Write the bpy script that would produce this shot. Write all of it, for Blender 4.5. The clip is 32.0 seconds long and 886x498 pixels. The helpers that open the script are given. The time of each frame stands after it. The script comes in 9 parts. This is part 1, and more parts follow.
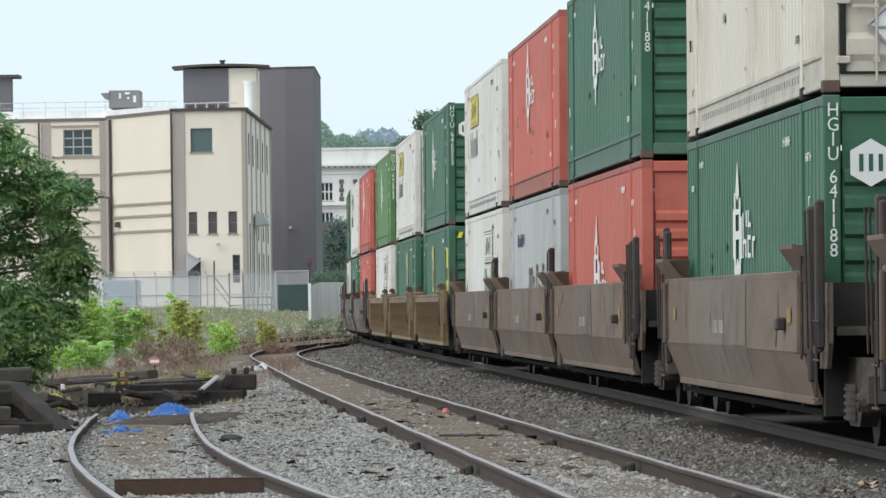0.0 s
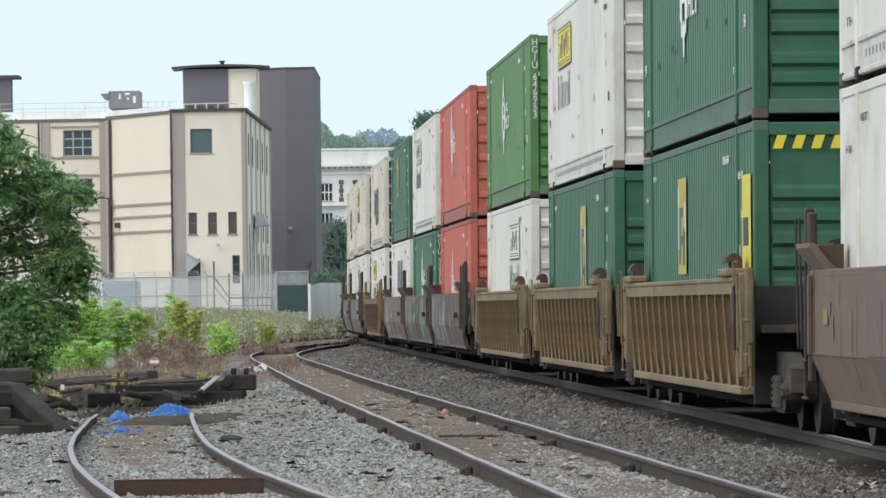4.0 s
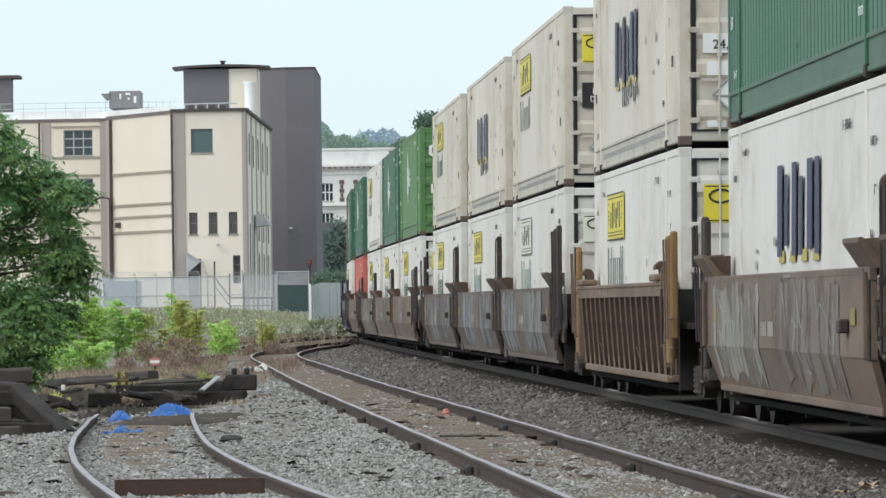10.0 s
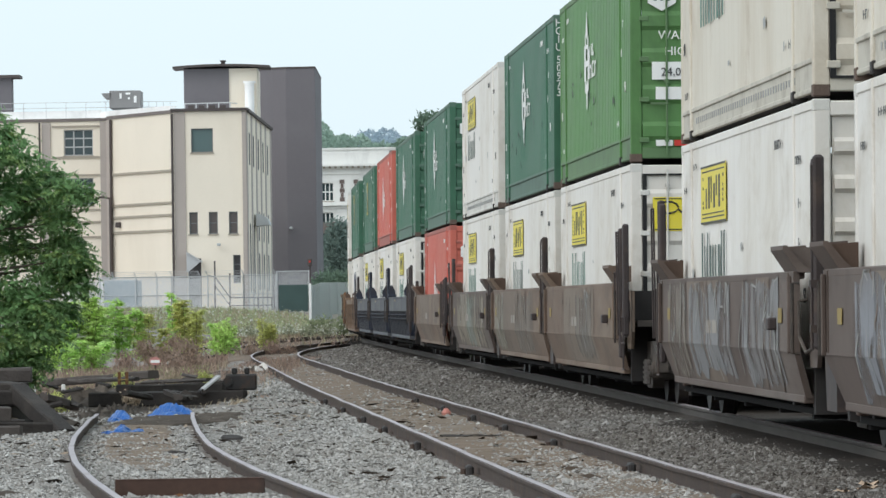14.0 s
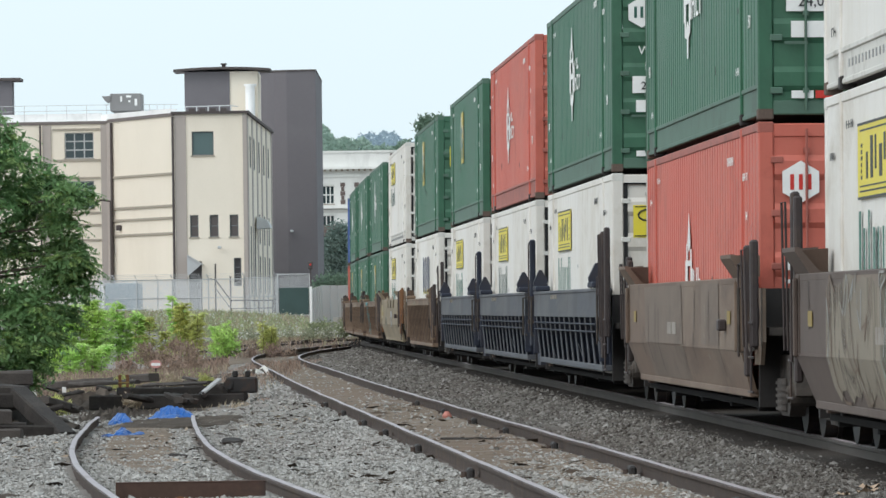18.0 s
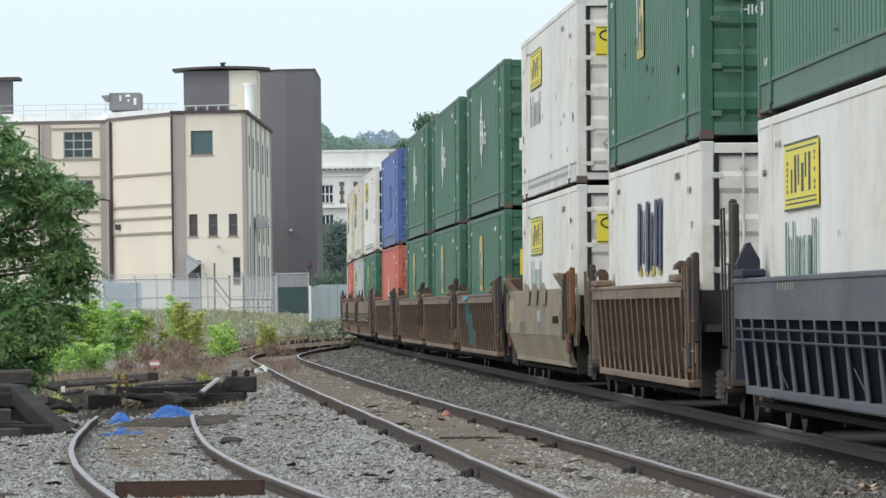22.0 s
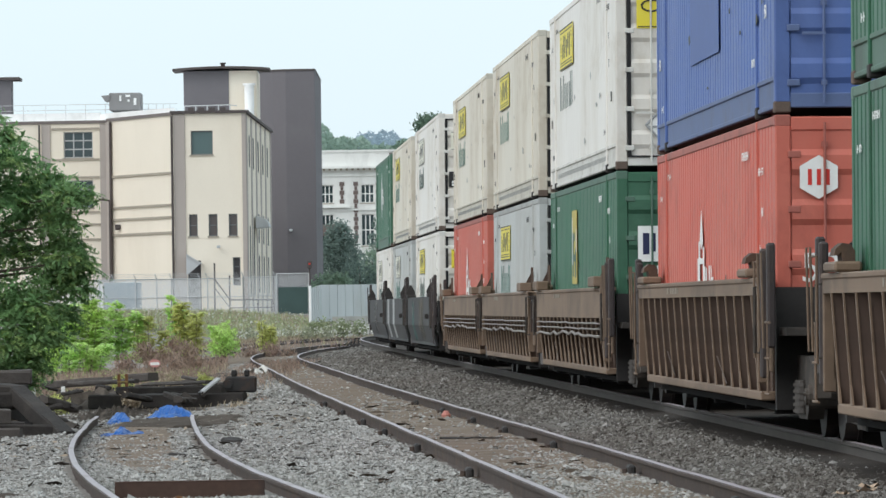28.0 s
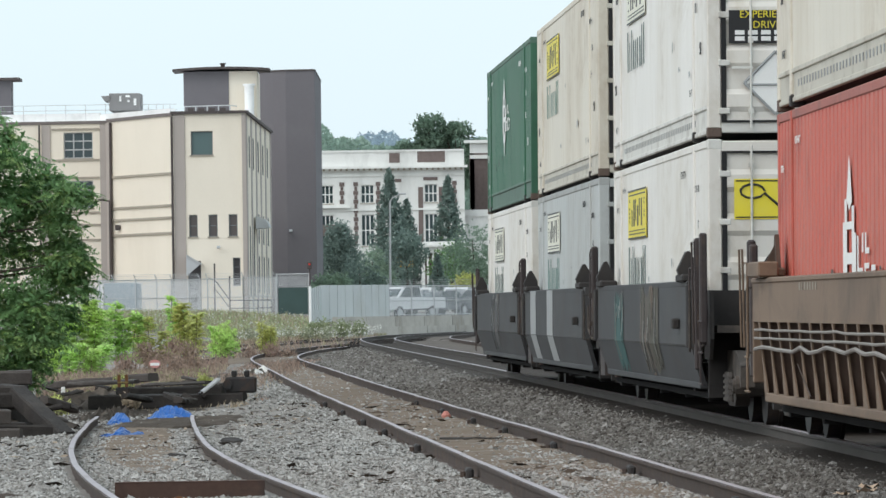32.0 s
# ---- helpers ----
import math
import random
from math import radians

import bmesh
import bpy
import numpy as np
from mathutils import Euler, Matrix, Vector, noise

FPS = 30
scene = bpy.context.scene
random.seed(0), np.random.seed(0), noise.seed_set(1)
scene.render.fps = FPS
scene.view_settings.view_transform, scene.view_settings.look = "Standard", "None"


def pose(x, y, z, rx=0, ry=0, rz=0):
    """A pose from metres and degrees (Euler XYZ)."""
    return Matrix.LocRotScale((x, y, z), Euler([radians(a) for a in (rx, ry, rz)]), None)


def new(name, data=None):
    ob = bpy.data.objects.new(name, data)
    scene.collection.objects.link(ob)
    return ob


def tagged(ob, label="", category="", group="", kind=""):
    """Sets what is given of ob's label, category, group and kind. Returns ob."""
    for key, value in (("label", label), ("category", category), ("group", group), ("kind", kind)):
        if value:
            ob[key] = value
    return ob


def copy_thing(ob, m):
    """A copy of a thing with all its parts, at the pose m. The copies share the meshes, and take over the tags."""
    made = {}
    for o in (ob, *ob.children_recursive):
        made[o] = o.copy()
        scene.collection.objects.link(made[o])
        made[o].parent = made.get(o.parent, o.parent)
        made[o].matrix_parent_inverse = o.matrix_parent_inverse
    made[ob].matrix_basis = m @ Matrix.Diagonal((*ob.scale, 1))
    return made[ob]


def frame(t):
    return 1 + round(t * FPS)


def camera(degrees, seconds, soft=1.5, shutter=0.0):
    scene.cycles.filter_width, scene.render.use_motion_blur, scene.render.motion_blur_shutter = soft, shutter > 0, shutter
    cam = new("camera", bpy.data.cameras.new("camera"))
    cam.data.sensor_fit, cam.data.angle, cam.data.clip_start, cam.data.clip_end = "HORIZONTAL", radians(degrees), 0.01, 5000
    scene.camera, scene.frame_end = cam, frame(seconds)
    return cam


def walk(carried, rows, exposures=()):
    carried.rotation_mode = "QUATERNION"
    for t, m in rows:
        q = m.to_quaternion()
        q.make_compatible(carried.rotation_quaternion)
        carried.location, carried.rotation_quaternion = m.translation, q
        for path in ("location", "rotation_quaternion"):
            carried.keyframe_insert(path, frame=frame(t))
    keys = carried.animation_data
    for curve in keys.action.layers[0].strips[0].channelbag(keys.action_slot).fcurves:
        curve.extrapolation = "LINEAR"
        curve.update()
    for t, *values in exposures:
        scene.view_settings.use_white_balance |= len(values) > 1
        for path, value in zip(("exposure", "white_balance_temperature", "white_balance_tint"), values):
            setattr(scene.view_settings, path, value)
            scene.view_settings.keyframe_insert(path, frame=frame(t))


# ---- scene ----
# ---------------------------------------------------------------- camera
EYE_Z = 1.358          # above the main line's rail head
# small sways of the tripod: seconds, right and down (units of 1/10470 rad)
SWAY = [
        (0, -0.2, -0.8), (0.5, 0.0, 0.0), (1, 0.4, 0.0), (1.5, -0.2, 0.0), (2, -0.8, -1.0), (2.5, -0.4, 0.0), (3, 1.8, -0.2), (3.5, -0.6, 0.2),
        (5.5, -0.6, 0.2), (6, -0.8, -0.4), (6.5, -0.4, -0.4), (7, -1.4, 0.2), (7.5, 1.6, -0.4), (8, 0.0, 1.2), (8.5, -0.2, 0.4), (9, 0.0, 0.2),
        (9.5, -0.6, 1.8), (10, 0.4, 0.2), (10.5, 0.2, 0.2), (11, 0.8, 0.2), (11.5, 1.0, 0.8), (12, -1.0, 0.2), (12.5, 0.4, 0.4), (13, -0.4, -0.4),
        (13.5, 0.4, 0.0), (14, 0.8, -0.4), (14.5, -0.8, -1.2), (16.5, -1.4, -1.2), (17, 0.0, 0.2), (17.5, 0.0, 4.4), (18, 2.0, 4.8), (18.5, 2.0, 4.8),
        (19, -2.2, 4.8), (19.5, 0.0, 4.2), (20, 2.8, 6.0), (20.5, 1.2, 7.8), (21, 1.4, 3.4), (21.5, 1.6, 6.8), (22, 0.4, 3.4), (22.5, 2.4, 8.6),
        (23, 0.4, 5.6), (23.5, 2.8, 4.2), (24, -0.8, 4.8), (24.5, 0.0, 3.0), (25, 0.0, 4.8), (25.5, 0.8, 5.2), (27.5, 0.8, 3.0), (28, 0.4, 3.6),
        (28.5, -0.2, 3.0), (29, 2.0, 3.8), (29.5, 0.8, 4.8), (30, 2.8, 4.4), (30.5, 0.0, 3.2), (31, 1.6, 3.6), (31.5, 0.8, 4.4), (32, 0.4, 4.4)]
cam = camera(8.563, 32.0, soft=1.5)
walk(cam, [(t, pose(0, 0, EYE_Z, 90.542 + math.degrees(dy / 10470), 0.8, math.degrees(dx / 10470)))
           for t, dx, dy in SWAY])

# ---------------------------------------------------------------- world and light: bright overcast
world = bpy.data.worlds.new("sky")
scene.world = world
world.use_nodes = True
wn = world.node_tree.nodes
wl = world.node_tree.links
sky = wn.new("ShaderNodeTexSky")
sky.sky_type = "NISHITA"
sky.sun_disc = False
sky.sun_elevation = radians(58)
sky.sun_rotation = radians(200)
sky.air_density, sky.dust_density, sky.ozone_density = 1.0, 4.0, 1.0
haze = wn.new("ShaderNodeMix")
haze.data_type = "RGBA"
haze.inputs[0].default_value = 0.80
haze.inputs[7].default_value = (8.35, 9.85, 10.55, 1)      # even cloud cover over the whole dome
wl.new(sky.outputs[0], haze.inputs[6])
wl.new(haze.outputs[2], wn["Background"].inputs[0])
wn["Background"].inputs[1].default_value = 0.116
sun = new("sun", bpy.data.lights.new("sun", "SUN"))
sun.data.energy = 1.5
sun.data.angle = radians(60)
sun.data.color = (1.0, 0.93, 0.89)
sun.rotation_euler = (Vector((0, 0, 0)) - Vector((-0.95, -0.62, 0.85))).to_track_quat("-Z", "Y").to_euler()
scene.view_settings.exposure = 0.0

# ---------------------------------------------------------------- materials
MATS = {}


def mat(name, color, rough=0.6, metal=0.0, var=0.12, scale=3.0, bump=0.0, bscale=40.0, stain=None, stain_amt=0.0,
        stain_scale=1.0, streak=False, wide=(0.8, 0.8, 0.3), distort=0.0, rnd=0.06, spec=0.4, stain_lo=0.5, stain_hi=0.68, dark=None, dark_amt=0.0, dark_scale=1.0):
    """A paint, earth or stone: base colour, two scales of variation, stains with streaks, fine relief."""
    if name in MATS:
        return MATS[name]
    m = bpy.data.materials.new(name)
    m.use_nodes = True
    n, l = m.node_tree.nodes, m.node_tree.links
    b = n["Principled BSDF"]
    b.inputs["Roughness"].default_value = rough
    b.inputs["Metallic"].default_value = metal
    b.inputs["Specular IOR Level"].default_value = spec
    tc = n.new("ShaderNodeTexCoord")
    big = n.new("ShaderNodeTexNoise")
    big.inputs["Scale"].default_value = scale
    big.inputs["Detail"].default_value = 6
    l.new(tc.outputs["Object"], big.inputs["Vector"])
    fine = n.new("ShaderNodeTexNoise")
    fine.inputs["Scale"].default_value = bscale
    fine.inputs["Detail"].default_value = 4
    l.new(tc.outputs["Object"], fine.inputs["Vector"])
    info = n.new("ShaderNodeObjectInfo")
    # value = 1 + var*(big-.5)*2 + var/2*(fine-.5)*2 + rnd*(random-.5)
    def mul_add(src, k, add):
        q = n.new("ShaderNodeMath")
        q.operation = "MULTIPLY_ADD"
        l.new(src, q.inputs[0])
        q.inputs[1].default_value = k
        if isinstance(add, float):
            q.inputs[2].default_value = add
        else:
            l.new(add, q.inputs[2])
        return q.outputs[0]
    v1 = mul_add(big.outputs[0], 2 * var, 1.0 - var)
    v2 = mul_add(fine.outputs[0], var, v1)
    v3 = mul_add(info.outputs["Random"], rnd, v2)
    sub = mul_add(v3, 1.0, -0.5 * var - 0.5 * rnd)
    hsv = n.new("ShaderNodeHueSaturation")
    hsv.inputs["Color"].default_value = (*color, 1)
    l.new(sub, hsv.inputs["Value"])
    out = hsv.outputs[0]
    if stain:
        sn = n.new("ShaderNodeTexNoise")
        sn.inputs["Scale"].default_value = stain_scale
        sn.inputs["Detail"].default_value = 8
        sn.inputs["Roughness"].default_value = 0.65
        sn.inputs["Distortion"].default_value = distort
        if streak:
            mp = n.new("ShaderNodeMapping")
            mp.inputs["Scale"].default_value = wide
            l.new(tc.outputs["Object"], mp.inputs[0])
            l.new(mp.outputs[0], sn.inputs["Vector"])
        else:
            l.new(tc.outputs["Object"], sn.inputs["Vector"])
        ramp = n.new("ShaderNodeMapRange")
        ramp.inputs[1].default_value, ramp.inputs[2].default_value = stain_lo, stain_hi
        ramp.inputs[3].default_value, ramp.inputs[4].default_value = 0.0, stain_amt
        l.new(sn.outputs[0], ramp.inputs[0])
        mx = n.new("ShaderNodeMix")
        mx.data_type = "RGBA"
        l.new(ramp.outputs[0], mx.inputs[0])
        l.new(out, mx.inputs[6])
        mx.inputs[7].default_value = (*stain, 1)
        out = mx.outputs[2]
    if dark:
        dn = n.new("ShaderNodeTexNoise")
        dn.inputs["Scale"].default_value = dark_scale
        dn.inputs["Detail"].default_value = 10
        dn.inputs["Roughness"].default_value = 0.7
        dn.inputs["Distortion"].default_value = 0.8
        dm = n.new("ShaderNodeMapping")
        dm.inputs["Location"].default_value = (7.3, 1.1, 4.9)
        dm.inputs["Scale"].default_value = (0.3, 0.6, 0.6)
        l.new(tc.outputs["Object"], dm.inputs[0])
        l.new(dm.outputs[0], dn.inputs["Vector"])
        dr = n.new("ShaderNodeMapRange")
        dr.inputs[1].default_value, dr.inputs[2].default_value = 0.5, 0.72
        dr.inputs[3].default_value, dr.inputs[4].default_value = 0.0, dark_amt
        l.new(dn.outputs[0], dr.inputs[0])
        dx = n.new("ShaderNodeMix")
        dx.data_type = "RGBA"
        l.new(dr.outputs[0], dx.inputs[0])
        l.new(out, dx.inputs[6])
        dx.inputs[7].default_value = (*dark, 1)
        out = dx.outputs[2]
    l.new(out, b.inputs["Base Color"])
    if bump:
        bp = n.new("ShaderNodeBump")
        bp.inputs["Strength"].default_value = bump
        bp.inputs["Distance"].default_value = 0.02
        l.new(fine.outputs[0], bp.inputs["Height"])
        l.new(bp.outputs[0], b.inputs["Normal"])
    MATS[name] = m
    return m


# ---------------------------------------------------------------- mesh helpers
class Mesh:
    """Collects faces of one part."""

    def __init__(self):
        self.v, self.f = [], []

    def add(self, vs, fs):
        o = len(self.v)
        self.v += [tuple(p) for p in vs]
        self.f += [tuple(i + o for i in q) for q in fs]

    def box(self, x0, x1, y0, y1, z0, z1):
        x0, x1 = min(x0, x1), max(x0, x1)
        y0, y1 = min(y0, y1), max(y0, y1)
        z0, z1 = min(z0, z1), max(z0, z1)
        self.add([(x, y, z) for z in (z0, z1) for y in (y0, y1) for x in (x0, x1)],
                 [(0, 2, 3, 1), (4, 5, 7, 6), (0, 1, 5, 4), (2, 6, 7, 3), (0, 4, 6, 2), (1, 3, 7, 5)])

    def cbox(self, x0, x1, y0, y1, z0, z1, c=0.01):
        """A box with chamfered upright and lying edges."""
        x0, x1 = min(x0, x1), max(x0, x1)
        y0, y1 = min(y0, y1), max(y0, y1)
        z0, z1 = min(z0, z1), max(z0, z1)
        c = min(c, (x1 - x0) / 3, (y1 - y0) / 3, (z1 - z0) / 3)
        ring = [(x0 + c, y0), (x1 - c, y0), (x1, y0 + c), (x1, y1 - c), (x1 - c, y1), (x0 + c, y1), (x0, y1 - c), (x0, y0 + c)]
        inner = [(x0 + c, y0 + c), (x1 - c, y0 + c), (x1 - c, y0 + c), (x1 - c, y1 - c), (x1 - c, y1 - c), (x0 + c, y1 - c), (x0 + c, y1 - c), (x0 + c, y0 + c)]
        vs = [(*p, z0) for p in inner] + [(*p, z0 + c) for p in ring] + [(*p, z1 - c) for p in ring] + [(*p, z1) for p in inner]
        fs = [tuple(range(7, -1, -1)), tuple(range(24, 32))]
        for k in range(3):
            for i in range(8):
                j = (i + 1) % 8
                fs.append((k * 8 + i, k * 8 + j, k * 8 + 8 + j, k * 8 + 8 + i))
        self.add(vs, fs)

    def prism(self, poly, axis, a, b):
        """A polygon in the plane across axis, run from a to b. x: (y, z); y: (x, z); z: (x, y)."""
        def at(p, h):
            return (h, p[0], p[1]) if axis == "x" else (p[0], h, p[1]) if axis == "y" else (p[0], p[1], h)
        k = len(poly)
        vs = [at(p, a) for p in poly] + [at(p, b) for p in poly]
        fs = [tuple(range(k - 1, -1, -1)), tuple(range(k, 2 * k))]
        fs += [(i, (i + 1) % k, k + (i + 1) % k, k + i) for i in range(k)]
        self.add(vs, fs)

    def cyl(self, p, q, r, n=10, r2=None):
        p, q = Vector(p), Vector(q)
        d = (q - p).normalized()
        a = d.orthogonal().normalized()
        b = d.cross(a)
        r2 = r if r2 is None else r2
        vs = []
        for c, rr in ((p, r), (q, r2)):
            vs += [c + (a * math.cos(2 * math.pi * i / n) + b * math.sin(2 * math.pi * i / n)) * rr for i in range(n)]
        fs = [tuple(range(n - 1, -1, -1)), tuple(range(n, 2 * n))]
        fs += [(i, (i + 1) % n, n + (i + 1) % n, n + i) for i in range(n)]
        self.add(vs, fs)

    def tube(self, pts, r, n=6):
        """A bent round bar through the points, in one piece."""
        pts = [Vector(p) for p in pts]
        vs, fs = [], []
        side = None
        for i, p in enumerate(pts):
            d = (pts[min(i + 1, len(pts) - 1)] - pts[max(i - 1, 0)]).normalized()
            side = d.orthogonal().normalized() if side is None else (side - d * side.dot(d)).normalized()
            b = d.cross(side)
            vs += [p + (side * math.cos(2 * math.pi * k / n) + b * math.sin(2 * math.pi * k / n)) * r for k in range(n)]
        for i in range(len(pts) - 1):
            fs += [(i * n + k, i * n + (k + 1) % n, (i + 1) * n + (k + 1) % n, (i + 1) * n + k) for k in range(n)]
        fs += [tuple(range(n - 1, -1, -1)), tuple((len(pts) - 1) * n + k for k in range(n))]
        self.add(vs, fs)

    def sweep(self, path, ups, section, closed=True):
        """A section (side, up) run along a path of points with side vectors."""
        k = len(section)
        vs, fs = [], []
        for (x, y, z), (sx, sy) in zip(path, ups):
            vs += [(x + sx * u, y + sy * u, z + w) for u, w in section]
        m = len(path)
        for i in range(m - 1):
            for j in range(k if closed else k - 1):
                j2 = (j + 1) % k
                fs.append((i * k + j, i * k + j2, (i + 1) * k + j2, (i + 1) * k + j))
        if closed:
            fs.append(tuple(range(k - 1, -1, -1)))
            fs.append(tuple((m - 1) * k + j for j in range(k)))
        self.add(vs, fs)

    def data(self, name, smooth=False, weld=False):
        me = bpy.data.meshes.new(name)
        me.from_pydata(self.v, [], self.f)
        bm = bmesh.new()
        bm.from_mesh(me)
        if weld:
            bmesh.ops.remove_doubles(bm, verts=bm.verts, dist=1e-4)
        bmesh.ops.recalc_face_normals(bm, faces=bm.faces)
        bm.to_mesh(me)
        bm.free()
        if smooth:
            for p in me.polygons:
                p.use_smooth = True
        return me


def part(name, m, material, parent=None, label="", smooth=False, at=None, weld=False):
    """Links the collected faces as ONE mesh object, under a thing or a part."""
    me = m.data(name, smooth, weld) if isinstance(m, Mesh) else m
    if not me.materials:
        me.materials.append(material)
    ob = new(name, me)
    if parent is not None:
        ob.parent = parent
    if at is not None:
        ob.matrix_basis = at
    if label:
        ob["label"] = label
    if name.endswith("_marking"):
        ob["kind"] = "stuff"
    return ob


def thing(name, label, category, group="", at=None):
    ob = new(name)
    ob.empty_display_size = 0.2
    if at is not None:
        ob.matrix_basis = at
    return tagged(ob, label, category, group)


def letters(text, size, name="lettering", spacing=1.0):
    """Lettering as a thin mesh in the x-z plane, facing -y, from its centre."""
    c = bpy.data.curves.new(name, "FONT")
    c.body, c.size, c.align_x, c.align_y, c.extrude = text, size, "CENTER", "CENTER", 0.004
    c.resolution_u = 2
    c.space_line = spacing
    ob = bpy.data.objects.new(name, c)
    me = bpy.data.meshes.new_from_object(ob)
    bpy.data.objects.remove(ob)
    bpy.data.curves.remove(c)
    me.transform(pose(0, 0, 0, 90, 0, 0))
    me.name = name
    return me


# ---------------------------------------------------------------- the lines of the tracks
def smooth01(t):
    t = np.clip(t, 0, 1)
    return t * t * (3 - 2 * t)


def lay(x0, y0, turn, knots, bends, start, length):
    """A plan line from its curvature: arc, x, y, heading (turn from +y to the right)."""
    s = np.arange(start, length + 0.5, 0.5)
    k = np.interp(s, knots, bends)
    a = np.concatenate([[0], np.cumsum((k[1:] + k[:-1]) / 2 * 0.5)])
    a += turn - np.interp(0, s, a)
    x = np.concatenate([[0], np.cumsum(np.sin((a[1:] + a[:-1]) / 2) * 0.5)])
    y = np.concatenate([[0], np.cumsum(np.cos((a[1:] + a[:-1]) / 2) * 0.5)])
    return s, x - np.interp(0, s, x) + x0, y - np.interp(0, s, y) + y0, a


def on(line, s, side=0.0):
    """Place and heading at arc s of a line, side metres to its right."""
    x, y, a = (float(np.interp(s, line[0], c)) for c in line[1:])
    return x + side * math.cos(a), y - side * math.sin(a), a


NEAR = lay(3.287, 60.0, -0.03564, [0, 60, 100, 140, 180, 230, 900], [-1.4e-4, -1.5e-5, 0, 9.7e-5, 2.54e-4, 2.9e-3, 2.9e-3], -60, 760)
_off = 1.295
MAIN = (NEAR[0], NEAR[1] + _off * np.cos(NEAR[3]), NEAR[2] - _off * np.sin(NEAR[3]), NEAR[3])
SECOND = (NEAR[0], NEAR[1] + (_off + 4.0) * np.cos(NEAR[3]), NEAR[2] - (_off + 4.0) * np.sin(NEAR[3]), NEAR[3])
SIDING = lay(1.846, 40.0, -0.05198, [0, 40, 80, 120, 150, 175, 400], [6e-5, -4e-5, 2e-4, -2e-4, 1.4e-3, 1.5e-3, 1.3e-3], -30, 300)
SPUR = lay(-1.314, 40.0, -0.1008, [0, 20, 40, 60], [1.28e-3, 1.96e-3, 1.1e-4, 1.1e-3], -30, 56)

BRANCH = lay(-8.9, 212.0, 0.02, [0, 40, 80, 120], [0.0, 0.001, 0.002, 0.002], -6, 90)


def branch_z(y):
    return -0.31 + 0.21 * float(smooth01((y - 208) / 28))


def siding_z(y):
    return -0.0645 - 0.0828 * (min(y, 215) - 40) / 100


def spur_z(y):
    d = (y - 40) / 100
    return -0.004 - 0.4187 * d - 0.229 * d * d


V_TRAIN = 19.727
LEAN = -0.445           # the main line's cant, towards the inside of its curve
TIMES = [i * 1.0 for i in range(33)]

# ---------------------------------------------------------------- ground
BALLAST = mat("ballast_stone", (0.235, 0.22, 0.203), rough=0.95, var=0.35, scale=0.6, bump=1.0, bscale=16.0, stain=(0.15, 0.11, 0.075), stain_amt=0.6, stain_scale=0.25, spec=0.2)
STONE = mat("crushed_stone", (0.31, 0.305, 0.29), rough=0.95, var=0.3, scale=5.0, bscale=20, stain=(0.16, 0.12, 0.09), stain_amt=0.5, stain_scale=0.5, spec=0.2)
DIRT = mat("brown_dirt", (0.185, 0.145, 0.113), rough=1.0, var=0.35, scale=1.5, bump=0.8, bscale=18, stain=(0.26, 0.24, 0.21), stain_amt=0.6, stain_scale=1.2, spec=0.1)
RAILTOP = mat("worn_rail_steel", (0.36, 0.31, 0.325), rough=0.42, metal=0.45, var=0.15, scale=1.5, bscale=30, stain=(0.16, 0.10, 0.07), stain_amt=0.6, stain_scale=0.8)
RAILRUST = mat("rusty_rail_web", (0.062, 0.045, 0.038), rough=0.85, var=0.3, scale=2.0, bscale=25, bump=0.3, stain=(0.12, 0.075, 0.05), stain_amt=0.5, stain_scale=3.0)
RAILDUST = mat("dusty_main_rail_web", (0.07, 0.062, 0.056), rough=0.85, var=0.3, scale=1.2, bscale=25, stain=(0.06, 0.05, 0.045), stain_amt=0.6, stain_scale=1.0)
TIE = mat("creosoted_timber", (0.029, 0.025, 0.023), rough=0.9, var=0.35, scale=3.0, bscale=30, bump=0.5, stain=(0.07, 0.06, 0.052), stain_amt=0.5, stain_scale=2.0)
SOIL = mat("dark_soil", (0.075, 0.062, 0.052), rough=1.0, var=0.4, scale=2.0, bump=0.8, bscale=22, stain=(0.16, 0.135, 0.11), stain_amt=0.6, stain_scale=1.6, spec=0.1)
OLDWOOD = mat("weathered_timber", (0.072, 0.062, 0.056), rough=0.9, var=0.4, scale=2.5, bscale=24, bump=0.6, stain=(0.04, 0.03, 0.026), stain_amt=0.8, stain_scale=1.4)
IRON = mat("dark_iron", (0.03, 0.028, 0.028), rough=0.75, var=0.3, scale=4, bscale=30, stain=(0.10, 0.05, 0.03), stain_amt=0.5, stain_scale=3)


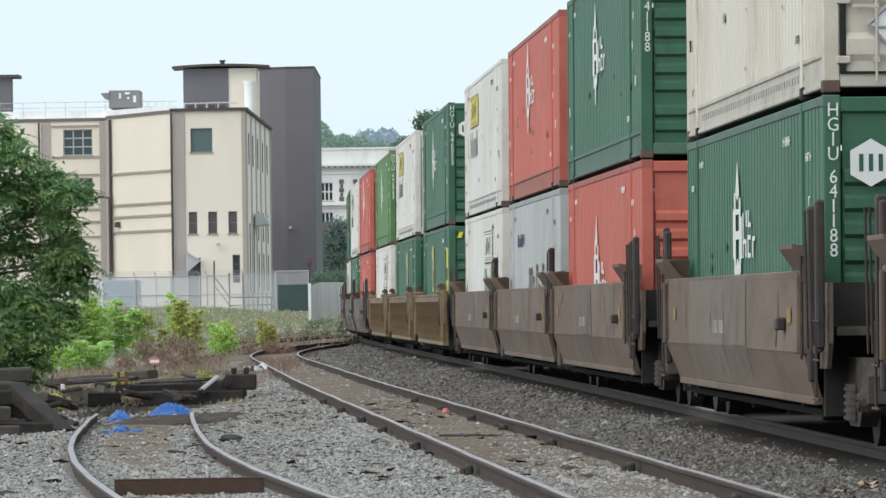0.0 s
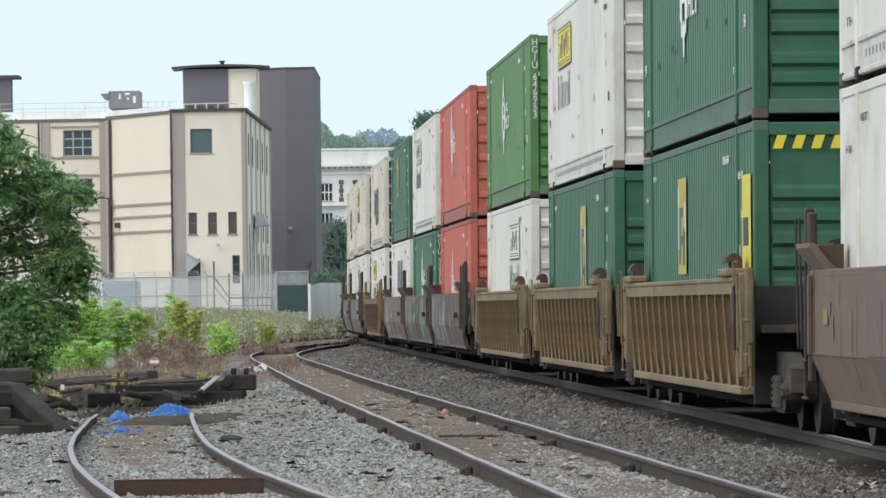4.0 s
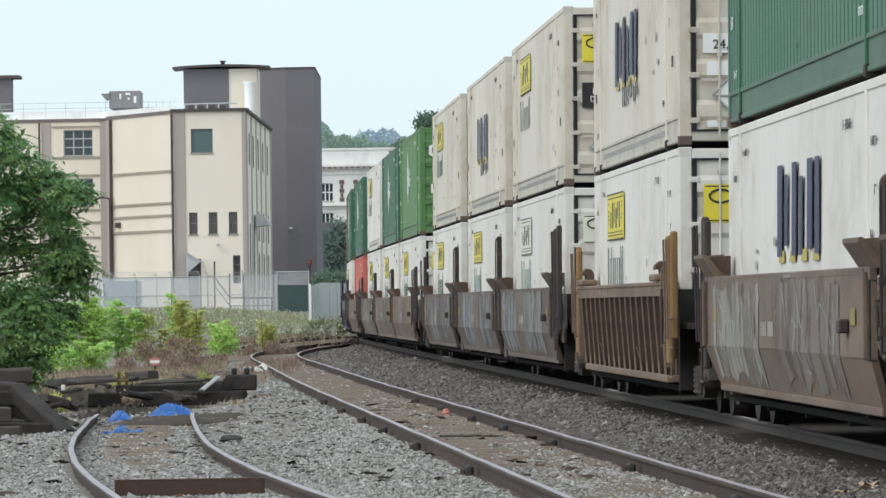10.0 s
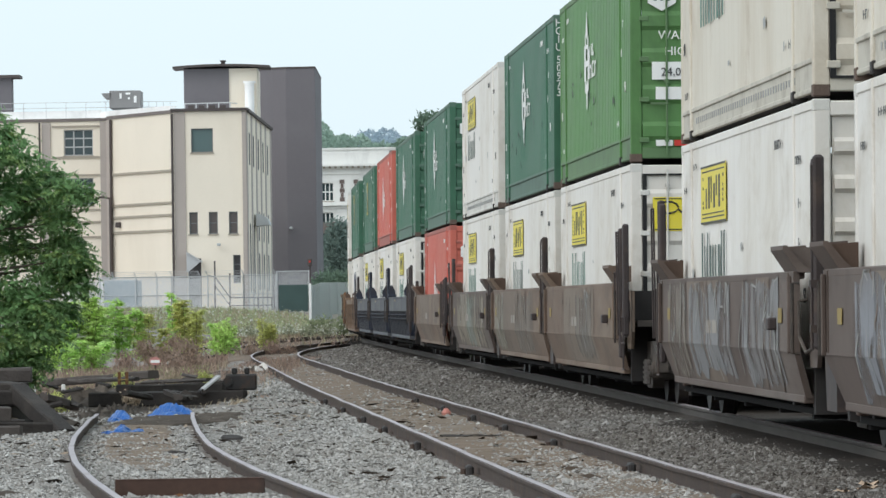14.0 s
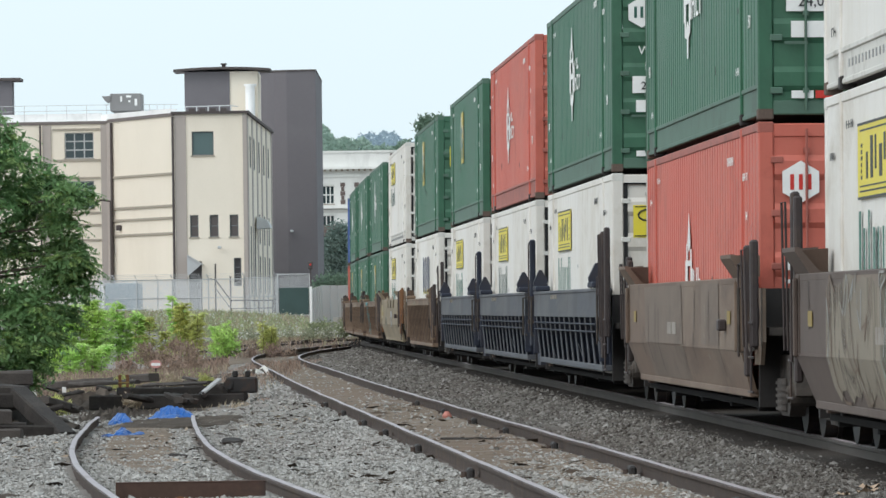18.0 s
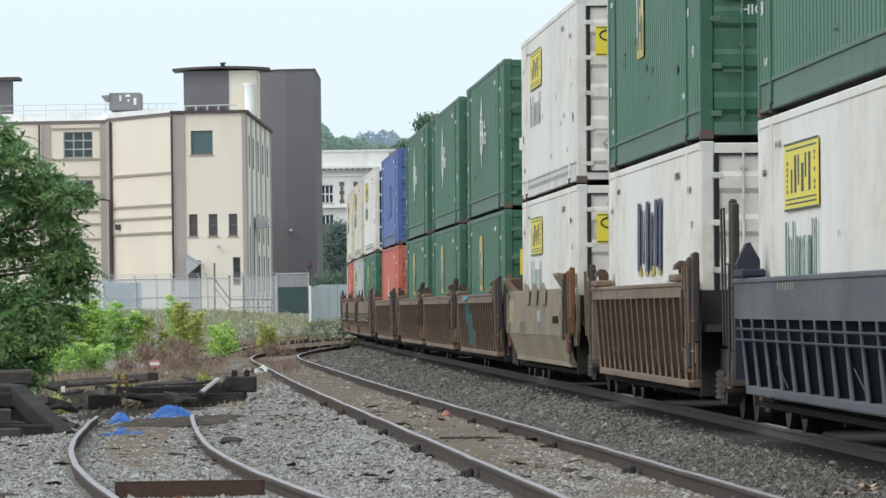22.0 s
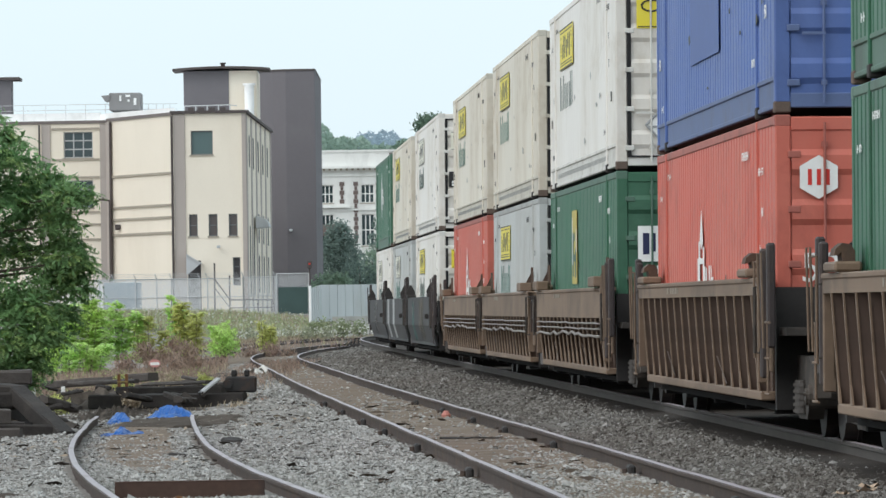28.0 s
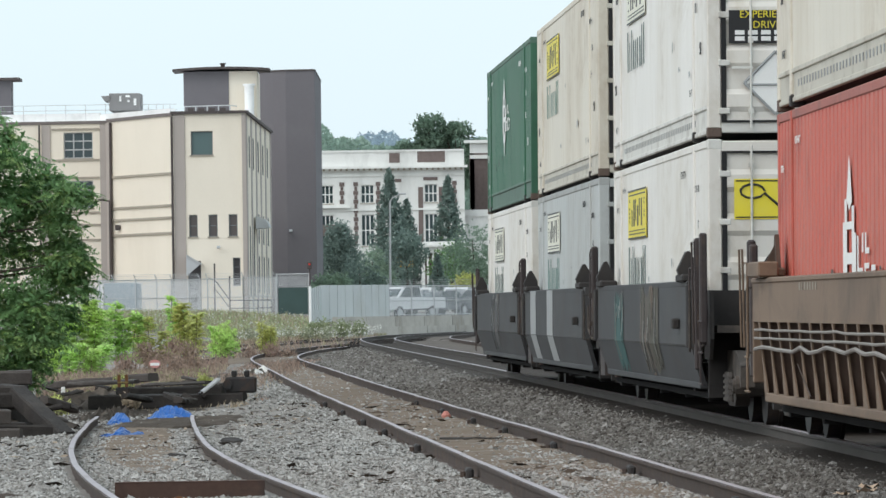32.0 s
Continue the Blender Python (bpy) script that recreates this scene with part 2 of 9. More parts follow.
def ground_z(px, py):
    """Height of the ground; arrays of x and y."""
    px, py = np.asarray(px, float), np.asarray(py, float)
    yy = np.clip(py, 20, 230)
    xm = np.interp(yy, MAIN[2][:580], MAIN[1][:580])
    k = SIDING[2] < 232
    xs = np.interp(yy, SIDING[2][k], SIDING[1][k])
    xp = np.interp(yy, SPUR[2], SPUR[1])
    xp = np.where(yy > 96, np.minimum(xp, xs - 4.0), xp)
    xp = np.minimum(xp, xs - 2.4)
    zs = -0.0645 - 0.0828 * (np.minimum(yy, 215) - 40) / 100 - 0.15
    d = (np.minimum(yy, 110) - 40) / 100
    zp = -0.004 - 0.4187 * d - 0.229 * d * d - 0.115
    near = np.zeros_like(px)
    stops = [(xp - 6.0, zp - 0.05), (xp + 1.0, zp), (xs - 1.3, zs - 0.02), (xs + 1.25, zs), (xm - 2.5, np.minimum(-0.33, zs)), (xm - 1.55, np.full_like(px, -0.17)), (xm + 7.0, np.full_like(px, -0.17)), (xm + 9.0, np.full_like(px, -0.4))]
    near = np.where(px <= stops[0][0], stops[0][1], stops[-1][1])
    for (a, za), (b, zb) in zip(stops[:-1], stops[1:]):
        w = np.clip((px - a) / np.maximum(b - a, 1e-6), 0, 1)
        near = np.where((px >= a) & (px <= b), za + (zb - za) * w, near)
    # beyond: rises away from the outside of the bend
    dist = np.full(px.shape, 1e9)
    side = np.zeros(px.shape)
    for i in range(360, len(MAIN[0]), 6):
        dx, dy = px - MAIN[1][i], py - MAIN[2][i]
        dd = np.hypot(dx, dy)
        s = dx * math.cos(MAIN[3][i]) - dy * math.sin(MAIN[3][i])
        side = np.where(dd < dist, s, side)
        dist = np.minimum(dist, dd)
    out = np.where(side < 0, dist, 0)
    far = -0.17 - 0.28 * smooth01((out - 1.6) / 2.0) + 1.45 * smooth01((out - 7) / 18) * smooth01((py - 225) / 70)
    w = smooth01((py - 205) / 30)
    z = near * (1 - w) + far * w
    # a level shelf under the old branch track and the far end of the siding
    for line, top in ((BRANCH, -0.31 + 0.21 * smooth01((py - 208) / 28) - 0.13), (SIDING, siding_z(215) - 0.15)):
        lx = np.interp(py, line[2], line[1])
        k = (1 - smooth01((np.abs(px - lx) - 1.0) / 1.4)) * smooth01((py - 196) / 8) * (1 - smooth01((py - 290) / 10)) * (py > line[2][0])
        z = z * (1 - k) + np.minimum(z, top) * k if line is SIDING else z * (1 - k) + top * k
    return z


def build_ground():
    ys = np.unique(np.round(np.concatenate([np.linspace(-400, 0, 9), np.linspace(5, 30, 11), np.arange(30, 120, 0.8), np.arange(120, 350, 1.6), np.linspace(352, 800, 40), np.linspace(850, 4500, 16)]), 3))
    xs = np.unique(np.round(np.concatenate([-np.geomspace(18, 4000, 24), np.arange(-18, 14, 0.4), np.geomspace(14, 4000, 24)]), 3))
    gx, gy = np.meshgrid(xs, ys)
    z = ground_z(gx.ravel(), gy.ravel())
    rg = np.random.RandomState(3)
    z = z + rg.normal(0, 0.012, z.shape) * (np.abs(gx.ravel()) < 18)
    n = len(xs)
    v = np.stack([gx.ravel(), gy.ravel(), z], 1)
    f = [(r * n + c, r * n + c + 1, (r + 1) * n + c + 1, (r + 1) * n + c) for r in range(len(ys) - 1) for c in range(n - 1)]
    me = bpy.data.meshes.new("ground")
    me.from_pydata(v.tolist(), [], f)
    me.materials.append(BALLAST)
    for p in me.polygons:
        p.use_smooth = True
    tagged(new("ground", me), "grey crushed stone ballast with brown dirt", "ground", kind="structure")


build_ground()

RAIL_SEC = [(-0.035, 0.0), (0.035, 0.0), (0.035, -0.035), (0.012, -0.045), (0.010, -0.145), (0.07, -0.165), (0.07, -0.18), (-0.07, -0.18), (-0.07, -0.165), (-0.010, -0.145), (-0.012, -0.045), (-0.035, -0.035)]


def rail(line, zfun, side, s0, s1, step, parent, label, worn=0.0, paint=None):
    """worn: how far an old rail strays, in metres, sideways and down at its joints."""
    ss = np.arange(s0, s1 + 0.01, step)
    path, ups = [], []
    for s in ss:
        q = s + side * 3.1
        joint = abs((q + 4.0) % 11.9 - 5.95)
        out = worn * (0.6 * math.sin(q * 0.83) + 0.5 * math.sin(q * 0.37 + 1.0))
        x, y, a = on(line, s, side + out)
        path.append((x, y, zfun(y) - worn * 1.6 * math.exp(-(joint / 1.3) ** 2) + 0.4 * worn * math.sin(q * 0.61)))
        ups.append((math.cos(a), -math.sin(a)))
    m = Mesh()
    m.sweep(path, ups, RAIL_SEC)
    ob = part("rail", m, paint or RAILRUST, parent, label)
    h = Mesh()
    h.sweep([(x, y, z + 0.003) for x, y, z in path], ups, [(-0.027, 0.0), (0.027, 0.0), (0.036, -0.010), (-0.036, -0.010)])
    part("rail_head", h, RAILTOP, ob, "worn steel running surface")
    return ob


def track(name, line, zfun, s0, s1, step, label, ties=None, worn=0.0, paint=None):
    th = thing(name, label, "railway track")
    th["kind"] = "structure"
    for side in (-0.7525, 0.7525):
        rail(line, zfun, side, s0, s1, step, th, "rusty steel rail", worn, paint)
    if ties:
        a, b, gap, drop = ties
        m = Mesh()
        rg = random.Random(5)
        s = a
        while s < b:
            x, y, h = on(line, s)
            z = zfun(y) - drop
            c, sn = math.cos(h), math.sin(h)
            hw, hl = 0.11, 1.28 + rg.uniform(-0.05, 0.05)
            vs = [(x + c * u * hl + sn * w * hw, y - sn * u * hl + c * w * hw, z + k) for k in (-0.16, rg.uniform(-0.01, 0.015)) for w in (-1, 1) for u in (-1, 1)]
            m.add(vs, [(0, 2, 3, 1), (4, 5, 7, 6), (0, 1, 5, 4), (2, 6, 7, 3), (0, 4, 6, 2), (1, 3, 7, 5)])
            s += gap * rg.uniform(0.93, 1.07)
        tagged(part("sleepers", m, TIE, th, "dark timber sleepers"), kind="stuff")
    return th


MAINBED = mat("dark_main_line_ballast", (0.118, 0.102, 0.09), rough=0.95, var=0.4, scale=0.8, bump=1.0, bscale=16.0, stain=(0.08, 0.06, 0.048), stain_amt=0.7, stain_scale=0.5, spec=0.2)


# oily ballast; the shade under the train is put into this colour too
OILED_SHADE = mat("oily_shaded_ballast", (0.040, 0.033, 0.028), rough=0.9, var=0.45, scale=0.9, bump=1.0, bscale=16.0, stain=(0.075, 0.06, 0.05), stain_amt=0.5, stain_scale=0.7, spec=0.15)


def gz(x, y):
    return float(ground_z(np.array([x]), np.array([y]))[0])


def main_bed():
    """The darker, oily stone under and beside the two running lines."""
    cols = [-2.9, -2.3, -1.6, -0.8, 0.0, 0.8, 1.8, 3.0, 4.0, 5.2, 6.4]
    vs, fs = [], []
    ss = np.arange(-50, 420, 2.0)
    rg = random.Random(2)
    for s in ss:
        for c in cols:
            w = c + (rg.uniform(-0.25, 0.25) if c == cols[0] else 0)
            x, y, a = on(MAIN, s, w)
            vs.append((x, y, float(ground_z(np.array([x]), np.array([y]))[0]) + (0.03 if c > cols[0] else -0.02)))
    k = len(cols)
    for i in range(len(ss) - 1):
        for j in range(k - 1):
            fs.append((i * k + j, i * k + j + 1, (i + 1) * k + j + 1, (i + 1) * k + j))
    m = Mesh()
    m.add(vs, fs)
    tagged(part("track_bed", m, MAINBED), "dark oily ballast of the main line", "ballast", kind="structure")


main_bed()


def oily_shade_strip():
    """Ballast between and just outside the running rails, dark with oil; the train's shade is put into its colour."""
    m = Mesh()
    ss = np.arange(-50, 330, 2.0)
    cols = (-1.75, -1.35, -0.9, 0.0, 0.9, 2.6)
    rg = random.Random(12)
    for s in ss:
        for c in cols:
            x, y, a = on(MAIN, s, c + rg.uniform(-0.2, 0.2))
            m.v.append((x, y, gz(x, y) + (0.045 if -1.5 < c < 2 else 0.0)))
    k = len(cols)
    m.f += [(i * k + j, i * k + j + 1, (i + 1) * k + j + 1, (i + 1) * k + j) for i in range(len(ss) - 1) for j in range(k - 1)]
    tagged(part("oily_bed", m, OILED_SHADE), "oily ballast between the main rails, darkened for the train's shade", "ballast", kind="structure")


oily_shade_strip()
track("main_track", MAIN, lambda y: 0.0, -55, 420, 2.0, "railway track of rusty steel rails on dark ballast", (-30, 330, 0.53, 0.175), 0.0, RAILDUST)
track("second_track", SECOND, lambda y: 0.0, 60, 420, 2.0, "parallel railway track beside the main track", (90, 330, 0.53, 0.175))
track("siding_track", SIDING, siding_z, -16, 238, 1.0, "old siding track half sunk in ballast and dirt", (-14, 236, 0.55, 0.185), 0.004)
track("spur_track", SPUR, spur_z, -16, 54.5, 1.0, "short rusty spur track ending at piled timbers", (-14, 50, 0.6, 0.20), 0.004)

def far_light_block():
    """An unseen wall, added beyond the lines to block light from the far side under the train."""
    m = Mesh()
    ss = np.arange(-60, 132, 6.0)
    path, ups = [], []
    for s in ss:
        x, y, a = on(MAIN, s, 7.6)
        path.append((x, y, 0.0))
        ups.append((math.cos(a), -math.sin(a)))
    m.sweep(path, ups, [(0.0, -0.6), (0.8, -0.6), (0.55, 2.6), (0.1, 2.6)])
    tagged(part("wall_east", m, mat("light_block_stone", (0.11, 0.10, 0.088), rough=0.95, var=0.3, scale=0.8, bscale=6, stain=(0.05, 0.05, 0.04), stain_amt=0.6, stain_scale=0.5)), "unseen added wall that keeps light from under the train", "wall", kind="structure")


far_light_block()

# ---------------------------------------------------------------- the train: paints
PAINT = {
    "green": mat("green_container_paint", (0.030, 0.125, 0.068), rough=0.5, var=0.10, scale=0.5, stain=(0.10, 0.16, 0.12), stain_amt=0.35, stain_scale=0.5, streak=True, dark=(0.02, 0.05, 0.035), dark_amt=0.55, dark_scale=1.2),
    "lightgreen": mat("light_green_container_paint", (0.085, 0.22, 0.060), rough=0.5, var=0.10, scale=0.5, stain=(0.14, 0.2, 0.12), stain_amt=0.3, stain_scale=0.5, streak=True, dark=(0.04, 0.08, 0.03), dark_amt=0.55, dark_scale=1.2),
    "red": mat("faded_red_container_paint", (0.53, 0.118, 0.083), rough=0.55, var=0.10, scale=0.5, stain=(0.50, 0.2, 0.15), stain_amt=0.35, stain_scale=0.5, streak=True, dark=(0.22, 0.05, 0.035), dark_amt=0.55, dark_scale=1.2),
    "white": mat("white_container_paint", (0.745, 0.722, 0.68), rough=0.5, var=0.06, scale=0.5, stain=(0.52, 0.46, 0.36), stain_amt=0.35, stain_scale=0.5, streak=True, dark=(0.38, 0.31, 0.22), dark_amt=0.55, dark_scale=1.2),
    "cream": mat("grimy_cream_container_paint", (0.67, 0.63, 0.545), rough=0.6, var=0.07, scale=0.5, stain=(0.40, 0.31, 0.20), stain_amt=0.35, stain_scale=0.5, streak=True, dark=(0.30, 0.21, 0.12), dark_amt=0.55, dark_scale=1.2),
    "grey": mat("bare_grey_container_panel", (0.47, 0.49, 0.48), rough=0.5, var=0.10, scale=0.5, stain=(0.33, 0.31, 0.28), stain_amt=0.45, stain_scale=0.6, streak=True, dark=(0.25, 0.24, 0.22), dark_amt=0.55, dark_scale=1.2),
    "blue": mat("blue_container_paint", (0.075, 0.135, 0.36), rough=0.5, var=0.10, scale=0.5, stain=(0.14, 0.18, 0.34), stain_amt=0.35, stain_scale=0.5, streak=True, dark=(0.04, 0.06, 0.15), dark_amt=0.55, dark_scale=1.2),
}
RAILSTRIP = {
    "green": mat("dull_green_rail", (0.085, 0.155, 0.115), rough=0.6, var=0.2, scale=1.0, stain=(0.05, 0.05, 0.045), stain_amt=0.5, stain_scale=1.2),
    "lightgreen": mat("dull_light_green_rail", (0.11, 0.20, 0.09), rough=0.6, var=0.2, scale=1.0, stain=(0.06, 0.06, 0.05), stain_amt=0.5, stain_scale=1.2),
    "red": mat("dull_red_rail", (0.36, 0.11, 0.085), rough=0.6, var=0.2, scale=1.0, stain=(0.12, 0.07, 0.06), stain_amt=0.6, stain_scale=1.2),
    "white": mat("grimy_white_rail", (0.62, 0.61, 0.57), rough=0.6, var=0.14, scale=1.0, stain=(0.24, 0.2, 0.16), stain_amt=0.6, stain_scale=1.4),
    "cream": mat("grimy_cream_rail", (0.52, 0.49, 0.42), rough=0.6, var=0.14, scale=1.0, stain=(0.2, 0.16, 0.11), stain_amt=0.6, stain_scale=1.4),
    "grey": mat("grimy_grey_rail", (0.36, 0.37, 0.36), rough=0.6, var=0.14, scale=1.0, stain=(0.2, 0.18, 0.15), stain_amt=0.6, stain_scale=1.4),
    "blue": mat("dull_blue_rail", (0.10, 0.14, 0.27), rough=0.6, var=0.14, scale=1.0, stain=(0.1, 0.1, 0.12), stain_amt=0.6, stain_scale=1.4),
}
INK = {
    "white": mat("white_marking", (0.80, 0.80, 0.78), rough=0.5, var=0.08, scale=2, stain=(0.5, 0.5, 0.48), stain_amt=0.3, stain_scale=2),
    "yellow": mat("yellow_sign", (0.74, 0.62, 0.05), rough=0.5, var=0.06, scale=2, stain=(0.62, 0.56, 0.2), stain_amt=0.3, stain_scale=2),
    "gold": mat("faded_gold_marking", (0.46, 0.38, 0.10), rough=0.6, var=0.1, scale=2),
    "black": mat("black_marking", (0.02, 0.02, 0.021), rough=0.5, var=0.2, scale=2),
    "darkgreen": mat("dark_green_marking", (0.03, 0.10, 0.075), rough=0.5, var=0.2, scale=2),
    "teal": mat("teal_marking", (0.04, 0.22, 0.17), rough=0.5, var=0.2, scale=2),
    "navy": mat("navy_marking", (0.02, 0.026, 0.075), rough=0.5, var=0.2, scale=2),
    "pale": mat("bleached_sign", (0.74, 0.73, 0.62), rough=0.5, var=0.06, scale=2, stain=(0.6, 0.56, 0.4), stain_amt=0.4, stain_scale=1),
    "word": mat("green_black_marking", (0.018, 0.06, 0.047), rough=0.5, var=0.2, scale=2, stain=(0.2, 0.25, 0.22), stain_amt=0.6, stain_scale=2.5),
    "tealword": mat("worn_teal_marking", (0.025, 0.14, 0.10), rough=0.5, var=0.2, scale=2, stain=(0.4, 0.45, 0.42), stain_amt=0.6, stain_scale=2.5),
    "grey": mat("grey_marking", (0.32, 0.33, 0.33), rough=0.6, var=0.2, scale=2),
    "brown": mat("worn_brown_marking", (0.13, 0.09, 0.08), rough=0.6, var=0.2, scale=2, stain=(0.4, 0.4, 0.38), stain_amt=0.7, stain_scale=2),
    "red": mat("red_reflector", (0.55, 0.04, 0.03), rough=0.4, var=0.1, scale=2),
}
SCUFF = mat("dull_dark_scuff", (0.075, 0.085, 0.075), rough=0.8, var=0.3, scale=2)
CASTING = mat("rust_stained_casting", (0.12, 0.085, 0.068), rough=0.8, var=0.3, scale=4, stain=(0.26, 0.2, 0.16), stain_amt=0.6, stain_scale=5)
GASKET = mat("black_rubber_gasket", (0.012, 0.012, 0.013), rough=0.7, var=0.2, scale=3)

L2, W2, HC = 8.075, 1.295, 2.896


def corrugated(m, x0, x1, z0, z1, y, depth, pitch, out):
    """Upright folds of a side wall; out: -1 or +1."""
    prof = []
    n = max(1, round((x1 - x0) / pitch))
    q = (x1 - x0) / n
    for i in range(n):
        a = x0 + i * q
        prof += [(a, 0), (a + 0.66 * q, 0), (a + 0.76 * q, depth), (a + 0.90 * q, depth)]
    prof.append((x1, 0))
    vs = [(x, y - out * d, z) for z in (z0, z1) for x, d in prof]
    k = len(prof)
    m.add(vs, [(i, i + 1, k + i + 1, k + i) for i in range(k - 1)])


def bars(m, x0, x1, z0, z1, n, y, gap=0.25, rg=None):
    """A row of upright bars that stands for a word."""
    w = (x1 - x0) / n
    for i in range(n):
        a = x0 + i * w
        h0 = z0 + (rg.choice((0, 0, 0.25)) * (z1 - z0) if rg else 0)
        h1 = z1 - (rg.choice((0, 0, 0.2, 0.3)) * (z1 - z0) if rg else 0)
        m.box(a, a + w * (1 - gap), y - 0.004, y, h0, h1)


def flat(m, poly, y):
    m.prism(poly, "y", y - 0.004, y)


def spire_logo(th, ink, x, z0, z1, y):
    """A tall slotted tower with a point above and below, and a few letter-like blocks beside it."""
    h, wd = z1 - z0, 1.3
    m = Mesh()
    for a, b, c, d in ((-0.42, -0.30, 0.30, 0.66), (0.30, 0.42, 0.30, 0.60), (-0.30, -0.17, 0.18, 0.78), (0.17, 0.30, 0.20, 0.74), (-0.17, 0.17, 0.44, 0.50), (-0.17, 0.17, 0.62, 0.66)):
        m.box(x + wd * a, x + wd * b, y - 0.004, y, z0 + c * h, z0 + d * h)
    flat(m, [(x - wd * 0.17, z0 + 0.78 * h), (x - wd * 0.07, z0 + 0.9 * h), (x, z1), (x + wd * 0.08, z0 + 0.9 * h), (x + wd * 0.17, z0 + 0.76 * h), (x, z0 + 0.72 * h)], y)
    flat(m, [(x - wd * 0.3, z0 + 0.18 * h), (x - wd * 0.08, z0 + 0.16 * h), (x - wd * 0.06, z0), (x + wd * 0.06, z0), (x + wd * 0.1, z0 + 0.16 * h), (x + wd * 0.3, z0 + 0.2 * h), (x, z0 + 0.3 * h)], y)
    t = part("tower_mark", m, ink, th, "tall white tower-shaped mark")
    m = Mesh()
    q = z0 + 0.3 * h
    wd = 1.0
    for a, b, c, d in ((0.66, 0.75, 0.0, 0.48), (0.75, 0.98, 0.15, 0.2), (1.0, 1.09, 0.0, 0.2), (1.25, 1.34, 0.0, 0.24), (1.34, 1.6, 0.0, 0.05), (1.34, 1.6, 0.19, 0.24), (1.8, 1.89, 0.0, 0.22), (1.89, 2.1, 0.17, 0.22), (1.05, 1.14, 0.33, 0.5), (1.3, 1.39, 0.32, 0.5), (1.39, 1.62, 0.32, 0.37)):
        m.box(x + wd * a, x + wd * b, y - 0.004, y, q + c, q + d)
    part("mark_marking", m, ink, t)



def sign_logo(th, x, z, y, word, faded=False, rg=None):
    """A yellow sign with dark bars and thin double borders, a row of word-like bars below it."""
    H = 0.66
    m = Mesh()
    m.box(x - 1.7, x + 1.7, y - 0.004, y, z, z + H)
    s = part("yellow_sign", m, INK["yellow"] if not faded else INK["pale"], th, "rectangular sign with dark bars")
    m = Mesh()
    y2 = y - 0.0045
    for a, b, c, d in ((-1.7, 1.7, H - 0.022, H), (-1.5, 1.5, H - 0.075, H - 0.06), (-1.7, 1.7, 0, 0.022), (-1.5, 1.5, 0.06, 0.075), (-1.5, 1.5, 0.105, 0.118)):
        m.box(x + a, x + b, y2 - 0.003, y2, z + c, z + d)
    for k in range(7):
        for a in (-1.42, 1.3):
            if rg.random() < 0.75:
                m.box(x + a, x + a + rg.uniform(0.06, 0.13), y2 - 0.003, y2, z + 0.17 + k * 0.055, z + 0.205 + k * 0.055)
    for k, (w, c, d) in enumerate(((0.14, 0.17, 0.40), (0.2, 0.17, 0.53), (0.12, 0.24, 0.53), (0.22, 0.17, 0.44), (0.14, 0.3, 0.53), (0.2, 0.17, 0.53))):
        m.box(x - 1.0 + k * 0.35, x - 1.0 + k * 0.35 + w, y2 - 0.003, y2, z + c, z + d)
    part("sign_marking", m, INK["black"], s)
    m = Mesh()
    for i in range(9):
        a = x - 1.65 + i * 0.38
        m.box(a, a + (0.1 if i % 3 else 0.16), y - 0.004, y, z - 0.64, z - (0.1 if i in (0, 2, 7, 8) else 0.25))
    part("word_marking", m, word, th)



def decal_spots(th, kind, rg, y):
    """Small markings near the ends of a side."""
    ink = INK["black"] if kind in ("white", "cream", "grey") else INK["white"]
    m = Mesh()
    for x0, n, z0, h in ((6.3, 3, 2.32, 0.08), (4.2, 4, 2.52, 0.09), (-7.5, 2, 2.3, 0.07), (6.5, 1, 1.5, 0.11), (-6.2, 3, 2.55, 0.07), (5.6, 2, 0.55, 0.08), (-7.3, 2, 0.5, 0.08), (6.6, 1, 1.9, 0.09)):
        d = rg.uniform(-0.15, 0.15)
        for i in range(n):
            a = x0 + d + i * 0.2
            m.box(a, a + 0.04, y - 0.003, y, z0, z0 + h)
            m.box(a + 0.04, a + 0.12, y - 0.003, y, z0 + 0.78 * h, z0 + h) if rg.random() < 0.4 else m.box(a + 0.04, a + 0.12, y - 0.003, y, z0 + 0.4 * h, z0 + 0.6 * h)
            if rg.random() < 0.5:
                m.box(a + 0.12, a + 0.155, y - 0.003, y, z0, z0 + h)
    for x0, z0 in ((7.15, 1.05), (-7.45, 1.1)):
        part("length_lettering", letters("53", 0.2, "length_lettering"), ink, th, at=pose(x0, y - 0.002, z0))
    part("stencil_marking", m, ink, th)



def end_ribs(th, paint, x, kind):
    """The closed end that faces the way the train goes."""
    m = Mesh()
    m.box(x - 0.07, x - 0.05, -1.12, 1.12, 0.2, 2.75)
    part("end_wall", m, paint, th)
    ribs = (0.42, 0.62, 0.95, 1.18, 1.42, 1.66, 1.9, 2.14) if kind == "louvre" else (0.5, 0.9, 1.3, 1.7, 2.1, 2.45)
    for z in ribs:
        r = Mesh()
        r.prism([(x - 0.05, z - 0.085), (x + 0.0, z - 0.045), (x + 0.0, z + 0.045), (x - 0.05, z + 0.085)], "y", -1.1, 1.1)
        part("end_rib", r, paint, th)


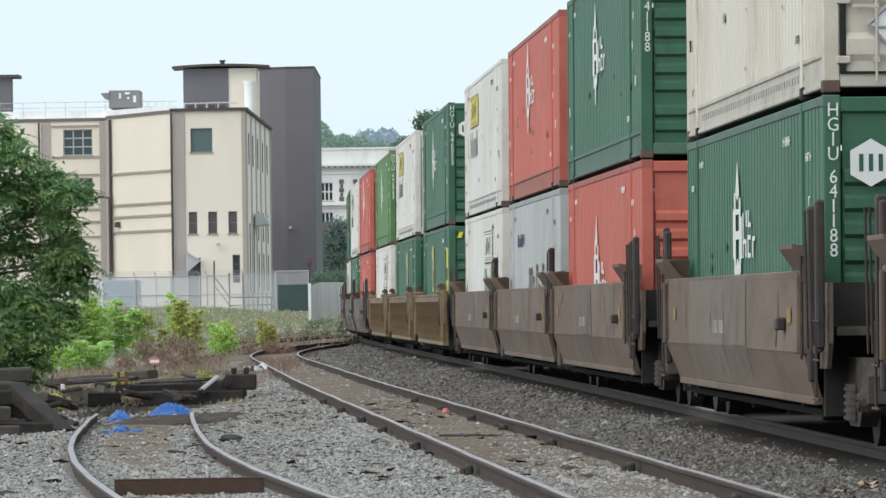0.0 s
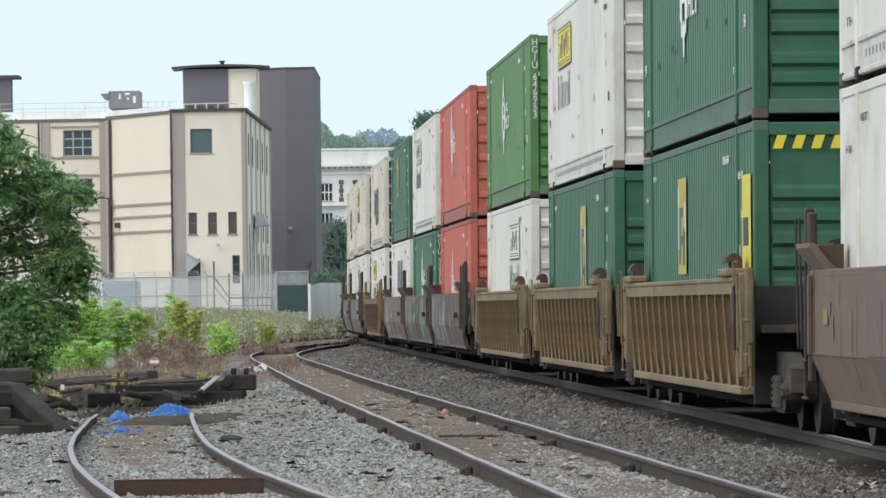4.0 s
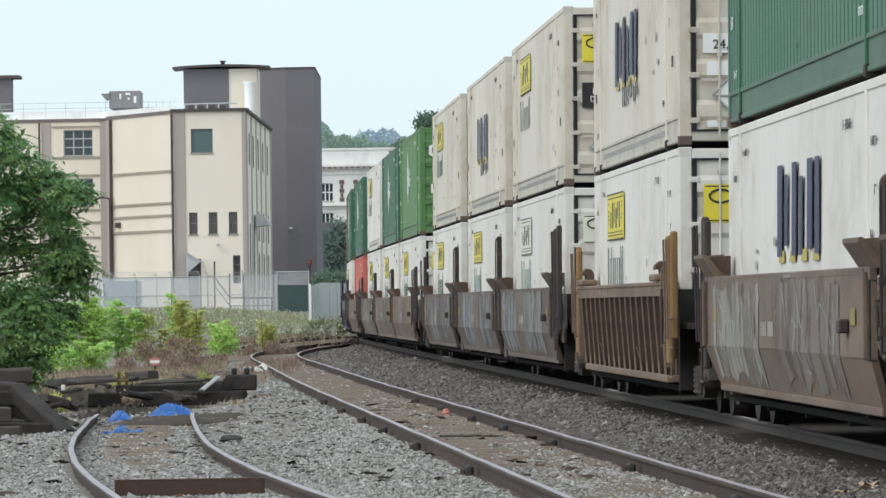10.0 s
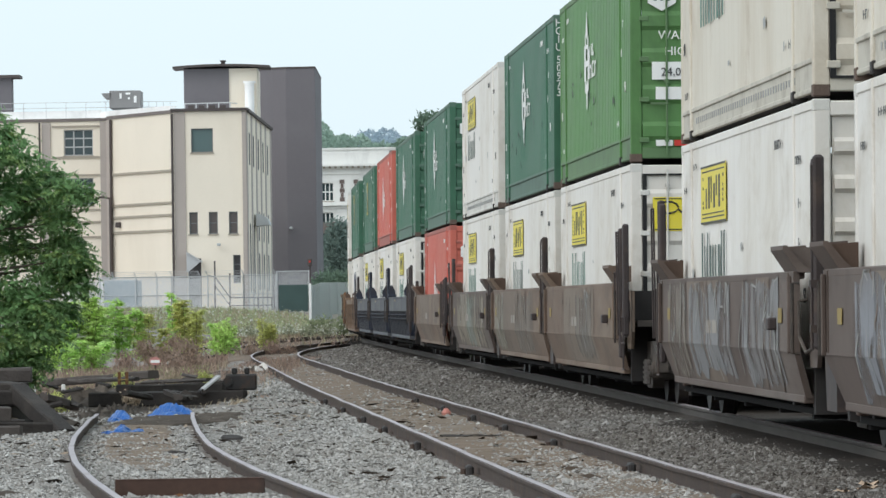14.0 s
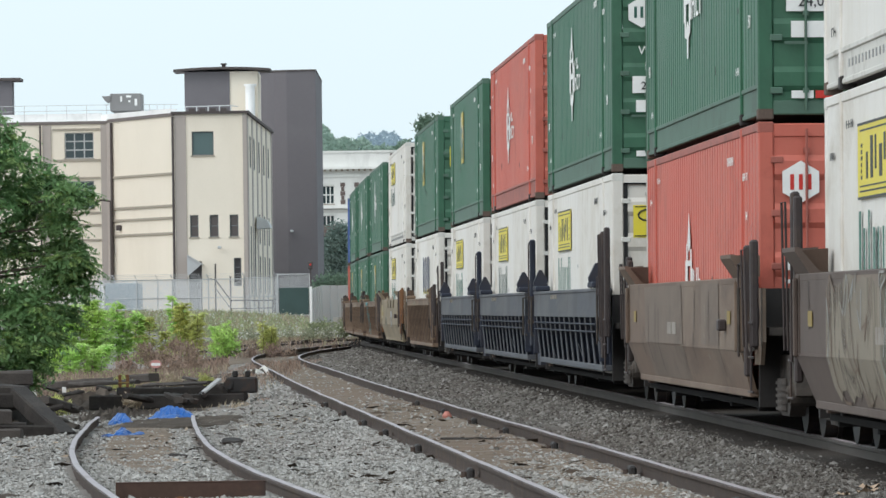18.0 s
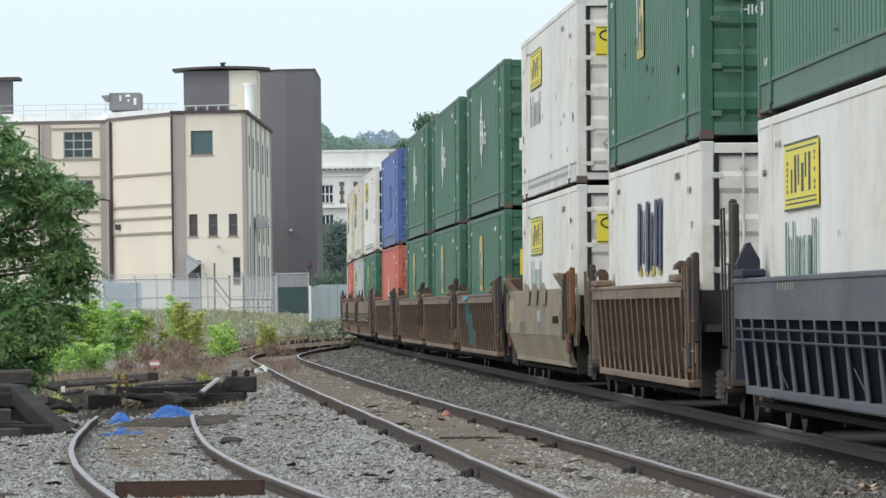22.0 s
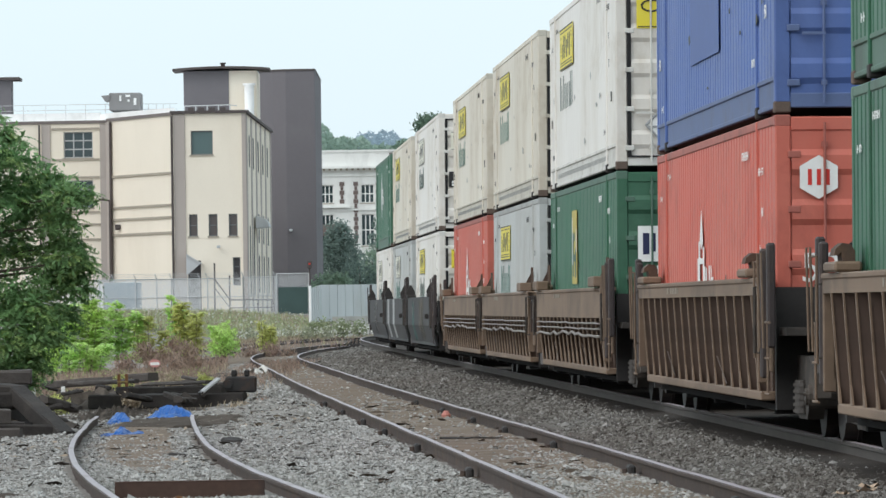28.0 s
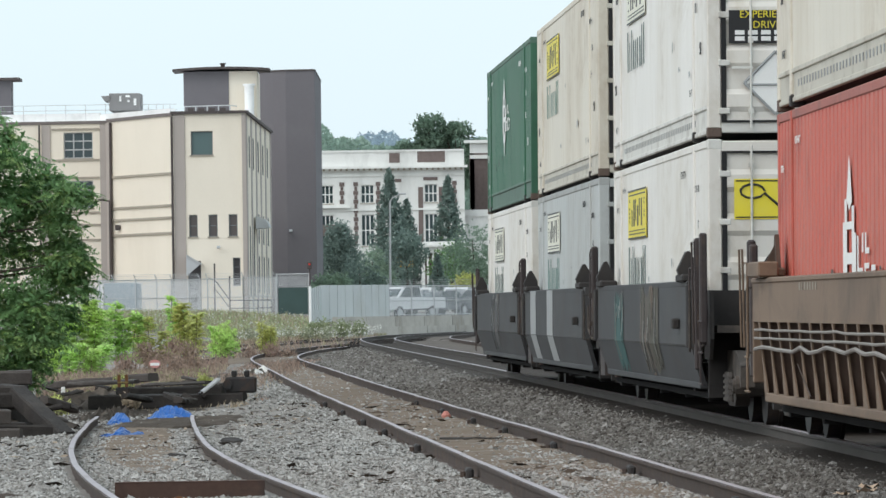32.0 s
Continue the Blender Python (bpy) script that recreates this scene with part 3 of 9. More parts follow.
def end_doors(th, kind, paint, x, rg):
    """A pair of doors with hinges, locking rods and signs, in the end that faces the way the train goes."""
    pale = kind in ("white", "cream", "grey")
    for sy in (-1, 1):
        m = Mesh()
        y0, y1 = sorted((sy * 0.015, sy * 1.13))
        prof = [(x - 0.06, 0.17), (x - 0.02, 0.17)]
        for i in range(5):
            z = 0.42 + i * 0.5
            prof += [(x - 0.02, z - 0.13), (x + 0.012, z - 0.07), (x + 0.012, z + 0.07), (x - 0.02, z + 0.13)]
        m.prism(prof + [(x - 0.02, 2.76), (x - 0.06, 2.76)], "y", y0, y1)
        d = part("door", m, paint, th)
        if pale:
            g = Mesh()
            e0, e1 = sorted((sy * 1.08, sy * 1.135))
            for a, b, c, e in ((e0, e1, 0.17, 2.76), (y0, y1, 2.735, 2.76), (y0, y1, 0.17, 0.195), (sy * 0.015, sy * 0.04, 0.17, 2.76)):
                g.box(x - 0.015, x + 0.014, min(a, b), max(a, b), c, e)
            part("gasket", g, GASKET, d, "black rubber door seal")
        for yy in (0.3, 0.8):
            r = Mesh()
            r.cyl((x + 0.035, sy * yy, 0.1), (x + 0.035, sy * yy, 2.82), 0.014, 8)
            for z in (0.3, 1.1, 2.6):
                r.box(x - 0.01, x + 0.045, sy * yy - 0.03, sy * yy + 0.03, z - 0.025, z + 0.025)
            if yy == 0.8:
                r.box(x + 0.03, x + 0.05, sy * yy - 0.22, sy * yy + 0.02, 0.78, 0.81)
            part("locking_rod", r, RAILSTRIP[kind], d)
        for z in (0.3, 0.85, 1.4, 1.95, 2.5):
            h = Mesh()
            h.cbox(x - 0.03, x + 0.022, sy * 1.04, sy * 1.17, z - 0.035, z + 0.035, 0.008)
            part("hinge", h, RAILSTRIP[kind], d)


def container(kind, side="plain", logo=None, end="louvre", extra="", seed=0):
    """A 53-foot container: base at its bottom's centre, +x the way the train goes."""
    rg = random.Random(seed)
    paint, strip = PAINT[kind], RAILSTRIP[kind]
    words = {"green": "dark green", "lightgreen": "light green", "red": "faded orange-red", "white": "white", "cream": "grimy cream-white", "grey": "bare grey", "blue": "blue"}
    what = {"spire": "with a white tower mark", "sign": "with a yellow sign", "gold": "with a gold upright panel", "swoosh": "with a navy and yellow mark", "box": "with a grey framed mark", "big": "with dark word bars", None: "with plain sides", "panel": "with a darker square panel"}[logo]
    th = thing("shipping_container", "%s corrugated steel freight container %s" % (words[kind], what) if side == "folds" else "%s smooth-sided freight container %s" % (words[kind], what), "shipping container", "containers of the freight train")
    for sy in (-1, 1):
        m = Mesh()
        if side == "folds":
            corrugated(m, -L2 + 0.12, L2 - 0.12, 0.36, HC - 0.09, sy * (W2 - 0.012), 0.02, 0.34, sy)
        else:
            corrugated(m, -L2 + 0.12, L2 - 0.12, 0.36, HC - 0.09, sy * (W2 - 0.012), 0.006, 0.61, sy)
        part("side_panel", m, paint, th)
        m = Mesh()
        m.cbox(-L2 + 0.14, L2 - 0.14, sy * (W2 - 0.07), sy * W2, HC - 0.10, HC - 0.005, 0.012)
        part("top_rail", m, paint if kind in ("white", "cream") else strip, th)
        m = Mesh()
        m.box(-L2 + 0.14, L2 - 0.14, sy * (W2 - 0.09), sy * (W2 - 0.02), 0.06, 0.37)
        m.cbox(-L2 + 0.14, L2 - 0.14, sy * (W2 - 0.05), sy * W2, 0.325, 0.375, 0.008)
        m.cbox(-L2 + 0.14, L2 - 0.14, sy * (W2 - 0.06), sy * (W2 - 0.005), 0.045, 0.095, 0.008)
        b = part("bottom_rail", m, strip, th)
        if kind in ("white", "cream") and sy < 0:
            m = Mesh()
            for i in range(44):
                x = -6.0 + i * 0.28
                m.box(x, x + 0.07, sy * (W2 - 0.019), sy * (W2 - 0.012), 0.18, 0.25)
            part("rail_hole_marking", m, INK["grey"], b)
        for x in (-L2 + 1.5, L2 - 2.03) if sy < 0 else ():
            m = Mesh()
            m.cbox(x - 0.055, x + 0.055, sy * (W2 - 0.05), sy * (W2 + 0.012), 0.0, HC - 0.01, 0.012)
            part("load_post", m, paint, th)
            m = Mesh()
            m.cbox(x - 0.09, x + 0.09, sy * (W2 - 0.14), sy * (W2 + 0.014), 0.0, 0.12, 0.01)
            part("corner_casting", m, IRON, th)
        for x in (-L2, L2):
            s = -1 if x > 0 else 1
            m = Mesh()
            m.cbox(x, x + s * 0.16, sy * (W2 - 0.16), sy * W2, 0.1, HC - 0.1, 0.015)
            part("corner_post", m, paint, th)
            for z in (0, HC - 0.12):
                m = Mesh()
                m.cbox(x, x + s * 0.18, sy * (W2 - 0.16), sy * (W2 + 0.004), z, z + 0.12, 0.012)
                part("corner_casting", m, strip if z > 1 else CASTING, th)
    m = Mesh()
    m.box(-L2 + 0.1, L2 - 0.1, -W2 + 0.05, W2 - 0.05, HC - 0.03, HC - 0.015)
    part("roof", m, paint, th)
    m = Mesh()
    m.box(-L2 + 0.1, L2 - 0.1, -W2 + 0.05, W2 - 0.05, 0.05, 0.1)
    part("underframe", m, IRON, th)
    m = Mesh()
    m.box(-L2 + 0.02, -L2 + 0.06, -1.13, 1.13, 0.1, HC - 0.1)
    part("rear_wall", m, paint, th)
    for z0, z1 in ((0.05, 0.2), (HC - 0.16, HC - 0.02)):
        m = Mesh()
        m.cbox(L2 - 0.12, L2 - 0.005, -1.14, 1.14, z0, z1, 0.012)
        part("end_beam", m, paint if z0 > 1 else strip, th)
    if end == "doors":
        end_doors(th, kind, paint, L2, rg)
    else:
        end_ribs(th, paint, L2, end)
    y = -W2 - 0.006
    if logo == "spire":
        low, high = {("red", "ida"): (0.42, 2.05), ("red", "low"): (0.6, 2.3), ("red", "hex 53"): (0.45, 2.1), ("red", ""): (1.15, 2.75), ("red", "lbs"): (0.85, 2.3)}.get((kind, extra), (1.02, 2.5))
        spire_logo(th, INK["white"], -1.1, low, high, y)
    elif logo == "sign":
        sign_logo(th, -3.35, 1.9, y, INK["word"] if seed % 3 else INK["tealword"], "pale" in extra, rg=rg)
    elif logo == "box":
        sign_logo(th, 2.6, 1.85, y, INK["tealword"], True, rg=rg)
    elif logo == "gold":
        m = Mesh()
        gx, lo, hi = (1.3, 1.1, 2.5) if "fore" in extra else (-1.5, 1.35, 2.5)
        m.box(gx - 0.6, gx + 0.6, y - 0.004, y, lo, hi)
        g = part("gold_panel", m, INK["gold"], th, "upright faded gold panel")
        m = Mesh()
        for a, b, c, d in ((-0.42, -0.2, lo + 0.12, hi - 0.35), (-0.2, 0.1, lo + 0.35, lo + 0.46), (-0.2, 0.1, hi - 0.47, hi - 0.35), (0.15, 0.38, lo + 0.1, hi - 0.6)):
            m.box(gx + a, gx + b, y - 0.008, y - 0.0045, c, d)
        part("panel_marking", m, INK["navy"] if "fore" in extra else INK["darkgreen"], g)
        m = Mesh()
        for a, b, c, d in ((-0.56, -0.46, lo + 0.3, hi - 0.1), (0.44, 0.54, lo + 0.5, hi - 0.3)):
            m.box(gx + a, gx + b, y - 0.008, y - 0.0045, c, d)
        part("panel_marking", m, INK["white"], g)
    elif logo in ("swoosh", "big"):
        # slabs in navy with a yellow shadow below and behind, a thin dark row under them
        zs, xs = (1.45, -2.2) if kind == "white" else (1.12, -3.2)
        if kind == "grey":
            m = Mesh()
            for i, (c, d) in enumerate(((0.75, 1.65), (0.75, 1.65), (0.95, 1.5), (0.75, 1.3), (0.75, 1.7), (0.8, 1.35), (0.75, 1.3), (0.7, 1.7), (0.75, 1.25))):
                m.box(-1.2 + i * 0.6, -1.0 + i * 0.6, y - 0.004, y, c, d)
                m.box(-1.0 + i * 0.6, -0.8 + i * 0.6, y - 0.004, y, d - 0.12, d)
            part("dark_marking", m, INK["brown"], th, "tall worn brown marks")
            m = Mesh()
            bars(m, -4.9, -2.6, 2.05, 2.28, 8, y, 0.4, rg)
            part("blue_marking", m, INK["navy"], th)
        else:
            m = Mesh()
            for i in range(4):
                flat(m, [(xs + i * 1.15 + 0.1, zs - 0.06), (xs + i * 1.15 + 0.7, zs - 0.06), (xs + i * 1.15 + 0.65, zs + 0.06), (xs + i * 1.15 + 0.2, zs + 0.05)], y)
            s0 = part("yellow_marking", m, INK["gold"], th, "yellow shadow of the navy slabs")
            m = Mesh()
            for i, (w, c0, d0) in enumerate(((0.5, 0.0, 0.9), (0.3, 0.1, 0.8), (0.45, 0.0, 0.9), (0.3, 0.0, 0.75), (0.5, 0.05, 0.9), (0.4, 0.0, 0.9))):
                flat(m, [(xs + i * 0.76, zs + c0), (xs + i * 0.76 + w, zs + c0), (xs + i * 0.76 + w + 0.08, zs + d0), (xs + i * 0.76 + 0.08, zs + d0)], y - 0.005)
            part("navy_marking", m, INK["navy"], s0)
            if kind == "cream":
                m = Mesh()
                bars(m, -1.8, 1.4, 0.8, 1.1, 9, y, 0.5, rg)
                part("dark_marking", m, INK["black"], th)
    elif logo == "panel":
        m = Mesh()
        m.box(-2.5, 1.5, y - 0.004, y, 0.9, 1.9)
        part("square_panel", m, mat("deep_blue_panel", (0.04, 0.085, 0.28), rough=0.5), th)
    decal_spots(th, kind, rg, -W2 - 0.003)
    m = Mesh()
    for k in range(rg.randint(4, 8)):
        x, z = rg.uniform(-7, 7), rg.uniform(0.5, 1.6)
        h, w = rg.uniform(0.03, 0.14), rg.uniform(0.06, 0.22)
        flat(m, [(x, z), (x + w, z + h * 0.3), (x + w * 0.6, z + h), (x - w * 0.3, z + h * 0.8)], -W2 - 0.005)
    part("scuff_marking", m, INK["grey"] if kind in ("white", "cream", "grey") else SCUFF, th, "dark scuffs")
    xe = L2 + 0.016

    def end_words(text, size, ink, yy, z, name="lettering", lab=""):
        return part(name, letters(text, size, name), ink, th, lab, at=pose(xe, yy, z, 0, 0, 90))
    if end != "doors" and kind in ("green", "lightgreen", "red") and "id" in extra:
        num = {"a": "6\n4\n1\n1\n8\n8", "b": "6\n4\n6\n9\n5\n3", "c": "5\n0\n9\n7\n3"}[extra[-1]]
        for text, zc in (("H\nG\nI\nU", 2.55), (num, 1.80 if len(num) > 9 else 1.87)):
            part("end_lettering", letters(text, 0.18, "end_lettering", 0.75), INK["white"], th, at=pose(xe - 0.01, -W2 + 0.09, zc, 0, 0, 90) @ Matrix.Diagonal((0.9, 1, 1, 1)))
    if "hex" in extra:
        m = Mesh()
        m.prism([(-0.86 + 0.22 * math.cos(math.pi / 6 + i * math.pi / 3), 2.27 + 0.22 * math.sin(math.pi / 6 + i * math.pi / 3)) for i in range(6)], "x", xe, xe + 0.006)
        h = part("hexagon_sign", m, INK["white"], th, "white hexagonal sign")
        m = Mesh()
        for a, b in ((-0.97, -0.93), (-0.88, -0.84), (-0.79, -0.75)):
            m.box(xe + 0.006, xe + 0.010, a, b, 2.19, 2.35)
        part("hexagon_marking", m, INK["red"] if kind == "red" else INK["darkgreen"], h)
    if "53" in extra:
        end_words("53'", 0.42, INK["white"], -0.8, 1.35, "length_lettering")
    if "warn" in extra:
        end_words("WARNING", 0.17, INK["white"], -0.5, 1.72)
        end_words("HIGH", 0.17, INK["white"], -0.62, 1.5)
    if "lbs" in extra:
        m = Mesh()
        m.box(xe - 0.002, xe + 0.004, -1.0, -0.1, 1.12, 1.36)
        p0 = part("weight_sign", m, INK["white"], th, "white weight sign")
        t = part("lettering", letters("24,000 lbs", 0.16, "lettering"), INK["black"], p0, at=pose(xe + 0.009, -0.55, 1.22, 0, 0, 90))
        m = Mesh()
        m.box(xe - 0.002, xe + 0.004, -0.95, -0.6, 0.85, 1.02)
        part("white_plate", m, INK["white"], th)
        for a, b, ink in ((-0.95, -0.72, INK["white"]), (-0.70, -0.5, INK["red"])):
            m = Mesh()
            m.box(xe - 0.002, xe + 0.004, a, b, 0.22, 0.3)
            part("reflector", m, ink, th)
    if "yel" in extra:
        m = Mesh()
        m.box(xe + 0.0, xe + 0.004, -1.0, 0.0, 1.98, 2.44)
        p0 = part("warning_sign", m, INK["pale"] if "yelw" in extra else INK["yellow"], th, "sign with a dark looped line")
        m = Mesh()
        pts = [(xe + 0.008, -0.85 + 0.14 * math.cos(a) + 0.06, 2.3 + 0.08 * math.sin(a)) for a in [i * 0.6 for i in range(11)]] + [(xe + 0.008, -0.4, 2.06), (xe + 0.008, -0.1, 2.03)]
        m.tube(pts, 0.014, 5)
        for a, b, c, d in ((-0.98, -0.02, 1.995, 2.01), (-0.98, -0.02, 2.41, 2.425)):
            m.box(xe + 0.004, xe + 0.007, a, b, c, d)
        part("sign_line", m, INK["black"], p0)
    if "dia" in extra:
        m = Mesh()
        cy, cz, r = -0.52, 0.62, 0.36
        ring = [(cy + r, cz), (cy, cz + r), (cy - r, cz), (cy, cz - r)]
        for i in range(4):
            a, b = ring[i], ring[(i + 1) % 4]
            m.cyl((xe + 0.01, *a), (xe + 0.01, *b), 0.018, 5)
        m.cyl((xe + 0.01, cy - r * 0.9, cz - 0.02), (xe + 0.01, cy + r * 0.9, cz - 0.02), 0.014, 5)
        p0 = part("placard_frame", m, INK["grey"], th, "metal diamond placard frame")
        m = Mesh()
        m.prism([(cy + r * .93, cz), (cy, cz + r * .93), (cy - r * .93, cz), (cy, cz - r * .93)], "x", xe, xe + 0.006)
        part("placard", m, INK["white"], p0)
        if "loc" in extra:
            m = Mesh()
            for ky, kz in ((0.3, 0), (0, 0.22), (-0.3, 0), (0, -0.22)):
                m.cyl((xe + 0.01, cy + ky, 1.87 + kz), (xe + 0.01, cy + (kz if kz else 0) * 1.36, 1.87 - abs(ky) * 0.73 * (1 if ky > 0 else -1)) if ky else (xe + 0.01, cy + (0.3 if kz > 0 else -0.3), 1.87), 0.014, 5)
            part("upper_placard_frame", m, INK["grey"], th, "metal diamond placard frame")
    if "exp" in extra:
        m = Mesh()
        m.box(xe, xe + 0.005, -1.05, -0.05, 1.07, 1.45)
        p0 = part("black_sign", m, INK["black"], th, "black sign with yellow lettering")
        part("lettering", letters("EXPERIENCED\nDRIVERS", 0.12, "lettering"), INK["yellow"], p0, at=pose(xe + 0.01, -0.55, 1.34, 0, 0, 90))
        m = Mesh()
        for z in (1.1, 1.17):
            for i in range(6):
                m.box(xe + 0.005, xe + 0.009, -0.98 + i * 0.15, -0.87 + i * 0.15, z, z + 0.05)
        part("small_marking", m, INK["white"], p0)
    if "loc" in extra:
        m = Mesh()
        m.box(xe, xe + 0.005, -1.0, -0.05, 1.25, 1.66)
        p0 = part("black_sign", m, INK["black"], th, "black sign with white lettering")
        part("lettering", letters("LOCAL\nREGIONAL\nDEDICATED", 0.13, "lettering"), INK["white"], p0, at=pose(xe + 0.01, -0.52, 1.52, 0, 0, 90))
    if "strip" in extra:
        m = Mesh()
        m.box(6.75, 7.75, y - 0.004, y, 0.9, 2.35)
        p0 = part("yellow_strip", m, INK["yellow"], th, "upright yellow strip by the corner")
        m = Mesh()
        m.box(6.9, 7.5, y - 0.008, y - 0.0045, 1.6, 1.9)
        part("strip_marking", m, INK["black"], p0)
        for i in range(6):
            m = Mesh()
            m.prism([(-1.1 + i * 0.2, 2.6), (-1.0 + i * 0.2, 2.6), (-0.95 + i * 0.2, 2.74), (-1.05 + i * 0.2, 2.74)], "x", xe + 0.004, xe + 0.008)
            part("hazard_stripe", m, INK["yellow"], th)
    if "emp" in extra:
        m = Mesh()
        m.box(xe, xe + 0.005, -1.0, -0.1, 1.62, 2.12)
        p0 = part("white_sign", m, INK["white"] if "empw" in extra else INK["yellow"], th, "framed sign with dark bars")
        m = Mesh()
        for a, w, c, d in ((-0.93, 0.09, 1.72, 2.02), (-0.8, 0.05, 1.76, 2.02), (-0.66, 0.1, 1.72, 2.02), (-0.5, 0.05, 1.72, 1.96), (-0.38, 0.1, 1.72, 2.02), (-0.22, 0.06, 1.8, 2.02)):
            m.box(xe + 0.005, xe + 0.009, a, a + w, c, d)
        part("sign_marking", m, INK["navy"], p0)
    return th

# ---------------------------------------------------------------- the train: well cars
def car_paint(name, color, stain, amt, scale=0.6, lo=0.5, hi=0.66, distort=0.6):
    return mat(name, color, rough=0.7, var=0.2, scale=0.35, bscale=3.0, stain=stain, stain_amt=amt, stain_scale=scale, streak=True, wide=(0.25, 1.0, 0.9), distort=distort, dark=(0.055, 0.041, 0.033), dark_amt=0.6, dark_scale=1.3, stain_lo=lo, stain_hi=hi, rnd=0.12)


CAR = {
    "brown": car_paint("grey_brown_car_paint", (0.158, 0.109, 0.080), (0.245, 0.195, 0.15), 0.6),
    "tagged": car_paint("weathered_brown_car_paint", (0.108, 0.080, 0.067), (0.18, 0.153, 0.136), 0.6, 0.45),
    "ochre": car_paint("ochre_car_paint", (0.205, 0.138, 0.064), (0.085, 0.058, 0.036), 0.7),
    "rust": car_paint("rust_brown_car_paint", (0.098, 0.065, 0.050), (0.045, 0.033, 0.028), 0.6),
    "navy": car_paint("dark_navy_car_paint", (0.019, 0.026, 0.046), (0.05, 0.05, 0.055), 0.4),
    "dark": car_paint("dark_grey_car_paint", (0.046, 0.046, 0.048), (0.09, 0.09, 0.088), 0.4),
    "tan": car_paint("tan_car_paint", (0.265, 0.215, 0.145), (0.15, 0.12, 0.085), 0.5),
}
CHORD = {
    "ochre": car_paint("dusty_ochre_chord", (0.235, 0.172, 0.10), (0.115, 0.086, 0.06), 0.6),
    "rust": car_paint("dusty_rust_chord", (0.20, 0.138, 0.095), (0.10, 0.07, 0.05), 0.65),
    "navy": car_paint("dusty_navy_chord", (0.082, 0.088, 0.102), (0.15, 0.15, 0.145), 0.5, 1.2),
}
GRIME = mat("black_grime", (0.034, 0.031, 0.03), rough=0.85, var=0.3, scale=2, bscale=20, stain=(0.05, 0.042, 0.036), stain_amt=0.6, stain_scale=2.0)
BOGIE = mat("dusty_bogie_steel", (0.05, 0.043, 0.038), rough=0.85, var=0.35, scale=3, bscale=20, stain=(0.13, 0.105, 0.085), stain_amt=0.6, stain_scale=3.0)
SPRING = mat("worn_spring_steel", (0.085, 0.075, 0.068), rough=0.7, var=0.3, scale=4, stain=(0.06, 0.05, 0.045), stain_amt=0.6, stain_scale=6)
YELLOWPATCH = mat("old_yellow_patch", (0.29, 0.215, 0.07), rough=0.7, var=0.25, scale=3, stain=(0.2, 0.15, 0.08), stain_amt=0.6, stain_scale=3)
# well floor steel, near black: the shade under the cars is in this colour
UNDERSHADE = mat("shaded_underframe", (0.02, 0.019, 0.019), rough=0.95, var=0.3, scale=2, spec=0.1)
WHEEL = mat("wheel_steel", (0.03, 0.027, 0.026), rough=0.6, metal=0.4, var=0.2, scale=3, stain=(0.10, 0.07, 0.05), stain_amt=0.4, stain_scale=4)
RUSTY = mat("bright_rust", (0.20, 0.095, 0.045), rough=0.9, var=0.3, scale=2, bscale=20, stain=(0.07, 0.045, 0.035), stain_amt=0.7, stain_scale=2)
YELLOWED = mat("faded_ochre_post_paint", (0.25, 0.145, 0.055), rough=0.75, var=0.25, scale=2, stain=(0.13, 0.085, 0.05), stain_amt=0.6, stain_scale=1.6)
POST = mat("dark_brown_post_paint", (0.045, 0.034, 0.033), rough=0.6, var=0.25, scale=2, stain=(0.11, 0.075, 0.055), stain_amt=0.6, stain_scale=2.2)
HOOK = mat("rusty_brown_hook", (0.085, 0.055, 0.04), rough=0.8, var=0.3, scale=3, stain=(0.19, 0.11, 0.06), stain_amt=0.6, stain_scale=3)
PIPE = mat("grey_pipe", (0.24, 0.215, 0.195), rough=0.6, var=0.2, scale=2)


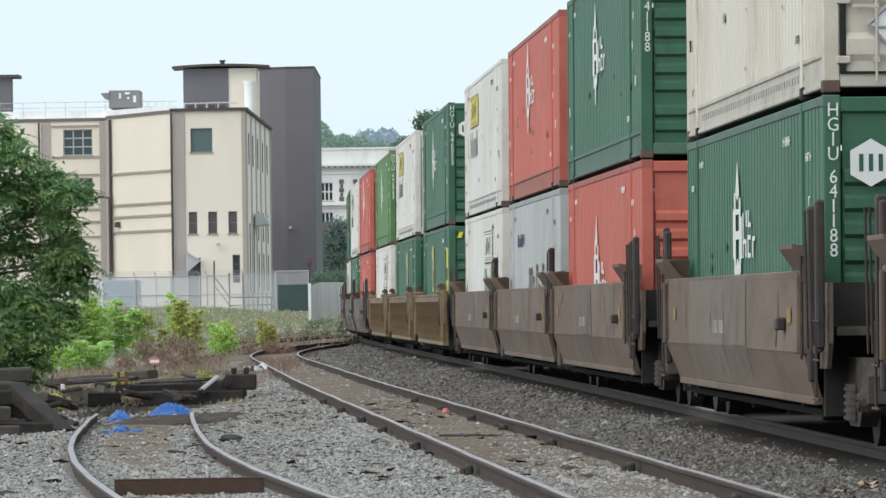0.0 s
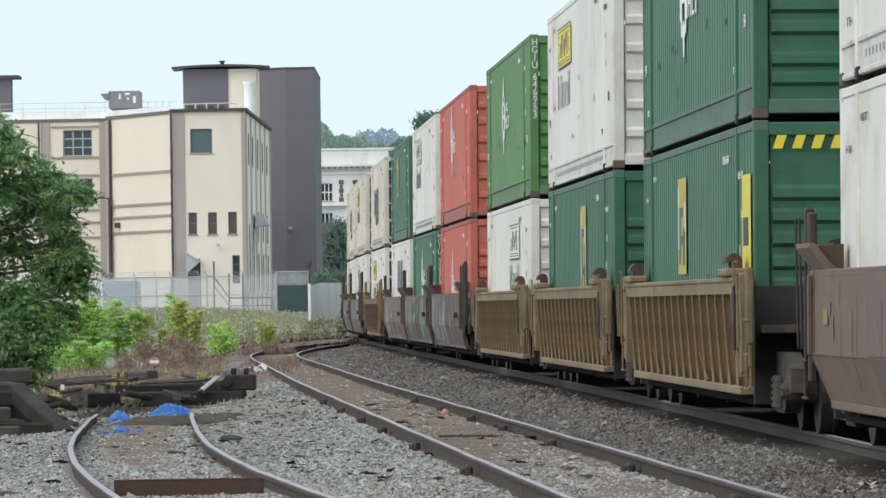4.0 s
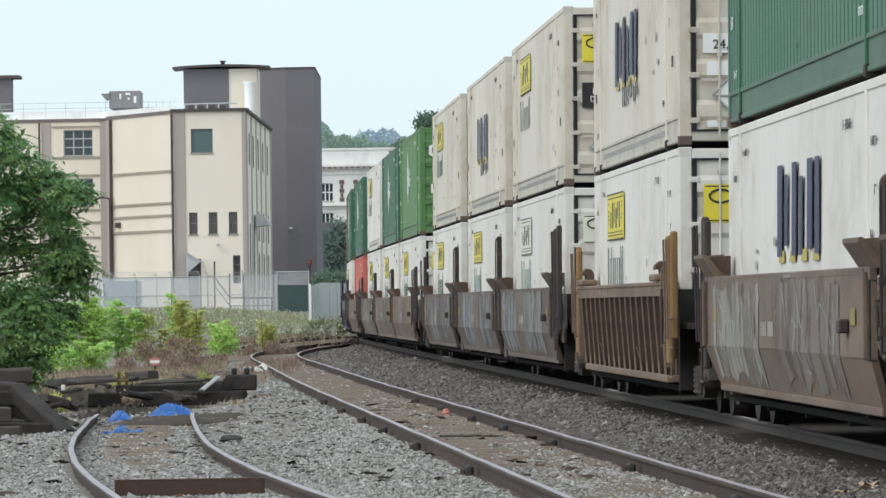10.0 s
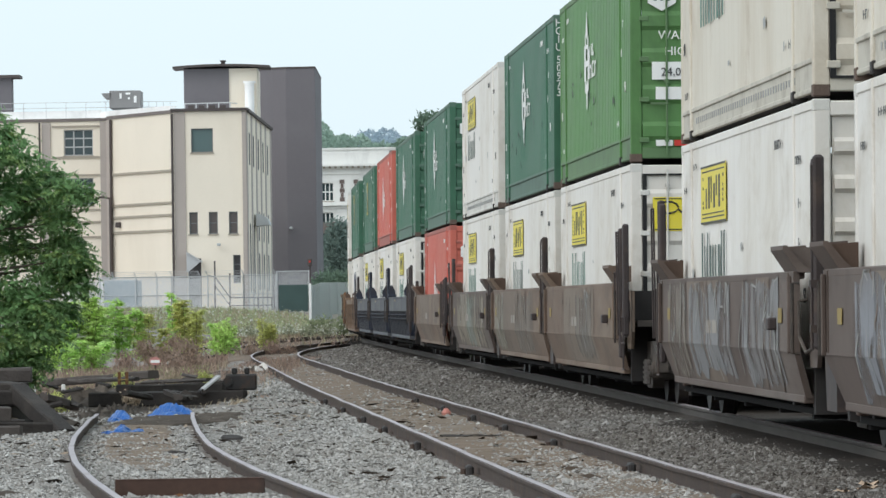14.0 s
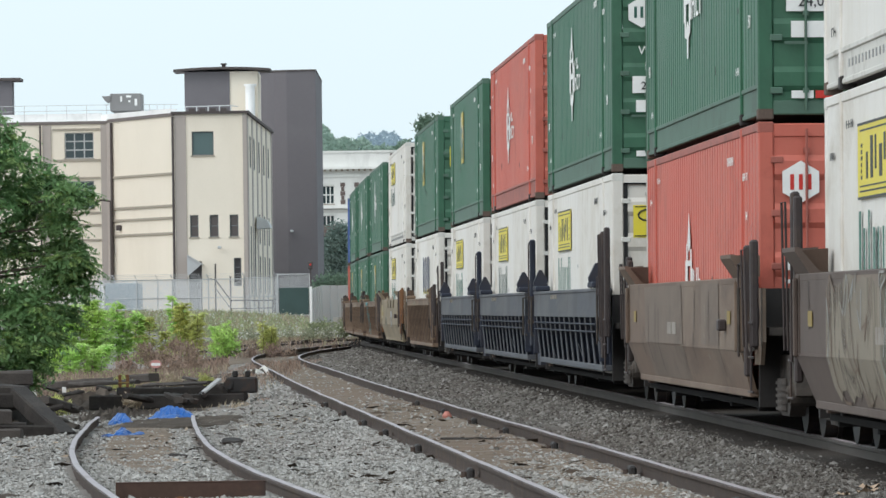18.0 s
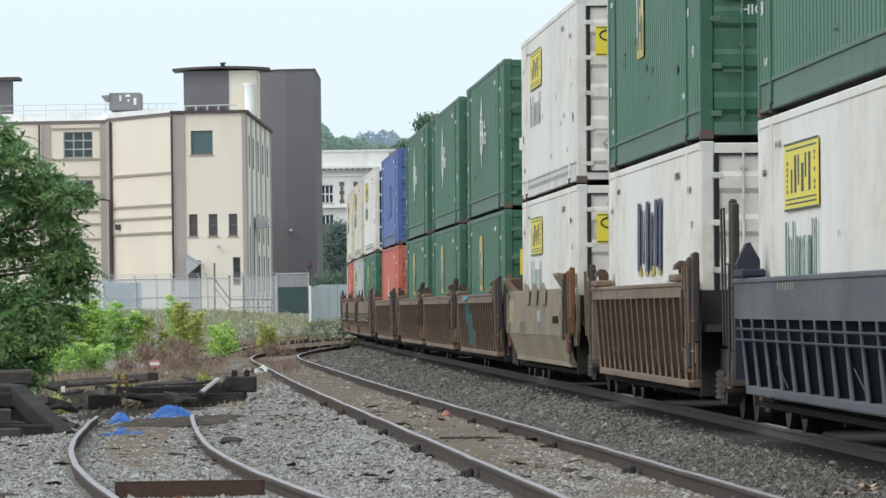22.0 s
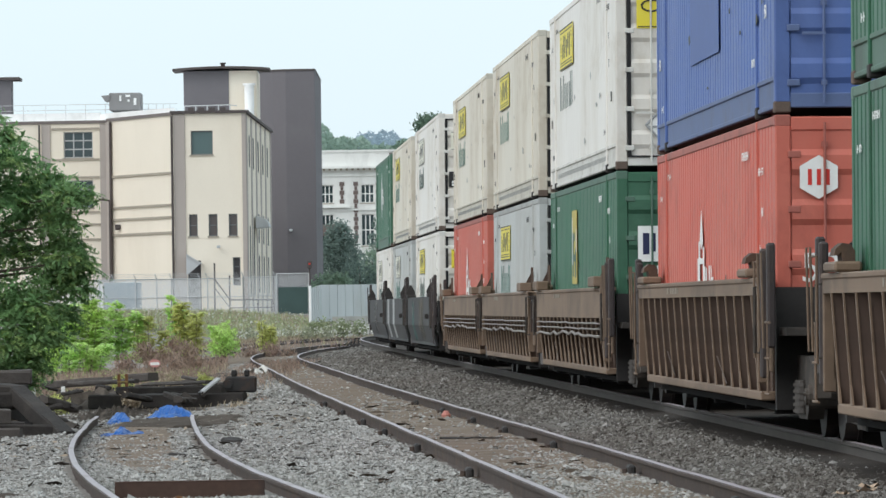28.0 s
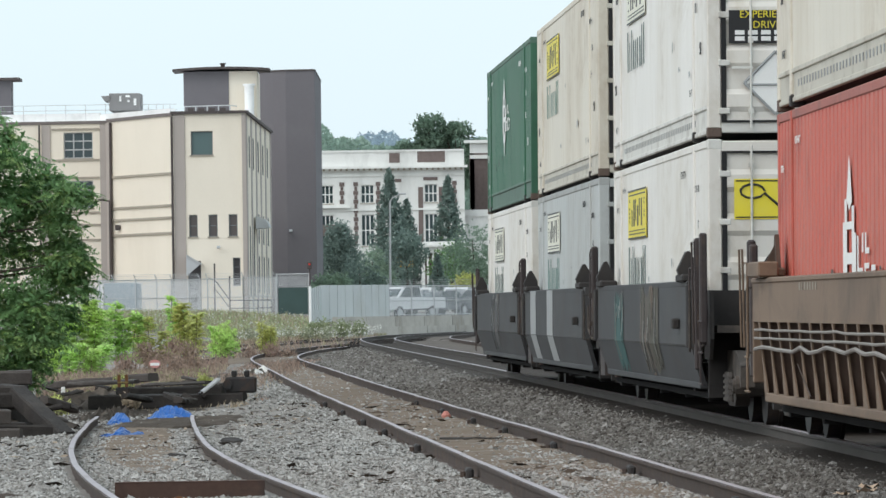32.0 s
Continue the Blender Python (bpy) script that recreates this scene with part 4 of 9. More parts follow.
def bogie(th, x):
    """A three-piece truck: two side frames, two wheel sets, spring nests."""
    m = Mesh()
    m.box(x - 0.22, x + 0.22, -1.0, 1.0, 0.42, 0.72)
    b = part("bogie", m, BOGIE, th, "dusty cast steel bogie")
    for sy in (-1, 1):
        m = Mesh()
        m.prism([(x - 1.15, 0.42), (x - 1.15, 0.66), (x - 0.55, 0.82), (x + 0.55, 0.82), (x + 1.15, 0.66), (x + 1.15, 0.42), (x + 0.75, 0.42), (x + 0.4, 0.2), (x - 0.4, 0.2), (x - 0.75, 0.42)], "y", sy * 0.96, sy * 1.12)
        part("side_frame", m, BOGIE, b)
        for dx in (-0.18, 0.0, 0.18):
            m = Mesh()
            for k in range(5):
                m.cyl((x + dx, sy * 1.14, 0.26 + k * 0.065), (x + dx, sy * 1.14, 0.29 + k * 0.065), 0.062, 8)
            m.cyl((x + dx, sy * 1.14, 0.25), (x + dx, sy * 1.14, 0.58), 0.045, 8)
            part("spring", m, SPRING, b)
        for dx in (-0.89, 0.89):
            m = Mesh()
            m.cyl((x + dx, sy * 0.70, 0.43), (x + dx, sy * 0.83, 0.43), 0.43, 24)
            m.cyl((x + dx, sy * 0.66, 0.43), (x + dx, sy * 0.70, 0.43), 0.46, 24)
            part("wheel", m, WHEEL, b)
            m = Mesh()
            m.cyl((x + dx, sy * 0.84, 0.43), (x + dx, sy * 1.16, 0.43), 0.12, 12)
            m.cyl((x + dx, sy * 1.16, 0.43), (x + dx, sy * 1.19, 0.43), 0.085, 12)
            for k in range(3):
                a = 2.1 * k + 0.5
                m.cyl((x + dx + 0.05 * math.cos(a), sy * 1.185, 0.43 + 0.05 * math.sin(a)), (x + dx + 0.05 * math.cos(a), sy * 1.205, 0.43 + 0.05 * math.sin(a)), 0.016, 6)
            if sy < 0:
                part("bearing_cap", m, BOGIE, b)
    for dx in (-0.89, 0.89):
        m = Mesh()
        m.cyl((x + dx, -0.7, 0.43), (x + dx, 0.7, 0.43), 0.09, 10)
        part("axle", m, GRIME, b)


PALEPAINT = car_paint("pale_repainted_steel", (0.20, 0.16, 0.127), (0.15, 0.108, 0.082), 0.7, 0.8)
DUNPAINT = car_paint("dun_repainted_steel", (0.165, 0.127, 0.10), (0.12, 0.087, 0.066), 0.7, 0.8)
RUNS = mat("dark_paint_runs", (0.065, 0.048, 0.04), rough=0.8, var=0.3, scale=3)
LETTERING = mat("worn_car_lettering", (0.31, 0.28, 0.245), rough=0.7, var=0.2, scale=3, stain=(0.17, 0.13, 0.11), stain_amt=0.8, stain_scale=4.0)


def repainted(th, seed, yo=-1.53, yb=-1.41, zt=1.57, zk=0.87, zb=0.45):
    """Paler repainted fields with slanting edges, runs and scrapes on a smooth side."""
    rg = random.Random(seed * 7 + 1)
    k0 = 0.006

    def skin(x, z, k):
        y = yo if z > zk else yo + (yb - yo) * (zk - z) / (zk - zb)
        return (x, y - k, z)

    def field(m, xa, xb, za, ze, lean, k):
        cuts = [ze] + ([zk] if za < zk < ze else []) + [za]
        for u, v in zip(cuts[:-1], cuts[1:]):
            m.add([skin(xa + lean * (ze - u), u, k), skin(xb + lean * (ze - u), u, k), skin(xb + lean * (ze - v), v, k), skin(xa + lean * (ze - v), v, k)], [(0, 1, 2, 3)])
    m = Mesh()
    xa = rg.uniform(-5.5, -2.5)
    field(m, xa, xa + rg.uniform(3.5, 7.5), zb + 0.02, zt, rg.uniform(-0.2, 0.7), k0)
    if rg.random() < 0.6:
        xa = rg.uniform(3.5, 5.0)
        field(m, xa, xa + rg.uniform(1.0, 2.4), zk + 0.03, zt, rg.uniform(-0.3, 0.3), k0)
    part("repainted_field", m, PALEPAINT if seed % 2 else DUNPAINT, th, "paler repainted field on the side")
    m = Mesh()
    for q in range(rg.randint(7, 13)):
        x, z = rg.uniform(-7.3, 7.3), rg.uniform(1.0, zt)
        field(m, x, x + rg.uniform(0.015, 0.06), max(zb + 0.03, z - rg.uniform(0.2, 0.8)), z, rg.uniform(-0.12, 0.12), k0 + 0.002)
    part("run_marking", m, RUNS, th, "dark runs and scrapes")
    m = Mesh()
    for q in range(rg.randint(4, 8)):
        x, z = rg.uniform(-7.0, 7.0), rg.uniform(0.6, zt)
        field(m, x, x + rg.uniform(0.05, 0.35), max(zb + 0.03, z - rg.uniform(0.04, 0.25)), z, rg.uniform(-1.5, 1.5), k0 + 0.003)
    part("scrape_marking", m, PALEPAINT if seed % 2 == 0 else DUNPAINT, th, "pale scrapes")
    m = Mesh()
    for x in (-1.5, -0.75):
        m.box(x, x + 0.62, yo - 0.012, yo - 0.009, 1.0, 1.14)
    part("number_board", m, LETTERING, th, "pale worn number panels")


def plate_side(th, sy, paint, style):
    """The smooth side of a well: an upright plate that folds in below."""
    x0, x1 = -8.55, 8.45
    m = Mesh()
    yo, yi = sy * 1.53, sy * 1.47
    zt, zk, zb = 1.60, 0.87, 0.43
    yb, ybi = sy * 1.41, sy * 1.345
    # outer and inner skins
    for o, lo, e in ((yo, yb, 0), (yi, ybi, 1)):
        m.add([(x0, o, zt), (x1, o, zt), (x1, o, zk), (x0, o, zk), (x1 - 0.12, lo, zb), (x0 + 0.75, lo, zb)], [(0, 1, 2, 3), (3, 2, 4, 5)])
    m.f += [(0, 1, 7, 6), (1, 2, 8, 7), (2, 4, 10, 8), (4, 5, 11, 10), (5, 3, 9, 11), (3, 0, 6, 9)]
    p = part("side_plate", m, paint, th)
    m = Mesh()
    m.cbox(x0 + 0.02, x1 - 0.02, yo + sy * 0.002, yi - sy * 0.05, zt - 0.06, zt + 0.012, 0.01)
    part("top_lip", m, paint, p)
    m = Mesh()
    m.cbox(x0 + 0.8, x1 - 0.15, yb + sy * 0.012, ybi - sy * 0.2, zb - 0.05, zb + 0.03, 0.01)
    part("bottom_chord", m, paint, p)
    # joints of the plates
    m = Mesh()
    for x in (-8.1, 8.0):
        m.box(x - 0.012, x + 0.012, yo, yo + sy * 0.012, zk, zt)
    m.box(x0 + 0.1, x1 - 0.1, yo, yo + sy * 0.006, zk - 0.01, zk + 0.012)
    part("weld_seam", m, GRIME if style == "dark" else paint, p)
    if style == "scallop":
        for x in (-1.9, 0.5, 3.0):
            m = Mesh()
            m.prism([(x - 0.9, 1.60), (x - 0.1, 1.72), (x + 0.1, 1.72), (x + 0.9, 1.60), (x + 0.65, 1.36), (x - 0.65, 1.36)], "y", yo + sy * 0.012, yo + sy * 0.03)
            part("scallop_plate", m, paint, p)
        if sy < 0:
            m = Mesh()
            m.box(0.9, 1.9, yo - 0.011, yo - 0.007, 1.08, 1.26)
            for q in (0.95, 1.4, 1.95):
                m.box(q, q + 0.1, yo - 0.011, yo - 0.007, 0.78, 1.2)
            part("sprayed_marking", m, INK["grey"], p, "pale sprayed square with drips")
            m = Mesh()
            m.box(-8.3, -6.3, yo - 0.010, yo - 0.007, 1.05, 1.45)
            part("paint_patch", m, mat("fresh_tan_patch", (0.33, 0.275, 0.17), rough=0.7, var=0.2, scale=2), p, "lighter tan patch")
            m = Mesh()
            for u0, u1, c, d in ((-4.6, -3.0, 1.05, 1.08), (-4.6, -3.0, 0.84, 0.87), (-4.6, -4.4, 0.84, 1.08), (-3.85, -3.7, 0.84, 1.08), (-3.1, -2.95, 0.84, 1.08)):
                m.box(u0, u1, yo - 0.011, yo - 0.007, c, d)
            part("faded_marking", m, mat("grey_green_patch", (0.19, 0.19, 0.15), rough=0.7, var=0.2, scale=2), p)
    if style == "stripes":
        for x in (-6.3, -1.4):
            m = Mesh()
            m.box(x, x + 1.6, yo + sy * 0.003, yo + sy * 0.008, zk, zt)
            m.add([(x, yo + sy * 0.006, zk), (x + 1.6, yo + sy * 0.006, zk), (x + 1.6, yb + sy * 0.012, zb + 0.03), (x, yb + sy * 0.012, zb + 0.03)], [(0, 1, 2, 3)])
            part("pale_stripe", m, INK["grey"], p)
    # stiffeners at the ends, a lamp bracket and yellow patches
    if sy > 0:
        return
    for x in (-8.32, 8.22):
        m = Mesh()
        m.cbox(x - 0.045, x + 0.045, yo + sy * 0.045, yo, zk - 0.02, zt - 0.03, 0.01)
        part("stiffener", m, paint, p)
    for sx in (-1, 1):
        m = Mesh()
        m.prism([(sx * 8.46, 1.5), (sx * 9.3, 1.5), (sx * 9.3, 0.95), (sx * 9.1, 0.72), (sx * 8.46, 0.72)], "y", sy * 1.38, sy * 1.34)
        e = part("end_side", m, GRIME if style in ("dark", "stripes") else paint, th)
        m = Mesh()
        m.cyl((sx * 8.86, sy * 1.395, 1.22), (sx * 8.86, sy * 1.382, 1.22), 0.15, 14)
        part("opening", m, GASKET, e, "dark round opening")
        m = Mesh()
        m.tube([(sx * 8.62, sy * 1.42, 1.35), (sx * 8.62, sy * 1.50, 1.33), (sx * 8.7, sy * 1.5, 1.0), (sx * 9.0, sy * 1.47, 0.86), (sx * 9.3, sy * 1.44, 0.9)], 0.017, 6)
        part("air_hose", m, BOGIE, e)
    m = Mesh()
    m.cbox(6.55, 6.8, yo + sy * 0.09, yo, 1.06, 1.18, 0.015)
    part("bracket", m, GRIME if style in ("dark", "stripes") else POST, p)
    if style in ("brown", "tagged", "scallop"):
        for x in (-7.2, 7.0):
            m = Mesh()
            m.box(x, x + 0.38, yo + sy * 0.014, yo + sy * 0.01, 1.13, 1.27)
            part("reflector_patch", m, YELLOWPATCH, p)


def plate_guides(th, paint):
    """Flared guides over the corners of the well."""
    for sy in (-1, 1):
        for sx in (-1, 1):
            m = Mesh()
            c = sx * 8.0
            m.prism([(sy * 1.36, 1.60), (sy * 1.50, 1.60), (sy * 1.64, 1.81), (sy * 1.64, 1.85), (sy * 1.60, 1.85), (sy * 1.44, 1.66)], "x", c - 0.65, c + 0.6)
            m.prism([(sy * 1.37, 1.61), (sy * 1.49, 1.61), (sy * 1.60, 1.84), (sy * 1.34, 1.86)], "x", c - 0.3, c - 0.25)
            g = part("corner_guide", m, paint, th)
            m = Mesh()
            m.prism([(sy * 1.33, 1.62), (sy * 1.46, 1.62), (sy * 1.57, 1.82), (sy * 1.33, 1.84)], "x", c + 0.40, c + 0.55)
            part("guide_block", m, HOOK if sx < 0 else paint, g)


def ribbed_side(th, sy, paint, chord, style):
    """A well side of a deep top chord, upright fins and a recessed sheet."""
    zc = {"deep": 1.16, "navy": 1.18}.get(style, 1.42)
    zt = 1.58
    zl = 0.50 if style == "navy" else 0.46
    x0, x1 = -8.5, 8.5
    m = Mesh()
    m.prism([(x0, zt), (x1, zt), (x1, zc), (x0, zc)], "y", sy * 1.52, sy * 1.36)
    c = part("top_chord", m, chord, th)
    m = Mesh()
    m.cbox(x0, x1, sy * 1.535, sy * 1.34, zt - 0.04, zt + 0.015, 0.012)
    part("chord_lip", m, chord, c)
    m = Mesh()
    m.add([(x0 + 0.15, sy * 1.37, zc), (x1 - 0.15, sy * 1.37, zc), (x1 - 0.3, sy * 1.345, zl - 0.07), (x0 + 0.9, sy * 1.345, zl - 0.07),
           (x0 + 0.15, sy * 1.34, zc), (x1 - 0.15, sy * 1.34, zc), (x1 - 0.3, sy * 1.315, zl - 0.07), (x0 + 0.9, sy * 1.315, zl - 0.07)],
          [(0, 1, 2, 3), (7, 6, 5, 4), (0, 4, 5, 1), (1, 5, 6, 2), (2, 6, 7, 3), (3, 7, 4, 0)])
    part("side_sheet", m, paint, th)
    m = Mesh()
    m.cbox(x0 + 0.8, x1 - 0.25, sy * 1.47, sy * 1.30, zl - 0.09, zl, 0.012)
    part("bottom_chord", m, chord, th)
    # fins: a dark web and a lighter outer flange that widens to its foot
    n = 16 if style != "navy" else 13
    foot = {"navy": ((0.05, zc), (0.14, zl)), "deep": ((0.055, zc), (0.06, zl + 0.25), (0.18, zl))}.get(style, ((0.034, zc), (0.034, zl + 0.18), (0.10, zl)))
    slope = lambda z, k: sy * (1.45 + 0.07 * (z - zl) / (zc - zl) + k)
    f = Mesh()
    t = 0.02
    f.add([(-t, sy * 1.52, zc), (t, sy * 1.52, zc), (t, sy * 1.33, zc), (-t, sy * 1.33, zc), (-t, sy * 1.45, zl), (t, sy * 1.45, zl), (t, sy * 1.32, zl), (-t, sy * 1.32, zl)],
          [(0, 1, 5, 4), (1, 2, 6, 5), (2, 3, 7, 6), (3, 0, 4, 7), (0, 3, 2, 1), (4, 5, 6, 7)])
    web = f.data("rib")
    f = Mesh()
    ring = [(w, z) for w, z in foot] + [(-w, z) for w, z in reversed(foot)]
    k = len(ring)
    f.add([(x, slope(z, 0.016), z) for x, z in ring] + [(x, slope(z, 0.0), z) for x, z in ring],
          [tuple(range(k)), tuple(range(2 * k - 1, k - 1, -1))] + [(i, (i + 1) % k, k + (i + 1) % k, k + i) for i in range(k)])
    edge = f.data("flange")
    for i in range(n):
        x = x0 + 0.9 + (x1 - x0 - 1.5) * i / (n - 1)
        r = part("rib", web, paint, th, at=pose(x, 0, 0))
        if sy < 0:
            part("flange", edge, chord, r)
    if sy < 0:
        for q in (-4.0, 3.2):
            m = Mesh()
            m.add([(q, slope(0.78, 0.02), 0.78), (q + 0.12, slope(0.78, 0.02), 0.78), (q + 1.1, slope(zl + 0.03, 0.02), zl + 0.03), (q + 0.95, slope(zl + 0.03, 0.02), zl + 0.03)], [(0, 1, 2, 3)])
            part("brace", m, paint if style != "navy" else chord, th)
        for sx in (-1, 1):
            m = Mesh()
            m.cbox(sx * 8.42, sx * 8.95, sy * 1.44, sy * 1.40, 0.66, 1.42, 0.01)
            m.cbox(sx * 8.42, sx * 8.50, sy * 1.52, sy * 1.40, 0.55, 1.6, 0.01)
            part("end_plate", m, chord if style != "navy" else paint, th)
    if style in ("deep", "navy"):
        for z, wob in ((zc - 0.08, 0.012), (zc - 0.16, 0.012), (zc - 0.26, 0.035)) if style == "deep" else ((zc - 0.1, 0.0), (zc - 0.21, 0.0)):
            m = Mesh()
            rg = random.Random(int(z * 100))
            pts = [(x0 + 0.5 + i * 0.8, sy * 1.54, z + wob * (rg.uniform(-0.4, 0.4) + (1.0 if rg.random() < 0.12 else 0))) for i in range(21)]
            m.tube(pts, 0.02 if wob > 0.02 else 0.013, 6)
            part("air_pipe", m, PIPE if style == "deep" else paint, th)
    m = Mesh()
    bars(m, -3.5, -1.7, zt - 0.12, zt - 0.05, 7, sy * 1.522 if sy < 0 else sy * 1.526, 0.6)
    part("number_marking", m, mat("worn_chord_lettering", (0.30, 0.27, 0.22), rough=0.7, var=0.2, scale=3, stain=(0.15, 0.11, 0.085), stain_amt=0.8, stain_scale=4.0), th)


def claw_guides(th, paint, style):
    for sy in (-1, 1):
        for sx in (-1, 1):
            c = sx * 7.3
            m = Mesh()
            m.cbox(c - 0.5, c + 0.5, sy * 1.58, sy * 1.34, 1.6, 1.69, 0.02)
            g = part("guide_block", m, paint, th)
            m = Mesh()
            if style == "deep":
                m.prism([(c - 0.25, 1.69), (c + 0.25, 1.69), (c + 0.04, 2.02), (c - 0.04, 2.02)], "y", sy * 1.36, sy * 1.40)
                m.prism([(sy * 1.40, 1.69), (sy * 1.52, 1.69), (sy * 1.40, 1.92)], "x", c - 0.02, c + 0.02)
                bl = Mesh()
                bl.cbox(c - 0.62, c + 0.62, sy * 1.62, sy * 1.42, 1.60, 1.75, 0.015)
                part("guide_beam", bl, paint, g)
            elif style == "navy":
                m.prism([(sy * 1.36, 1.62), (sy * 1.56, 1.62), (sy * 1.60, 1.74), (sy * 1.50, 1.95), (sy * 1.46, 1.96), (sy * 1.36, 1.78)], "x", c - 0.12, c + 0.12)
            else:
                pts = [(sy * 1.37, 1.69), (sy * 1.37, 1.78), (sy * 1.41, 1.84), (sy * 1.48, 1.85), (sy * 1.54, 1.80), (sy * 1.555, 1.74), (sy * 1.51, 1.75), (sy * 1.49, 1.77), (sy * 1.48, 1.69)]
                m.prism(pts, "x", c - 0.2, c + 0.2)
            part("guide_claw", m, paint if style in ("navy",) else HOOK, g)


PALESTROKE = mat("pale_spray_stroke", (0.30, 0.30, 0.285), rough=0.7, var=0.2, scale=2, stain=(0.17, 0.14, 0.12), stain_amt=0.7, stain_scale=1.5, wide=(0.3, 1, 1))


def spray_mat(col):
    """Spray paint that has worn off in blotches."""
    name = "worn_spray_paint_%02d%02d%02d" % tuple(int(c * 100) for c in col)
    if name in MATS:
        return MATS[name]
    m = mat(name, col, rough=0.7, var=0.2, scale=1.0, stain=(0.15, 0.12, 0.105), stain_amt=0.6, stain_scale=0.9, streak=True, wide=(0.3, 1.0, 0.5))
    n, l = m.node_tree.nodes, m.node_tree.links
    tc = n.new("ShaderNodeTexCoord")
    mp = n.new("ShaderNodeMapping")
    mp.inputs["Scale"].default_value = (0.9, 1.0, 0.42)
    mp.inputs["Location"].default_value = (col[0] * 40, 0, col[2] * 30)
    ns = n.new("ShaderNodeTexNoise")
    ns.inputs["Scale"].default_value = 1.4
    ns.inputs["Detail"].default_value = 7
    ns.inputs["Roughness"].default_value = 0.62
    ns.inputs["Distortion"].default_value = 0.9
    mr = n.new("ShaderNodeMapRange")
    mr.inputs[1].default_value, mr.inputs[2].default_value = 0.36, 0.52
    mr.inputs[3].default_value, mr.inputs[4].default_value = 0.1, 0.9
    l.new(tc.outputs["Object"], mp.inputs[0])
    l.new(mp.outputs[0], ns.inputs["Vector"])
    l.new(ns.outputs[0], mr.inputs[0])
    l.new(mr.outputs[0], n["Principled BSDF"].inputs["Alpha"])
    return m


